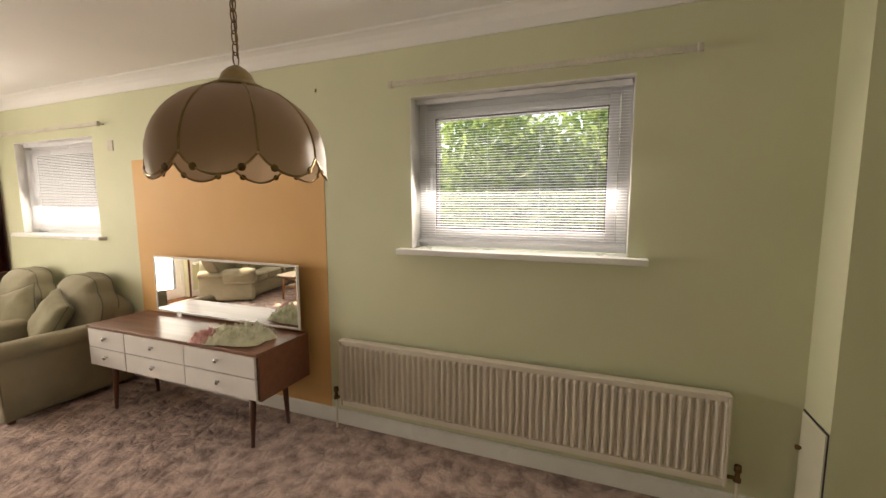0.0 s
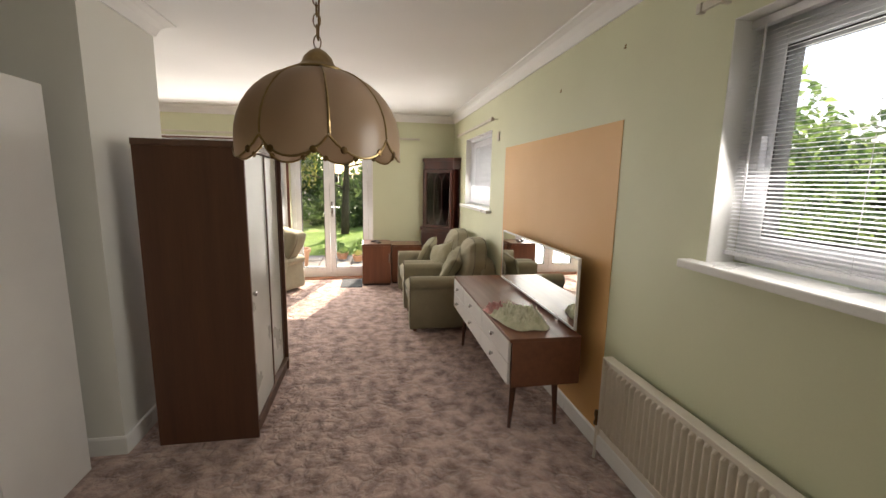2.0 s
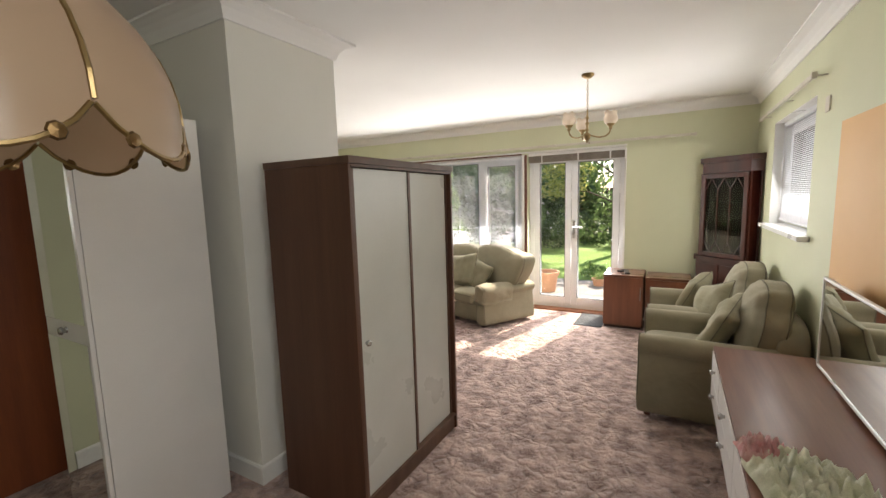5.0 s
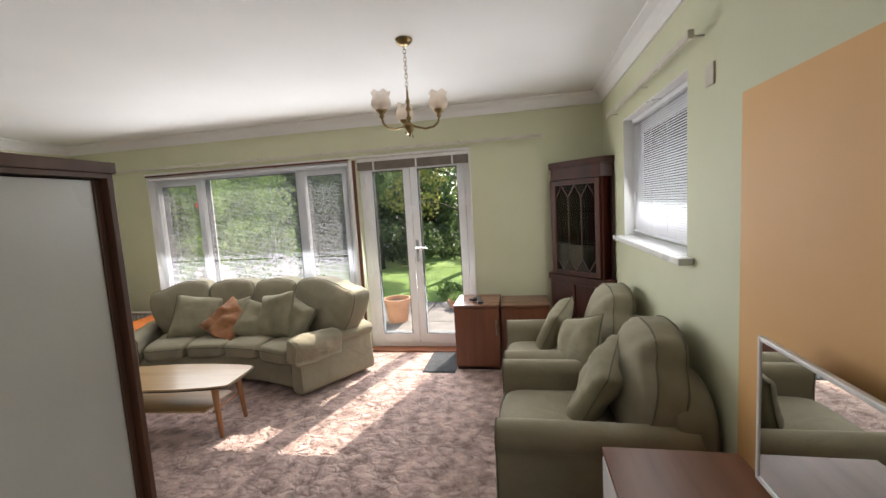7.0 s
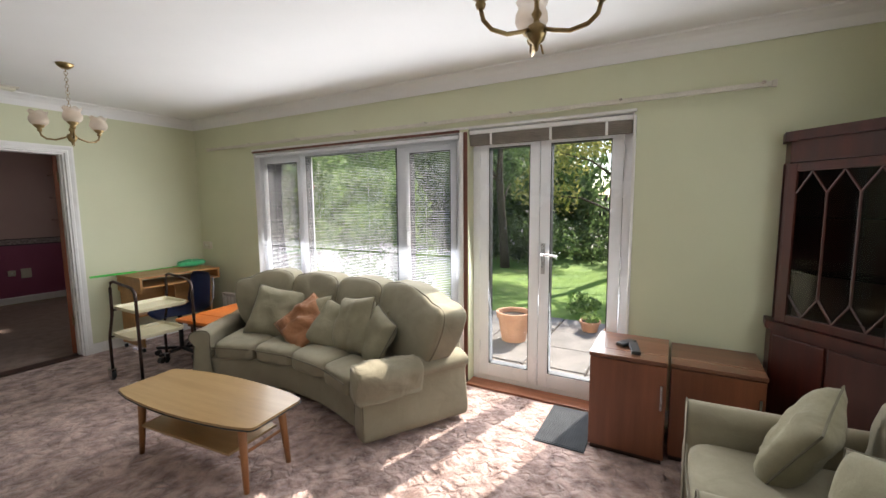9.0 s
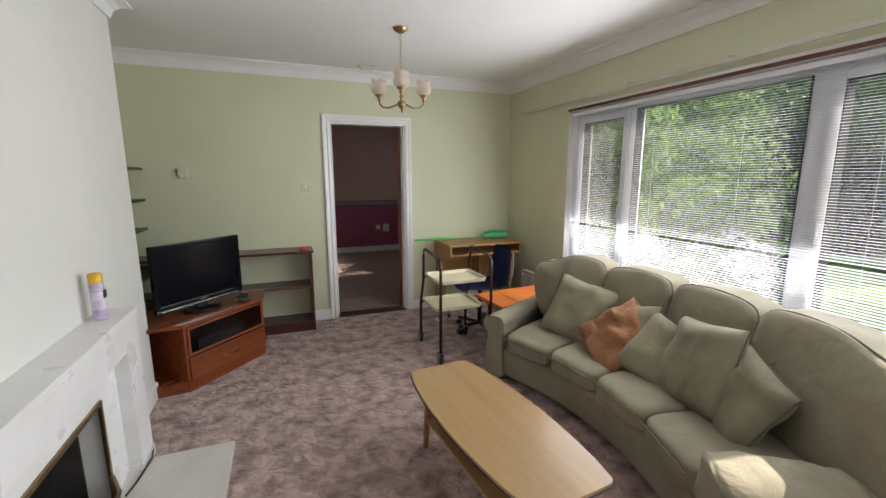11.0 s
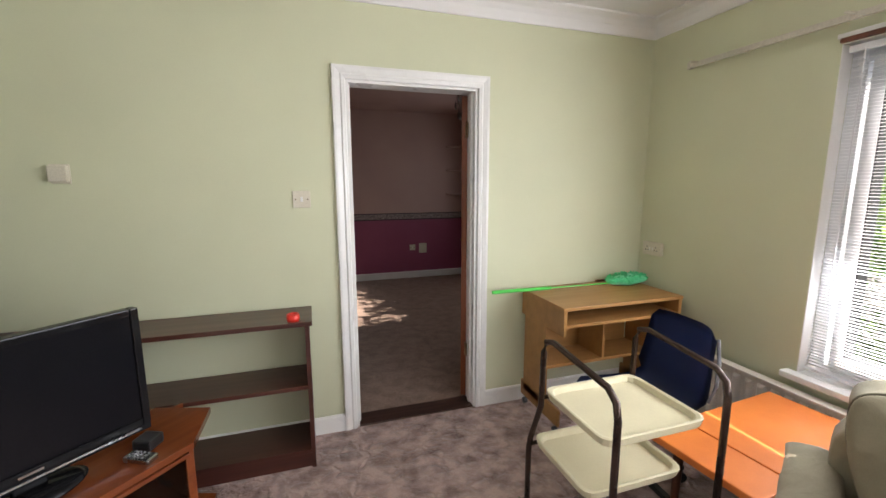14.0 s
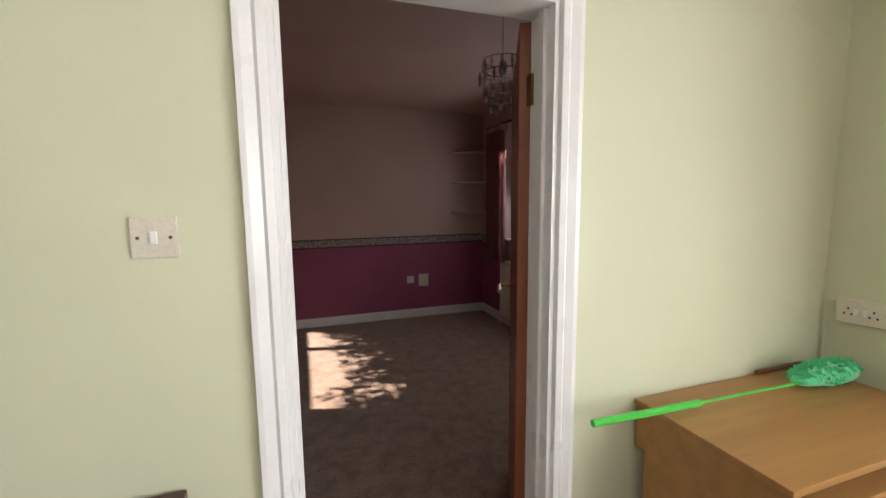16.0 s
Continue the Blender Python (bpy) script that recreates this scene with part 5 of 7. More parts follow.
def chandelier(at, turn, drop, label):
    t = thing("chandelier", at @ pose(0, 0, 0, 0, 0, turn), label, "chandelier", "brass ceiling lights")
    part("ceiling_rose", lathe(bmesh.new(), [(0.0, -0.03), (0.018, -0.035), (0.03, -0.028), (0.048, -0.012), (0.05, 0.0)], 20), m_brass, t, smooth=True)
    z = -drop
    part("chain", chain(bmesh.new(), 0, 0, z + 0.24, -0.03, 0.03), m_brass, t)
    part("stem", lathe(bmesh.new(), [(0.0, z - 0.02), (0.006, z - 0.015), (0.008, z), (0.022, z + 0.012), (0.03, z + 0.035), (0.028, z + 0.05), (0.012, z + 0.06), (0.008, z + 0.07), (0.016, z + 0.085), (0.008, z + 0.10), (0.007, z + 0.12), (0.017, z + 0.135), (0.008, z + 0.15), (0.007, z + 0.165), (0.014, z + 0.18), (0.007, z + 0.195), (0.006, z + 0.24), (0.0, z + 0.245)], 16), m_brass, t, smooth=True)
    for k in range(3):
        a = 2 * math.pi * k / 3
        c, s = math.cos(a), math.sin(a)
        arm = part("arm", tube(bmesh.new(), [(r * c, r * s, z + h) for r, h in ((0.02, 0.042), (0.05, 0.03), (0.10, 0.016), (0.15, 0.022), (0.176, 0.042), (0.184, 0.07))], [0.006, 0.0065, 0.0065, 0.0065, 0.0065, 0.006], 8), m_brass, t, smooth=True)
        o = pose(0.184 * c, 0.184 * s, z + 0.07) @ Matrix.Scale(0.93, 4)
        part("cup", lathe(bmesh.new(), [(0.0, -0.004), (0.012, 0.0), (0.016, 0.012), (0.011, 0.02), (0.028, 0.032), (0.036, 0.045), (0.033, 0.047), (0.0, 0.042)], 16, o), m_brass, arm, smooth=True)
        bm = lathe(bmesh.new(), [(0.032, 0.044), (0.048, 0.054), (0.058, 0.075), (0.056, 0.10), (0.047, 0.118), (0.048, 0.13), (0.058, 0.145)], 24, o)
        for v in bm.verts:
            q = o.inverted() @ v.co
            if q.z > 0.125:
                v.co += Vector((0, 0, 0.008 * math.sin(6 * math.atan2(q.y, q.x))))
        part("glass_shade", bm, m_frost, arm, "etched pale glass shade", smooth=True)
        part("lamp_holder", lathe(bmesh.new(), [(0.0, 0.04), (0.012, 0.042), (0.012, 0.085), (0.0, 0.09)], 10, o), m_rail, arm)
    part("pull_hook", tube(bmesh.new(), [(0.012, 0.006, z), (0.016, 0.008, z - 0.02), (0.022, 0.0, z - 0.028)], 0.003, 5), m_brass, t)
    return t


chandelier(pose(-4.215, 0.773, TOP), 82, 0.52, "three-arm brass chandelier with etched glass shades")
chandelier(pose(-4.30, -2.56, TOP), 74, 0.53, "three-arm brass chandelier with etched glass shades")
sd = thing("smoke_alarm", pose(-4.28, -3.625, TOP), "flat cream smoke alarm on the ceiling", "smoke alarm")
part("base", boxes((-0.075, 0.075, -0.045, 0.045, -0.014, 0.0)), m_rail, sd, bevel=0.003)
part("cover", boxes((-0.055, 0.055, -0.035, 0.035, -0.034, -0.014)), m_cream, sd, bevel=0.006)

# fireplace
m_stone = surface("polished_cream_stone", (0.66, 0.64, 0.58), (0.54, 0.52, 0.46), 0.22, 3.5, 60, 0.02, spread=0.03, depth=0.002)
m_soot = surface("sooty_firebox", (0.02, 0.018, 0.016), (0.05, 0.045, 0.04), 0.8, 6, 60, 0.3)
m_coal = surface("grey_coals", (0.05, 0.05, 0.05), (0.16, 0.15, 0.14), 0.8, 12, 70, 0.5, spread=0.12)
fp = thing("fireplace", pose(CH_W, -1.37, 0), "white painted fireplace surround with mantel shelf and stone hearth", "fireplace")
part("mantel_shelf", boxes((-0.152, 0.0, -0.665, 0.665, 0.775, 0.81)), m_white, fp, "glossy white mantel shelf", bevel=0.004)
part("frieze", boxes((-0.145, 0.0, -0.66, 0.66, 0.64, 0.775)), m_white, fp, bevel=0.003)
for s in (-1, 1):
    part("jamb", boxes((-0.145, 0.0, s * 0.575 - 0.085, s * 0.575 + 0.085, 0.0, 0.64)), m_white, fp, bevel=0.003)
    part("slip", boxes((-0.085, 0.0, s * 0.39 - 0.1, s * 0.39 + 0.1, 0.035, 0.64)), m_white, fp)
    part("brass_strip", boxes((-0.095, -0.083, s * 0.282 - 0.010, s * 0.282 + 0.010, 0.035, 0.515)), m_brass, fp, "polished brass edge strip")
    part("block", boxes((-0.152, -0.0, s * 0.575 - 0.09, s * 0.575 + 0.09, 0.0, 0.06)), m_white, fp, bevel=0.004)
part("slip", boxes((-0.085, 0.0, -0.29, 0.29, 0.515, 0.64)), m_white, fp)
part("brass_strip", boxes((-0.0955, -0.083, -0.292, 0.292, 0.497, 0.517)), m_brass, fp, "polished brass edge strip")
part("hearth", boxes((-0.54, 0.0, -0.57, 0.57, 0.0, 0.035)), m_stone, fp, "polished cream stone hearth", bevel=0.004)
part("firebox", boxes((0.0, 0.42, -0.285, -0.275, 0.0, 0.54), (0.0, 0.42, 0.275, 0.285, 0.0, 0.54), (0.41, 0.42, -0.275, 0.275, 0.0, 0.54), (0.0, 0.41, -0.275, 0.275, 0.0, 0.036), (0.0, 0.41, -0.275, 0.275, 0.52, 0.54)), m_soot, fp, "dark firebox")
for i in range(16):
    random.seed(70 + i)
    part("coal", soft((-0.045, -0.035, -0.03), (0.045, 0.035, 0.03), 2.6, 3, 0.012, i), m_coal, fp).matrix_local = pose(0.10 + 0.16 * random.random(), -0.17 + 0.34 * random.random(), 0.12 + 0.10 * random.random(), random.uniform(0, 90), 0, random.uniform(0, 180))
gr = part("fire_fret", bar_line([(-0.105, -0.252, 0.05), (-0.16, -0.144, 0.05), (-0.18, 0, 0.05), (-0.16, 0.144, 0.05), (-0.105, 0.252, 0.05)], 0.008, 8), m_old_brass, fp, "brass fire fret")
part("top_bar", bar_line([(-0.105, -0.252, 0.17), (-0.16, -0.144, 0.17), (-0.18, 0, 0.185), (-0.16, 0.144, 0.17), (-0.105, 0.252, 0.17)], 0.01, 8), m_brass, gr)
for i in range(15):
    f = i / 14 * 2 - 1
    x = -0.18 + 0.075 * abs(f) ** 1.8
    part("bar", lathe(bmesh.new(), [(0.006, 0.045), (0.006, 0.08), (0.012, 0.10), (0.006, 0.12), (0.008, 0.15), (0.012, 0.175)], 8, pose(x, f * 0.25, 0)), m_brass, gr, smooth=True)
part("ember_tray", boxes((0.03, 0.3, -0.2, 0.2, 0.036, 0.10)), m_soot, fp)
cable = thing("gas_pipe", pose(CH_W - 0.165, -2.0, 0.0), "thin black pipe along the fireplace", "pipe")
part("pipe", bar_line([(0.03, -0.03, 0.06), (0.015, 0.0, 0.045), (0.0, 0.08, 0.043), (0.02, 0.25, 0.043), (0.03, 0.36, 0.06)], 0.005, 6), m_black, cable)

m_purple = surface("lilac_printed_can", (0.42, 0.30, 0.52), (0.62, 0.52, 0.66), 0.3, 40, 90, 0.02)
m_yellow = surface("yellow_plastic_cap", (0.75, 0.45, 0.03), (0.68, 0.40, 0.03), 0.4, 9, 90, 0.02)
can = thing("spray_can", pose(CH_W - 0.06, -1.87, 0.81), "lilac spray can with a yellow cap on the mantel", "spray can")
part("body", lathe(bmesh.new(), [(0.0, 0.002), (0.026, 0.0), (0.028, 0.006), (0.028, 0.165), (0.024, 0.175), (0.0, 0.178)], 20), m_purple, can, smooth=True)
part("cap", lathe(bmesh.new(), [(0.026, 0.168), (0.027, 0.175), (0.026, 0.21), (0.022, 0.214), (0.0, 0.214)], 20), m_yellow, can, "yellow cap", smooth=True)
part("label", lathe(bmesh.new(), [(0.0284, 0.05), (0.0284, 0.13)], 20), m_label := surface("white_print", (0.75, 0.72, 0.76), (0.60, 0.52, 0.66), 0.4, 60, 90, 0), can)
part("emblem", boxes((-0.030, -0.0275, -0.014, 0.014, 0.10, 0.135)), m_black, can)

# television corner
m_cherry = wood("cherry_stained_veneer", (0.24, 0.058, 0.016), (0.14, 0.032, 0.010), 0.22, "X", 16, 0.5)
m_screen = surface("dark_glossy_screen", (0.006, 0.006, 0.008), (0.01, 0.01, 0.012), 0.12, 2, 90, 0)
m_gloss_black = surface("gloss_black_plastic", (0.008, 0.008, 0.009), (0.013, 0.013, 0.014), 0.1, 4, 90, 0)
for m in (m_screen, m_gloss_black):
    m.node_tree.nodes["Principled BSDF"].inputs["Specular IOR Level"].default_value = 0.22
tvs = thing("television_stand", pose(-3.044, -2.933, 0, 0, 0, 47.3), "cherry corner television stand with a glazed shelf and drawer", "television stand")
# x runs along the front, y towards the room's corner behind
hw = 0.335


def corner_slab(z0, z1, lip=0.0, grow=0.0):
    bm = bmesh.new()
    pts = [(-hw - lip, -lip), (hw + lip, -lip), (hw + 0.19 + lip, 0.16), (hw + 0.03, 0.50 + lip), (-hw - 0.03, 0.50 + lip), (-hw - 0.19 - lip, 0.16)]
    a, b = [bm.verts.new((x, -y, z0)) for x, y in pts], [bm.verts.new((x, -y, z1)) for x, y in pts]
    bm.faces.new(a)
    bm.faces.new(b)
    for i in range(6):
        bm.faces.new((a[i], a[(i + 1) % 6], b[(i + 1) % 6], b[i]))
    return bm


part("top", corner_slab(0.455, 0.48, 0.008), m_cherry, tvs, bevel=0.003)
part("plinth", corner_slab(0.0, 0.075, 0.0), m_cherry, tvs, bevel=0.003)
part("side_panel", boxes((-hw - 0.009, -hw + 0.009, -0.46, 0.0, 0.075, 0.455)), m_cherry, tvs)
part("side_panel", boxes((hw - 0.009, hw + 0.009, -0.46, 0.0, 0.075, 0.455)), m_cherry, tvs)
part("back_panel", boxes((-hw, hw, -0.47, -0.46, 0.075, 0.455)), m_dark_wood, tvs)
part("shelf", boxes((-hw + 0.009, hw - 0.009, -0.46, -0.01, 0.24, 0.252)), m_cherry, tvs)
for s in (-1, 1):
    part("wing_back", boxes((s * (hw + 0.10) - 0.10, s * (hw + 0.10) + 0.10, -0.36, -0.35, 0.075, 0.455)), m_cherry, tvs)
dr = part("drawer", boxes((-hw + 0.012, hw - 0.012, -0.004, 0.012, 0.08, 0.238)), m_cherry, tvs, bevel=0.003)
part("handle", bar_line([(-0.075, 0.012, 0.17), (-0.07, 0.03, 0.166), (-0.035, 0.034, 0.153), (0.035, 0.034, 0.153), (0.07, 0.03, 0.166), (0.075, 0.012, 0.17)], 0.0055), surface("bright_brass", (0.75, 0.50, 0.18), (0.62, 0.40, 0.13), 0.25, 12, 90, 0.02, 1.0), dr, "brass swan-neck handle")
fl = part("flap", frame_ring(-hw + 0.012, hw - 0.012, 0.254, 0.45, 0.016, -0.004, 0.012, "x"), m_cherry, tvs, bevel=0.002)
fp = part("pane", boxes((-hw + 0.028, hw - 0.028, 0.002, 0.006, 0.27, 0.434)), glass("smoked_flap_glass", (0.62, 0.58, 0.55)), fl, "smoked glass flap")
fp.visible_shadow = False
rec = thing("disc_player", tvs.matrix_world @ pose(0.03, -0.13, 0.252), "black disc player inside the television stand", "disc player")
part("body", boxes((-0.2, 0.2, -0.11, 0.11, 0.006, 0.085)), surface("dark_grey_metal_case", (0.05, 0.05, 0.052), (0.035, 0.035, 0.037), 0.35, 6, 150, 0.03, 0.3), rec, bevel=0.004)
for x in (0.02, 0.07):
    part("knob", lathe(bmesh.new(), [(0.0, 0.012), (0.012, 0.01), (0.012, 0.0)], 10, pose(x, 0.11, 0.036, -90)), m_keys, rec)
part("display", boxes((-0.16, -0.05, 0.11, 0.1115, 0.03, 0.05)), m_keys, rec)
for x in (-0.16, 0.16):
    part("foot", boxes((x - 0.02, x + 0.02, -0.09, 0.09, 0.0, 0.006)), m_gasket, rec)

tv = thing("television", pose(-2.88, -3.03, 0.482, 0, 0, 44.5) @ Matrix.Diagonal((0.84, 0.86, 0.92, 1)), "black flat-screen television on a gloss oval foot", "television")
part("foot", lathe(bmesh.new(), [(0.0, 0.0), (0.16, 0.0), (0.165, 0.008), (0.14, 0.016), (0.05, 0.024), (0.0, 0.026)], 28, Matrix.Diagonal((1, 0.66, 1, 1))), m_gloss_black, tv, smooth=True)
part("neck", boxes((-0.05, 0.05, -0.03, 0.0, 0.02, 0.12)), m_gloss_black, tv, bevel=0.006)
part("bezel", frame_ring(-0.40, 0.40, 0.075, 0.555, 0.03, -0.02, 0.024, "x"), m_gloss_black, tv, bevel=0.006)
part("chin", boxes((-0.40, 0.40, -0.02, 0.02, 0.05, 0.076)), m_gloss_black, tv, bevel=0.006)
part("chrome_strip", boxes((-0.36, 0.36, 0.0205, 0.024, 0.062, 0.070)), m_metal, tv, "silver trim strip")
part("screen", boxes((-0.372, 0.372, 0.006, 0.012, 0.102, 0.528)), m_screen, tv, "dark switched-off screen")
part("back_shell", boxes((-0.385, 0.385, -0.03, 0.004, 0.09, 0.54), (-0.25, 0.25, -0.075, -0.03, 0.12, 0.45)), m_black, tv, bevel=0.01)
part("maker_mark", boxes((-0.035, 0.035, 0.0244, 0.0254, 0.085, 0.094)), m_metal, tv)
remote(tvs.matrix_world @ pose(-0.20, -0.06, 0.4805, 0, 0, 15), 0.10, 0.045, "silver remote control on the television stand", m_metal)
spk = thing("small_box", tvs.matrix_world @ pose(-0.26, -0.12, 0.4805, 0, 0, 20), "small black box on the television stand", "box")
part("body", boxes((-0.035, 0.035, -0.035, 0.035, 0, 0.04)), m_black, spk, bevel=0.008)

# low bookcase along the wall
m_oxblood = wood("dark_red_brown_shelf", (0.085, 0.026, 0.018), (0.05, 0.016, 0.012), 0.32, "X", 18, 0.2)
bk = thing("bookcase", pose(-2.985, S + 0.15, 0), "low empty dark red-brown open bookcase", "bookcase")
part("top", boxes((-0.735, 0.74, -0.135, 0.142, 0.748, 0.770)), m_oxblood, bk, bevel=0.003)
for z in (0.42, 0.075):
    part("shelf", boxes((-0.70, 0.72, -0.135, 0.13, z, z + 0.02)), m_oxblood, bk, bevel=0.002)
part("end_panel", boxes((-0.72, -0.70, -0.138, 0.138, 0.0, 0.748)), m_oxblood, bk)
part("end_panel", boxes((0.72, 0.738, -0.138, 0.138, 0.0, 0.748)), m_oxblood, bk)
part("plinth", boxes((-0.70, 0.72, 0.115, 0.125, 0.0, 0.075)), m_oxblood, bk)
cap = thing("bottle_cap", pose(-3.634, -3.617, 0.77), "bright red plastic cap on the bookcase", "cap")
part("cap", lathe(bmesh.new(), [(0.0, 0.012), (0.02, 0.012), (0.022, 0.0), (0.029, 0.0), (0.031, 0.015), (0.029, 0.034), (0.02, 0.036), (0.016, 0.03), (0.0, 0.012)], 20), m_red := surface("red_plastic", (0.75, 0.035, 0.02), (0.65, 0.03, 0.02), 0.35, 9, 90, 0.02), cap, smooth=True)

# alcove shelves
m_shelf = wood("dark_oak_shelf", (0.055, 0.038, 0.026), (0.032, 0.022, 0.015), 0.4, "Y", 16, 0.1)
for z, d in ((1.50, 0.225), (1.24, 0.22), (0.995, 0.215), (0.66, 0.30)):
    sh = thing("alcove_shelf", pose(-2.17, S + 0.56, z), "dark oak shelf fixed in the alcove", "shelf", "alcove shelves")
    part("board", boxes((-d, 0.0, -0.56, 0.66, 0.0, 0.02)), m_shelf, sh, bevel=0.003)


# switches and sockets
def plate(name, at, w, h, label, make):
    t = thing(name, at, label, name.replace("_", " "))
    part("plate", boxes((-w / 2, w / 2, 0, 0.009, -h / 2, h / 2)), m_plate, t, bevel=0.003)
    make(t)
    return t


def rocker(t):
    part("rocker", boxes((-0.006, 0.006, 0.009, 0.014, -0.013, 0.013)), m_white, t, bevel=0.001)
    for x in (-0.03, 0.03):
        part("screw", lathe(bmesh.new(), [(0.0, 0.0015), (0.0035, 0.001), (0.004, 0.0)], 8, pose(x, 0.009, 0, -90)), m_old_brass, t)


def sockets(t):
    for x in (-0.037, 0.037):
        for dx, dz in ((0, 0.010), (-0.011, -0.010), (0.011, -0.010)):
            part("pin_hole", boxes((x + dx - 0.003, x + dx + 0.003, 0.0088, 0.0094, dz - 0.004, dz + 0.004)), m_gasket, t)
        part("rocker", boxes((x * 0.35 - 0.005, x * 0.35 + 0.005, 0.009, 0.013, -0.01, 0.01)), m_white, t, bevel=0.001)


def dial(t):
    part("cover", boxes((-0.036, 0.036, 0.009, 0.034, -0.036, 0.036)), m_plate, t, bevel=0.006)


m_plate = surface("ivory_switch_plastic", (0.66, 0.61, 0.50), (0.60, 0.55, 0.44), 0.35, 9, 120, 0.02)
plate("light_switch", pose(-3.70, S, 1.345), 0.088, 0.088, "ivory single rocker light switch by the doorway", rocker)
plate("thermostat", pose(-2.69, S, 1.471), 0.075, 0.085, "small ivory thermostat box on the wall", dial)
ws = plate("wall_socket", pose(W, -3.732, 0.992, 0, 0, -90), 0.15, 0.088, "ivory double wall socket by the desk", sockets)
part("back_box", boxes((-0.073, 0.073, -0.02, 0.0, -0.042, 0.042)), m_plate, ws, bevel=0.003)
ws.location.x += 0.02
cv = thing("cable_cover", pose(W + 0.004, S + 0.01, 0), "thin painted cable run in the corner", "cable")
part("cable", bar_line([(0.0, 0.005, 0.75), (0.0, 0.005, 1.0), (0.003, 0.02, 1.02), (0.003, 0.14, 1.02)], 0.004), m_wall, cv)

# ---- by the back room door ----
m_beech = wood("golden_beech_laminate", (0.42, 0.215, 0.07), (0.33, 0.165, 0.052), 0.38, "X", 18)
dk = thing("computer_desk", pose(-5.42, -3.625, 0.004) @ Matrix.Diagonal((1.10, 0.90, 0.99, 1)), "golden beech computer desk on castors with an open pigeonhole", "desk")
part("tabletop", boxes((-0.375, 0.375, -0.26, 0.26, 0.745, 0.765)), m_beech, dk, bevel=0.003)
part("back_edge", boxes((-0.37, -0.13, -0.26, -0.245, 0.765, 0.78)), m_cab, dk, bevel=0.004)
part("keyboard_shelf", boxes((-0.352, 0.352, -0.24, 0.25, 0.645, 0.663)), m_beech, dk, bevel=0.002)
for x in (-0.37, 0.352):
    part("upper_side", boxes((x, x + 0.018, -0.255, 0.255, 0.60 if x > 0 else 0.645, 0.745)), m_beech, dk)
    part("side_panel", boxes((x, x + 0.018, -0.21, 0.06, 0.09, 0.60 if x > 0 else 0.645)), m_beech, dk)
    part("foot_panel", boxes((x, x + 0.018, -0.25, 0.23, 0.045, 0.15)), m_beech, dk, bevel=0.01)
    for y in (-0.2, 0.19):
        part("castor", lathe(bmesh.new(), [(0.0, -0.012), (0.02, -0.01), (0.02, 0.01), (0.0, 0.012)], 12, pose(x + 0.009, y, 0.013, 0, 90)), m_black, dk)
part("back_panel", boxes((-0.352, 0.352, -0.23, -0.22, 0.30, 0.645)), m_beech, dk)
part("lower_shelf", boxes((-0.352, 0.352, -0.21, 0.05, 0.33, 0.348)), m_beech, dk)
part("divider", boxes((-0.02, -0.005, -0.21, 0.05, 0.348, 0.645)), m_beech, dk)

m_duster = surface("green_duster_fluff", (0.05, 0.55, 0.22), (0.10, 0.70, 0.32), 0.9, 14, 120, 0.6, spread=0.1, sheen=0.5)
m_lime = surface("bright_green_plastic", (0.05, 0.50, 0.06), (0.08, 0.58, 0.08), 0.35, 9, 90, 0.02)
du = thing("feather_duster", pose(-5.14, -3.735, 0.79, 0, 0, -2), "bright green fluffy duster lying on the desk", "duster")
part("handle", bar_line([(0.39, 0.0, -0.008), (0.0, 0.0, -0.008)], 0.011, 8), m_lime, du)
part("rod", bar_line([(0.0, 0.0, -0.008), (-0.48, 0.0, -0.006)], 0.0045, 6), m_lime, du)
random.seed(5)
bm = bmesh.new()
for i in range(420):
    f = random.random()
    a, r = random.uniform(0, 6.28), 0.042 * math.sin(math.pi * (0.1 + 0.8 * f)) * random.uniform(0.5, 1.1)
    c = Vector((-0.41 - 0.30 * f, r * math.cos(a), 0.018 + r * 0.75 * math.sin(a)))
    d = Vector((random.uniform(-1, 1) * 0.4, math.cos(a), math.sin(a))) * 0.016
    s = d.cross(Vector((1, 0.2, 0.1))).normalized() * 0.007
    bm.faces.new([bm.verts.new(c - s), bm.verts.new(c + s), bm.verts.new(c + d + s * 0.4), bm.verts.new(c + d - s * 0.4)])
part("fluff", bm, m_duster, du)
part("core", soft((-0.71, -0.05, -0.02), (-0.41, 0.05, 0.045), 2.4, 7, 0.012, 4), m_duster, du, smooth=True)

# blue plastic chair
m_blue = surface("navy_blue_plastic", (0.012, 0.024, 0.085), (0.018, 0.032, 0.105), 0.4, 5, 260, 0.08, depth=0.001)
ch = thing("swivel_chair", pose(-5.15, -3.0, 0, 0, 0, 86), "navy blue plastic swivel chair on castors", "chair")
bm = bmesh.new()
prof = [(-0.21, 0.42), (-0.17, 0.435), (0.0, 0.425), (0.13, 0.425), (0.185, 0.45), (0.215, 0.52), (0.235, 0.62), (0.255, 0.76), (0.262, 0.80)]
rows = []
for k, (y, z) in enumerate(prof):
    half = 0.20 if k < 5 else 0.215 - 0.012 * (k - 5)
    row = []
    for i in range(9):
        u = i / 4 - 1
        lift = 0.03 * abs(u) ** 3
        row.append(bm.verts.new((u * half * (0.86 if k in (0, len(prof) - 1) else 1), y - (lift * 1.2 if k > 4 else 0), z + (lift if k <= 4 else 0))))
    rows.append(row)
for a, b in zip(rows, rows[1:]):
    for i in range(8):
        bm.faces.new((a[i], a[i + 1], b[i + 1], b[i]))
bmesh.ops.solidify(bm, geom=bm.faces[:], thickness=0.008)
shell = part("shell", bm, m_blue, ch, smooth=True)
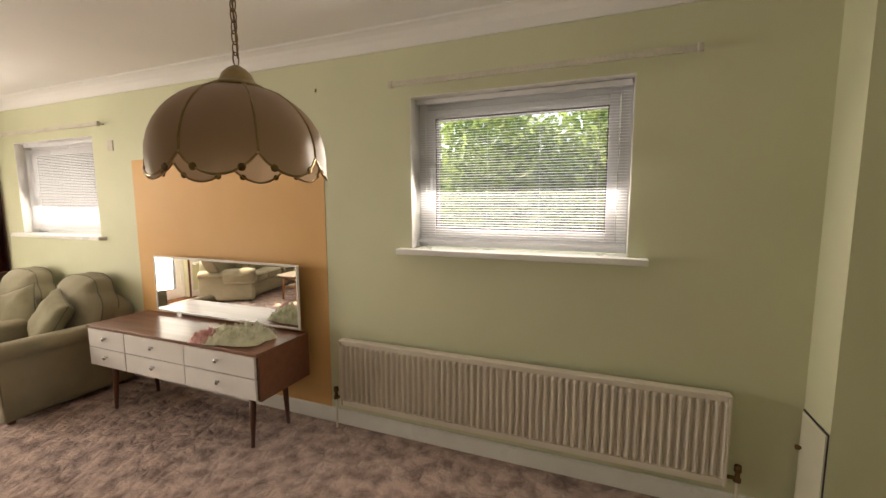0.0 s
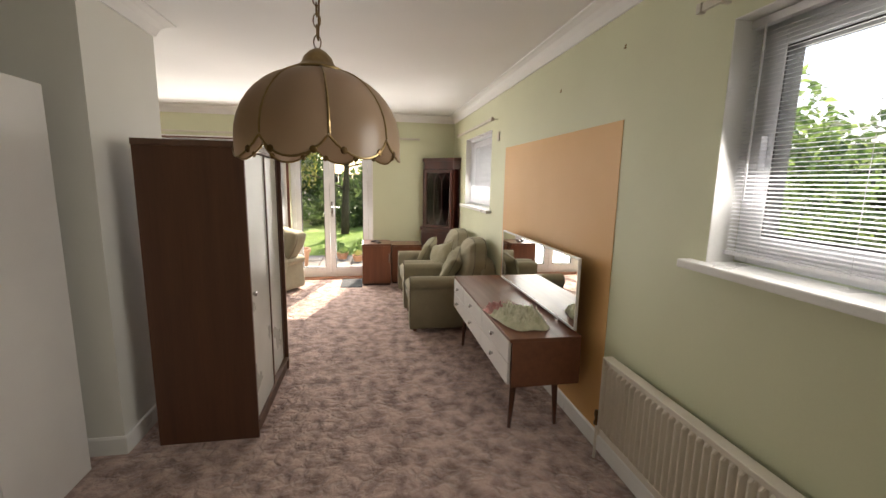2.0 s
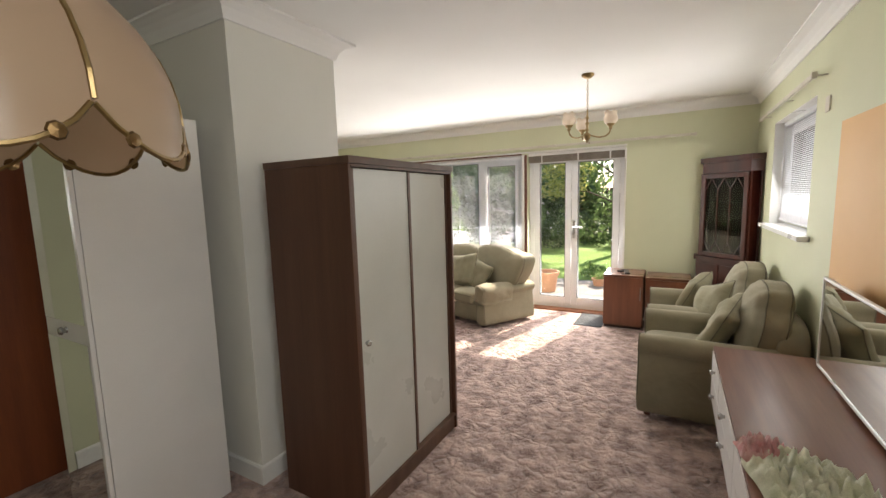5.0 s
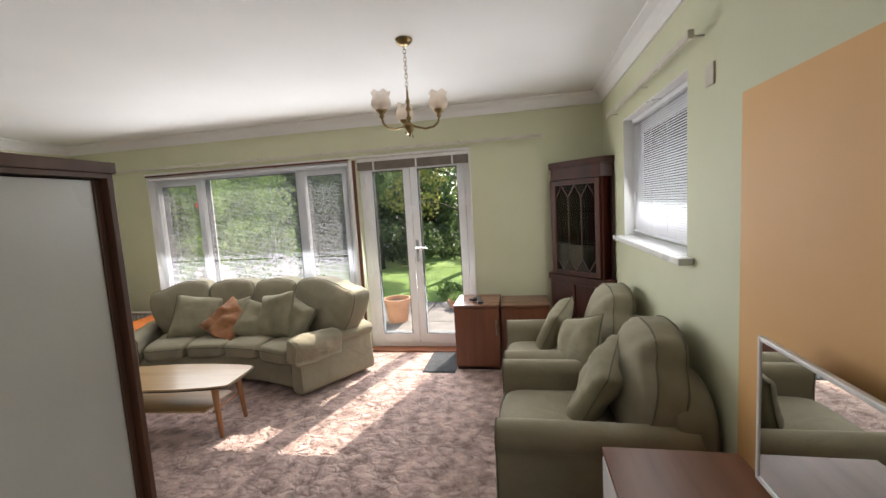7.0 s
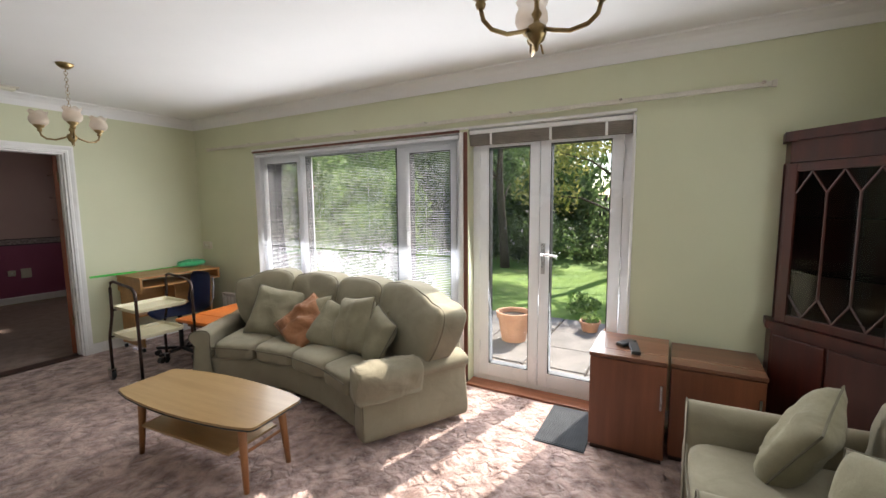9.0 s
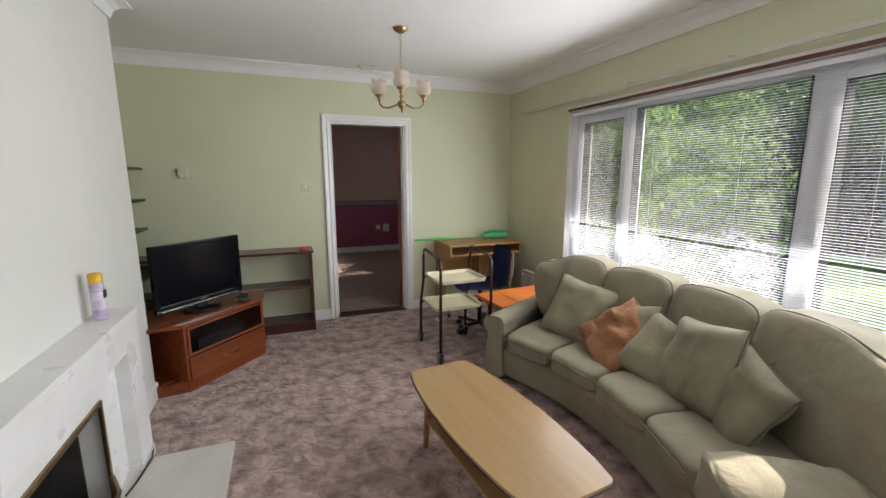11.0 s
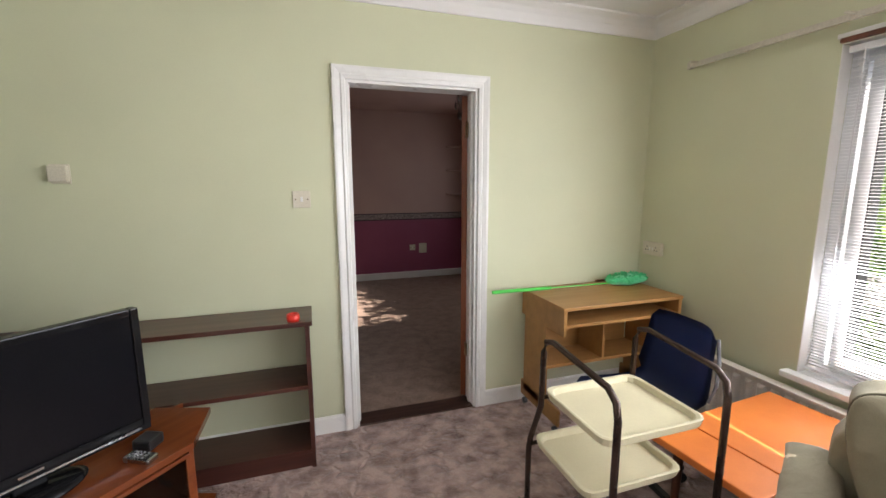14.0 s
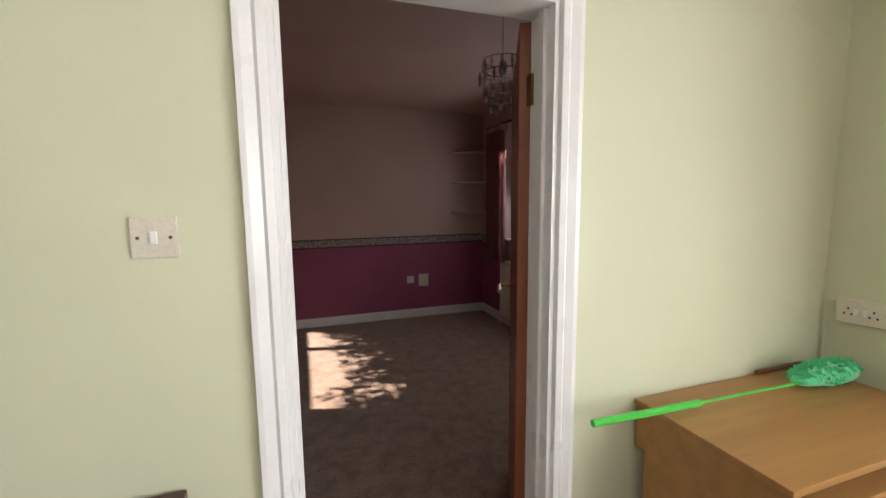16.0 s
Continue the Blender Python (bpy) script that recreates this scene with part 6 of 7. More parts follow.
part("rim", tube(bmesh.new(), [rows_co for rows_co in [(0.205, 0.19, 0.49), (0.214, 0.215, 0.56), (0.20, 0.235, 0.66), (0.175, 0.245, 0.76)]], 0.008, 6), m_keys, shell)
part("column", bar_line([(0, 0, 0.10), (0, 0, 0.42)], 0.02, 12), m_black, ch)
for i in range(5):
    a = 2 * math.pi * i / 5
    leg = part("leg", boxes((0.0, 0.24, -0.015, 0.015, 0.075, 0.10), m=pose(0, 0, 0, 0, 0, math.degrees(a))), m_black, ch, bevel=0.004)
    part("castor", lathe(bmesh.new(), [(0.0, -0.02), (0.026, -0.018), (0.026, 0.018), (0.0, 0.02)], 14, pose(0.23 * math.cos(a), 0.23 * math.sin(a), 0.038, 90, 0, math.degrees(a))), m_black, leg)
    part("stem", bar_line([(0.23 * math.cos(a), 0.23 * math.sin(a), 0.04), (0.23 * math.cos(a), 0.23 * math.sin(a), 0.08)], 0.006), m_metal, leg)

# tea trolley
m_bronze = surface("brown_lacquered_tube", (0.085, 0.055, 0.045), (0.055, 0.036, 0.03), 0.25, 9, 120, 0.02, 0.7)
m_tray = surface("cream_plastic_tray", (0.70, 0.64, 0.44), (0.62, 0.56, 0.38), 0.42, 4, 120, 0.03, spread=0.02)
tt = thing("tea_trolley", pose(-4.76, -2.69, 0) @ Matrix.Diagonal((1.04, 1.08, 1, 1)), "brown tubular tea trolley with two cream trays on castors", "trolley")
for x in (-0.205, 0.205):
    part("side_frame", bar_line([(x, 0.225, 0.07), (x, 0.225, 0.75), (x, 0.215, 0.80), (x, 0.18, 0.83), (x, -0.09, 0.86), (x, -0.13, 0.845), (x, -0.145, 0.80), (x, -0.15, 0.58), (x, -0.215, 0.40), (x, -0.225, 0.34), (x, -0.225, 0.07)], 0.011, 10), m_bronze, tt, smooth=True)
    for y in (0.225, -0.225):
        cs = part("castor", boxes((x - 0.021, x - 0.014, y - 0.036, y + 0.014, 0.03, 0.098), (x + 0.014, x + 0.021, y - 0.036, y + 0.014, 0.03, 0.098), (x - 0.021, x + 0.021, y - 0.018, y + 0.018, 0.094, 0.104)), m_metal, tt, "chrome castor fork")
        part("wheel", lathe(bmesh.new(), [(0.0, -0.012), (0.039, -0.011), (0.044, -0.006), (0.044, 0.006), (0.039, 0.011), (0.0, 0.012)], 18, pose(x, y - 0.014, 0.044, 0, 90)), m_black, cs, smooth=True)


def tray(y0, y1, z):
    bm = bmesh.new()
    levels = [(0.0, 0.0, 0.0), (0.006, 0.006, 0.028), (0.0, 0.0, 0.03), (-0.008, -0.008, 0.026), (-0.014, -0.014, 0.006), (-0.05, -0.05, 0.004)]
    rings = []
    for dx, dy, dz in levels:
        hx, y0_, y1_ = 0.195 + dx, y0 - dy, y1 + dy
        ring = []
        for cx, cy, a0 in ((hx - 0.04, y1_ - 0.04, 0), (-hx + 0.04, y1_ - 0.04, 90), (-hx + 0.04, y0_ + 0.04, 180), (hx - 0.04, y0_ + 0.04, 270)):
            for k in range(4):
                a = radians(a0 + 30 * k)
                ring.append(bm.verts.new((cx + 0.04 * math.cos(a), cy + 0.04 * math.sin(a), z + dz)))
        rings.append(ring)
    for a, b in zip(rings, rings[1:]):
        for i in range(16):
            bm.faces.new((a[i], a[(i + 1) % 16], b[(i + 1) % 16], b[i]))
    bm.faces.new(rings[-1])
    bm.faces.new(rings[0])
    return bm


part("tray", tray(-0.145, 0.175, 0.622), m_tray, tt, smooth=False)
part("tray", tray(-0.205, 0.11, 0.387), m_tray, tt, smooth=False)
for z, y in ((0.612, -0.15), (0.378, -0.21)):
    part("cross_bar", bar_line([(-0.205, y, z), (0.205, y, z)], 0.008, 8), m_bronze, tt)
part("maker_tag", boxes((0.19, 0.205, 0.12, 0.18, 0.335, 0.35)), m_label, tt)

# nest table with an orange top
m_tangerine = surface("orange_leatherette_top", (0.70, 0.20, 0.035), (0.60, 0.16, 0.03), 0.45, 6, 220, 0.1, spread=0.03, depth=0.002)
ot = thing("side_table", pose(-5.40, -2.59, 0, 0, 0, 5), "small dark-legged side table with a bright orange top", "table")
for x0, x1 in ((-0.40, 0.197), (0.203, 0.40)):
    part("tabletop", boxes((x0, x1, -0.21, 0.21, 0.415, 0.445)), m_tangerine, ot, "orange table flap", bevel=0.006)
part("apron", boxes((-0.31, 0.31, -0.18, 0.18, 0.355, 0.415)), m_cab, ot, bevel=0.003)
for x in (-0.28, 0.28):
    for y in (-0.15, 0.15):
        part("leg", legs(bmesh.new(), x, y, 0.356, 0.02, 0.013), m_teak_leg, ot, smooth=True)

radiator(pose(W + 0.065, -3.40, 0, 0, 0, 90), 2.3, 0.10, 0.46, 36, "long low cream ribbed radiator below the garden window")

# ---- back room ----
m_border = surface("patterned_wallpaper_border", (0.45, 0.38, 0.34), (0.10, 0.07, 0.08), 0.7, 42, 120, 0, spread=0.08)
m_border_edge = surface("dark_border_edge", (0.05, 0.035, 0.04), (0.07, 0.05, 0.055), 0.7, 9, 90, 0)
structure("trim_border", boxes((R2W + 0.005, R2E, R2S + 0.004, R2S + 0.007, 0.90, 0.975), (R2W + 0.004, R2W + 0.007, R2S + 0.007, -7.05, 0.90, 0.975)), m_border, "patterned wallpaper border")
structure("trim_border_edge", boxes((R2W + 0.008, R2E, R2S + 0.004, R2S + 0.008, 0.885, 0.90), (R2W + 0.008, R2E, R2S + 0.004, R2S + 0.008, 0.975, 0.987)), m_border_edge, "dark edge of the wallpaper border")
plate("wall_socket", pose(-5.36, R2S + 0.008, 0.45), 0.12, 0.146, "white blank plate on the plum wall", lambda t: None)
plate("wall_socket", pose(-5.20, R2S + 0.008, 0.465), 0.086, 0.086, "white single wall socket on the plum wall", rocker)
for z in (1.25, 1.60, 1.95):
    sh = thing("corner_shelf", pose(R2W, R2S + 0.01, z), "small pale painted corner shelf", "shelf", "corner shelves")
    bm = bmesh.new()
    pts = [(0, 0), (0.42, 0), (0.40, 0.06), (0.22, 0.2), (0.05, 0.3), (0, 0.3)]
    a, b = [bm.verts.new((x, y, 0)) for x, y in pts], [bm.verts.new((x, y, 0.02)) for x, y in pts]
    bm.faces.new(a)
    bm.faces.new(b)
    for i in range(6):
        bm.faces.new((a[i], a[(i + 1) % 6], b[(i + 1) % 6], b[i]))
    part("board", bm, m_pink, sh, bevel=0.003)
w4 = tagged(thing("window_4", Matrix(), "white plastic framed window behind pink curtains", "window"), kind="structure")
part("window_frame", frame_ring(-6.996, -4.954, 0.955, 2.246, 0.07, R2W - 0.2, R2W - 0.12, "y"), m_upvc, w4, bevel=0.004)
part("mullion", boxes((R2W - 0.2, R2W - 0.12, -6.29, -6.21, 1.025, 2.176)), m_upvc, w4, bevel=0.004)
pane("pane", w4, R2W - 0.165, R2W - 0.16, -6.926, -6.29, 1.025, 2.176)
pane("pane", w4, R2W - 0.165, R2W - 0.16, -6.21, -5.024, 1.025, 2.176)
part("window_sill", boxes((R2W - 0.12, R2W + 0.03, -6.996, -4.954, 0.951, 0.975)), m_white, w4, bevel=0.005)
m_curtain = surface("dusky_pink_curtain", (0.42, 0.19, 0.18), (0.34, 0.14, 0.14), 0.85, 9, 300, 0.15, spread=0.04, sheen=0.2)


def curtain(y0, y1, z0, z1, x, label):
    t = thing("curtain", pose(x, (y0 + y1) / 2, z0), label, "curtain", "pair of curtains")
    bm, rows, n = bmesh.new(), [], 60
    for z in (0.0, 0.3, 0.7, 1.0):
        rows.append([bm.verts.new((0.035 * math.sin(i * 0.95) * (1 - 0.3 * z) + 0.01 * math.sin(i * 0.37 + z), (i / n - 0.5) * (y1 - y0) * (1 - 0.06 * math.sin(math.pi * z)), z * (z1 - z0))) for i in range(n + 1)])
    for a, b in zip(rows, rows[1:]):
        for i in range(n):
            bm.faces.new((a[i], a[i + 1], b[i + 1], b[i]))
    bmesh.ops.solidify(bm, geom=bm.faces[:], thickness=0.003)
    part("cloth", bm, m_curtain, t, smooth=True)
    part("heading", boxes((-0.04, 0.04, -(y1 - y0) / 2, (y1 - y0) / 2, z1 - z0 - 0.05, z1 - z0)), m_curtain, t)
    return t


curtain(-7.25, -6.85, 0.72, 2.19, R2W + 0.09, "dusky pink gathered curtain drawn aside")
curtain(-5.05, -4.65, 0.72, 2.19, R2W + 0.09, "dusky pink gathered curtain drawn aside")
rl = thing("curtain_rail", pose(R2W + 0.09, -5.95, 2.205), "dark curtain rail over the back room window", "curtain rail")
part("track", bar_line([(0, -1.35, 0), (0, 1.35, 0)], 0.014, 8), m_dark_wood, rl)
for y in (-1.25, 0, 1.25):
    part("bracket", boxes((-0.09, 0, y - 0.01, y + 0.01, -0.01, 0.01)), m_dark_wood, rl)
radiator(pose(R2W + 0.06, -6.95, 0, 0, 0, 90), 1.5, 0.14, 0.74, 24, "white panel radiator under the back room window")
m_crystal = glass("crystal_drops", (0.85, 0.83, 0.85), 0.05)
cr = thing("crystal_chandelier", pose(-5.095, -5.0, TOP + 0.24), "small tiered crystal chandelier on a thin cord", "chandelier")
part("cord", bar_line([(0, 0, -0.24), (0, 0, -0.52)], 0.003), m_metal, cr)
part("frame", tube(bmesh.new(), [(0.10 * math.cos(k), 0.10 * math.sin(k), -0.56) for k in [6.283 * i / 16 for i in range(16)]], 0.004, 5, True), m_metal, cr)
part("hub", lathe(bmesh.new(), [(0.0, -0.50), (0.02, -0.51), (0.025, -0.56), (0.0, -0.60)], 12), m_metal, cr)
random.seed(9)
for tier, (r, z, n) in enumerate(((0.11, -0.53, 12), (0.13, -0.60, 14), (0.105, -0.68, 12), (0.065, -0.75, 8))):
    for i in range(n):
        a = 6.283 * i / n + tier * 0.3
        part("drop", lathe(bmesh.new(), [(0.0, 0.03), (0.006, 0.024), (0.011, 0.0), (0.007, -0.025), (0.0, -0.034)], 6, pose(r * math.cos(a), r * math.sin(a), z)), m_crystal if i % 3 else m_metal, cr)
    part("hoop", tube(bmesh.new(), [(r * math.cos(k), r * math.sin(k), z + 0.03) for k in [6.283 * i / 20 for i in range(20)]], 0.0025, 5, True), m_metal, cr)

# ---- garden ----
m_leaf_dark = leafy("dark_hedge_leaves", (0.045, 0.08, 0.030), (0.15, 0.22, 0.075), 0.55)
m_leaf_light = leafy("sunlit_tree_leaves", (0.09, 0.17, 0.045), (0.28, 0.39, 0.12), 0.6)
m_leaf_yellow = leafy("yellowing_tree_leaves", (0.16, 0.20, 0.04), (0.48, 0.43, 0.14), 0.55)
m_petal = leafy("white_flower_petals", (0.40, 0.38, 0.37), (0.58, 0.56, 0.54), 0.3)
m_bark = surface("grey_brown_bark", (0.09, 0.065, 0.045), (0.045, 0.033, 0.025), 0.9, 9, 60, 0.6, stretch=(1, 1, 0.25), spread=0.1, depth=0.02)
rng = np.random.default_rng(3)


def leaves(name, centres, radii, count, size, material):
    """Many small folded leaves scattered through uneven clumps; denser towards their skins."""
    centres, radii = np.array(centres, float), np.array(radii, float)
    weight = radii.prod(1) ** (2 / 3)
    pick = rng.choice(len(centres), count, p=weight / weight.sum())
    d = rng.normal(size=(count, 3))
    d /= np.linalg.norm(d, axis=1)[:, None]
    r = rng.uniform(0.35, 1.08, count) ** 0.55
    pos = centres[pick] + d * radii[pick] * r[:, None]
    n = d + rng.normal(size=(count, 3)) * 0.7
    n /= np.linalg.norm(n, axis=1)[:, None]
    a = np.cross(n, rng.normal(size=(count, 3)))
    a /= np.linalg.norm(a, axis=1)[:, None] + 1e-9
    b = np.cross(n, a)
    s = size * rng.uniform(0.55, 1.35, count)[:, None]
    verts = np.stack([pos - a * s, pos - b * s * 0.45 + n * s * 0.12, pos + a * s, pos + b * s * 0.45 + n * s * 0.12], 1).reshape(-1, 3)
    me = bpy.data.meshes.new(name)
    faces = np.arange(count * 4).reshape(-1, 4)
    me.from_pydata(verts.tolist(), [], faces.tolist())
    me.materials.append(material)
    return me


def clumps(x0, x1, y0, y1, z0, z1, n, r0, r1):
    c = np.column_stack([rng.uniform(x0, x1, n), rng.uniform(y0, y1, n), rng.uniform(z0, z1, n)])
    return c, rng.uniform(r0, r1, (n, 3))


def bush(name, x0, x1, y0, y1, top, n, r0, r1, count, size, material, label, kind="stuff"):
    c, r = clumps(x0, x1, y0, y1, -0.05, top, n, r0, r1)
    ob = new(name, leaves(name, c, r, count, size, material))
    return tagged(ob, label, "hedge", kind=kind)


def tree(x, y, height, spread, count, material, label, seed, lean=0.0, low=0.45):
    t = thing("tree", pose(x, y, -0.16), label, "tree")
    rs = random.Random(seed)
    trunk = [(lean * k * 0.25 + rs.uniform(-0.05, 0.05), rs.uniform(-0.05, 0.05), height * 0.7 * k / 5) for k in range(6)]
    bm = tube(bmesh.new(), trunk, [0.13, 0.115, 0.1, 0.085, 0.065, 0.04], 10)
    cs, rs_ = [], []
    for k in range(13):
        f = low + (0.95 - low) * rs.random()
        i = min(4, int(f / 0.7 * 5)) if f < 0.7 else 4
        base = Vector(trunk[i])
        a, d = rs.uniform(0, 6.283), spread * rs.uniform(0.35, 1.0)
        tip = Vector((base.x + d * math.cos(a), base.y + d * math.sin(a), height * f + rs.uniform(0.0, 0.4)))
        mid = base.lerp(tip, 0.5) + Vector((0, 0, 0.15))
        tube(bm, [base, mid, tip], [0.035, 0.022, 0.008], 6)
        for q in (mid.lerp(tip, 0.4), tip, tip + Vector((rs.uniform(-0.4, 0.4), rs.uniform(-0.4, 0.4), rs.uniform(-0.3, 0.3)))):
            cs.append(q)
            rs_.append([rs.uniform(0.25, 0.55) * spread * 0.5 for _ in range(3)])
    part("trunk", bm, m_bark, t, "grey-brown bark", smooth=True)
    part("crown", leaves("crown", cs, rs_, count, 0.055, material), material, t, "uneven leafy crown")
    return t


bush("hedge", -18.0, -15.4, -14, -1.6, 2.8, 110, 0.8, 1.4, 60000, 0.15, m_leaf_dark, "tall dark overgrown garden hedge")
bush("low_hedge", -18.0, -15.8, -1.4, 12, 1.5, 70, 0.7, 1.2, 22000, 0.13, m_leaf_dark, "lower dark hedge at the end of the lawn")
bush("shrub_border", -15.4, -14.2, -10, 8, 0.6, 60, 0.3, 0.7, 14000, 0.075, m_leaf_dark, "dark shrubs at the foot of the hedge")
bush("tall_shrub", -13.5, -10.8, -9.5, -4.8, 2.2, 40, 0.5, 0.9, 16000, 0.075, m_leaf_light, "light green shrubs beyond the lawn")
bush("side_hedge", -16, -6.5, 7.0, 9.0, 2.4, 70, 0.6, 1.1, 20000, 0.09, m_leaf_dark, "dark hedge at the side of the garden")
bush("window_hedge", -2.0, 3.4, 5.2, 6.8, 2.75, 70, 0.45, 0.85, 42000, 0.065, m_leaf_light, "bright green hedge close outside the window")
bush("window_shrub", -3.6, 3.0, 3.5, 4.5, 1.15, 60, 0.3, 0.5, 24000, 0.05, m_leaf_dark, "dark shrubs below the window hedge")
bush("corner_hedge", -9.5, -3.4, 5.0, 6.4, 2.0, 46, 0.5, 0.9, 18000, 0.075, m_leaf_light, "bright hedge outside the small window")
bush("back_hedge", -12, -9.5, -10.5, -6.0, 1.8, 30, 0.5, 0.9, 10000, 0.08, m_leaf_dark, "hedge outside the back room window")
tree(-12.5, 0.15, 4.8, 2.0, 8000, m_leaf_yellow, "old fruit tree with yellowing leaves on the lawn", 4, -0.3, 0.36)
tree(-12.8, -2.6, 5.2, 2.2, 9000, m_leaf_dark, "dark leafy tree by the hedge", 8, 0.2, 0.3)
tree(-11.0, -6.6, 4.4, 1.8, 7000, m_leaf_light, "light green garden tree", 12, 0.1, 0.4)
tree(0.9, 7.2, 4.8, 2.0, 9000, m_leaf_light, "leafy tree beyond the window", 15, 0.1, 0.4)
bush("far_trees", -26, -21, -34, -4, 6.0, 150, 1.4, 2.6, 60000, 0.34, m_leaf_dark, "dark distant trees beyond the fence")
bush("north_trees", -24, 12, 13, 17, 1.2, 100, 1.4, 2.4, 34000, 0.32, m_leaf_dark, "distant trees beyond the north garden")
# tree added for its leaf shadows on the back room floor
tree(-9.0, -6.7, 4.6, 1.3, 12000, m_leaf_light, "leafy tree added to shade the back room window", 21, 0.1, 0.35)
# shrub added to cut the lower part off the back room's sun patch
bush("sun_block_shrub", -7.9, -7.2, -7.4, -4.3, 2.66, 140, 0.28, 0.45, 44000, 0.06, m_leaf_dark, "dense shrub added to block sun low in the back room window")
fence = thing("garden_fence", pose(-18.6, -2, -0.16), "weathered dark timber boundary fence", "fence")
m_fence = wood("weathered_fence_board", (0.075, 0.06, 0.05), (0.045, 0.036, 0.03), 0.85, "Z", 12)
me_board = finish(boxes((-0.012, 0.012, -0.088, 0.088, 0, 1.9)), "board", m_fence)
for i in range(130):
    part("board", me_board, m_fence, fence).matrix_local = pose(random.uniform(-0.006, 0.006), -13 + i * 0.2, random.uniform(-0.02, 0.02))
hyd = thing("hydrangea", pose(-7.5, -2.68, -0.16), "large white flowering hydrangea bush below the window", "shrub")
hc, hr = clumps(-0.5, 0.5, -0.75, 0.75, 0.15, 0.75, 34, 0.12, 0.26)
part("foliage", leaves("foliage", hc, hr + 0.05, 2600, 0.06, m_leaf_dark), m_leaf_dark, hyd)
for i in range(34):
    c = Vector((random.uniform(-0.6, 0.6), random.uniform(-0.85, 0.85), random.uniform(0.45, 1.0)))
    part("flower_head", leaves("flower_head", [c], [[0.13, 0.13, 0.11]], 150, 0.028, m_petal), m_petal, hyd, "white flower head")
roses = thing("rose_bush", pose(-13.4, -1.9, -0.16), "small shrub with white blooms beyond the lawn", "shrub")
hc, hr = clumps(-0.5, 0.5, -0.9, 0.9, 0.2, 1.1, 22, 0.2, 0.4)
part("foliage", leaves("foliage", hc, hr, 2600, 0.055, m_leaf_dark), m_leaf_dark, roses)
for i in range(12):
    c = Vector((random.uniform(0.1, 0.7), random.uniform(-1.0, 1.0), random.uniform(0.5, 1.45)))
    part("bloom", leaves("bloom", [c], [[0.035, 0.035, 0.035]], 24, 0.018, m_petal), m_petal, roses, "white bloom")
redf = thing("red_flower", pose(-7.2, -3.3, 1.72), "single red bloom on the climbing shrub", "flower")
part("bloom", leaves("bloom", [(0, 0, 0)], [[0.03, 0.03, 0.03]], 24, 0.02, m_red), m_red, redf)
bush("climbing_shrub", -8.9, -7.4, -4.9, -3.7, 2.1, 22, 0.3, 0.55, 8000, 0.055, m_leaf_light, "light green climbing shrub outside the window")

# unseen overhang, added to keep direct sun off the north blinds
structure("sun_shade_eave", boxes((-6.4, 2.2, 2.42, 2.86, 2.50, 2.62)), m_upvc, "unseen white eave added to shade the north windows")

# patio
m_slab = surface("grey_paving_slab", (0.24, 0.22, 0.20), (0.16, 0.148, 0.135), 0.85, 3, 80, 0.4, spread=0.06, depth=0.004)
m_pot = surface("pale_terracotta", (0.56, 0.30, 0.19), (0.46, 0.23, 0.14), 0.75, 9, 90, 0.2, spread=0.05)
m_soil = surface("dark_soil", (0.045, 0.03, 0.02), (0.025, 0.018, 0.012), 0.95, 20, 90, 0.8)
patio = tagged(thing("pavement", pose(0, 0, -0.12), "grey paving slab patio", "pavement"), kind="structure")
me_slab = finish(boxes((-0.292, 0.292, -0.292, 0.292, -0.06, 0.0)), "slab", m_slab, 0.006, segments=1)
for i in range(4):
    for j in range(17):
        part("slab", me_slab, m_slab, patio).matrix_local = pose(-6.52 - 0.6 * i, -5.2 + 0.6 * j, random.uniform(-0.006, 0.006), random.uniform(-0.4, 0.4), random.uniform(-0.4, 0.4), 0)
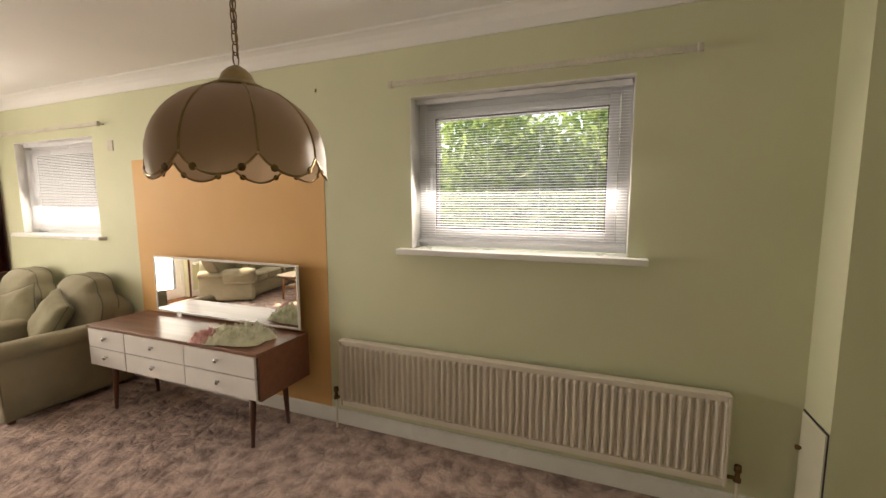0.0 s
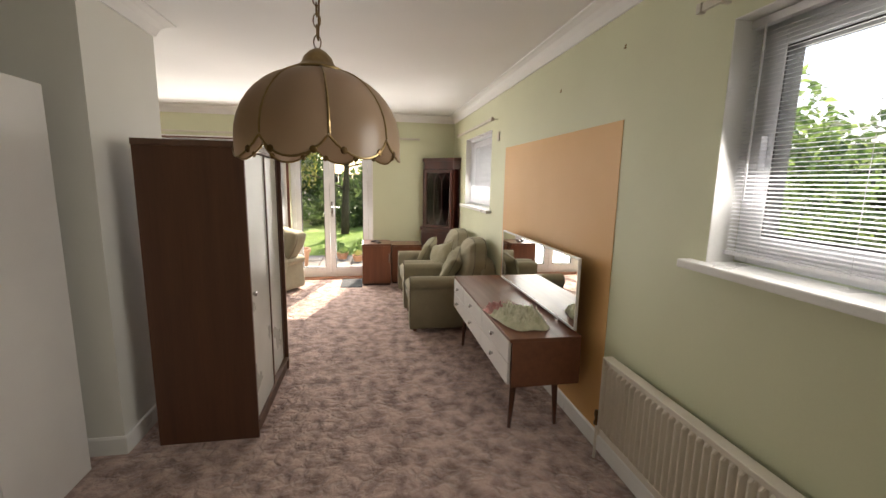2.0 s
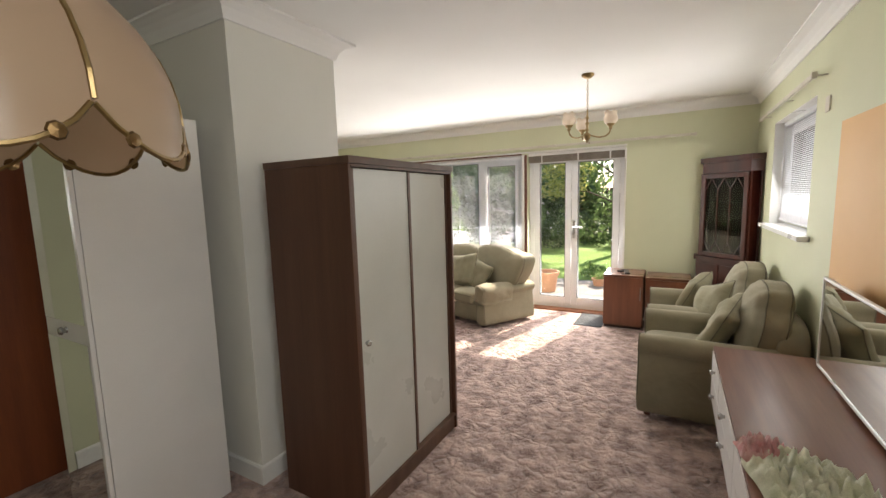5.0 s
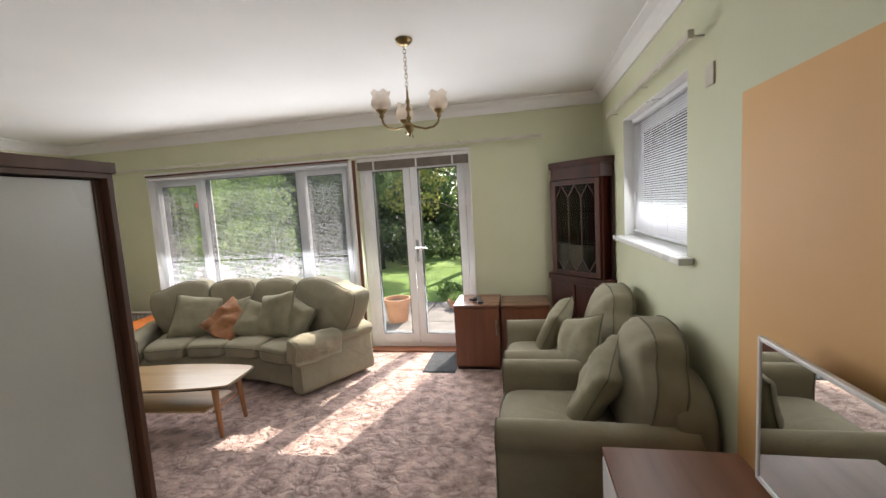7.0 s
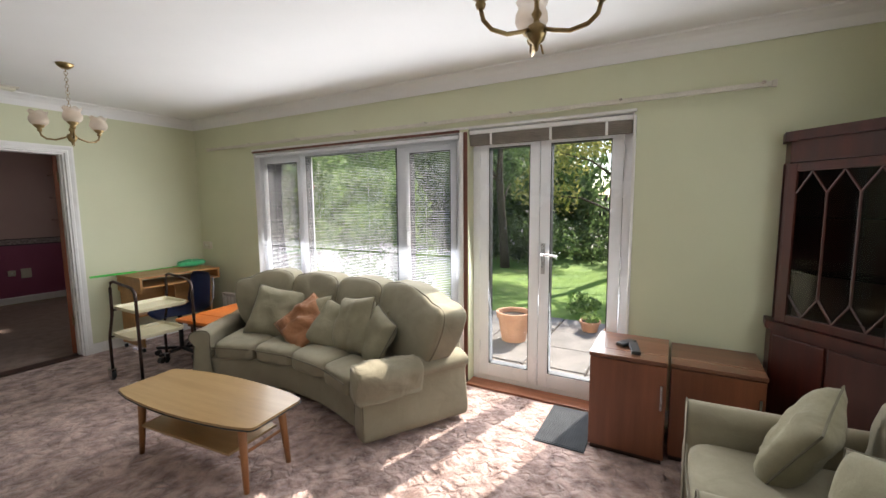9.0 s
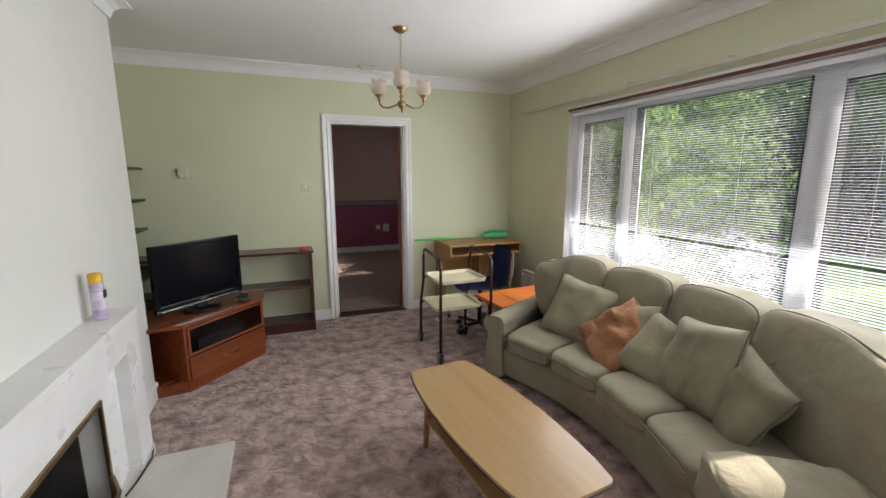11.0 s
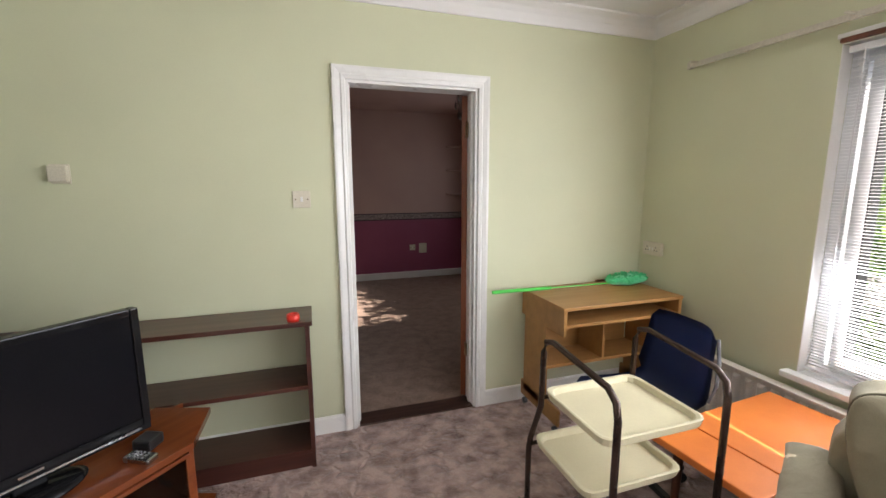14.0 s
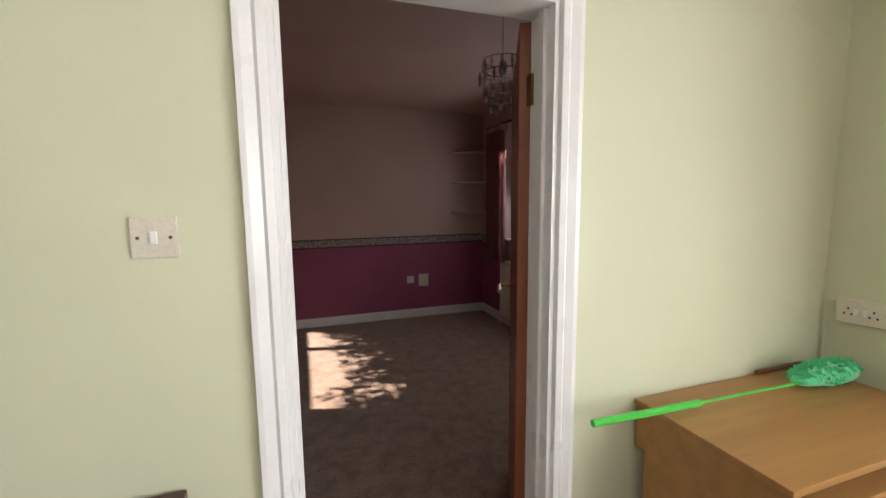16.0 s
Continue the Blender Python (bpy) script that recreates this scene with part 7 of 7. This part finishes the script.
part("mortar", boxes((-8.62, -6.2, -5.5, 4.7, -0.06, -0.012)), m_soil, patio)


def pot(x, y, r, h, label, plant=None):
    t = thing("flower_pot", pose(x, y, -0.12), label, "flower pot", "terracotta pots")
    part("pot", lathe(bmesh.new(), [(0.0, 0.0), (r * 0.72, 0.0), (r * 0.95, h * 0.82), (r * 1.05, h * 0.82), (r * 1.06, h), (r * 0.93, h), (r * 0.88, h * 0.8), (0.0, h * 0.78)], 24), m_pot, t, smooth=False)
    part("soil", lathe(bmesh.new(), [(0.0, h * 0.86), (r * 0.9, h * 0.85)], 18), m_soil, t)
    if plant:
        part("plant", leaves("plant", *plant), plant[-1], t)
    return t


pot(-7.45, -0.42, 0.19, 0.34, "bare terracotta flower pot on the patio")
pot(-8.2, 0.30, 0.12, 0.13, "terracotta pot with straggling green plants", ([(0, 0, 0.17), (0.05, 0.05, 0.19)], [[0.11, 0.11, 0.06], [0.08, 0.08, 0.07]], 110, 0.03, m_leaf_light))
pot(-7.9, 0.62, 0.11, 0.13, "small terracotta pot with trailing plants", ([(0, 0, 0.17)], [[0.1, 0.1, 0.06]], 90, 0.026, m_leaf_yellow))
bush("patio_plants", -9.3, -8.8, -0.1, 1.6, 0.06, 18, 0.08, 0.16, 1300, 0.035, m_leaf_light, "low green and yellow plants edging the patio")
# grass blades on the near lawn
n = 26000
gx, gy = rng.uniform(-13, -8.7, n), rng.uniform(-5, 3.5, n)
h = rng.uniform(0.03, 0.09, n)
lx, ly = rng.normal(0, 0.025, n), rng.normal(0, 0.025, n)
v = np.stack([np.column_stack([gx - 0.006, gy, np.full(n, -0.165)]), np.column_stack([gx + 0.006, gy + 0.004, np.full(n, -0.165)]), np.column_stack([gx + lx, gy + ly, -0.16 + h])], 1).reshape(-1, 3)
me = bpy.data.meshes.new("grass")
me.from_pydata(v.tolist(), [], np.arange(n * 3).reshape(-1, 3).tolist())
me.materials.append(leafy("grass_blades", (0.12, 0.24, 0.03), (0.30, 0.45, 0.07), 0.5))
tagged(new("grass", me), "mown green lawn grass", "grass", kind="stuff")
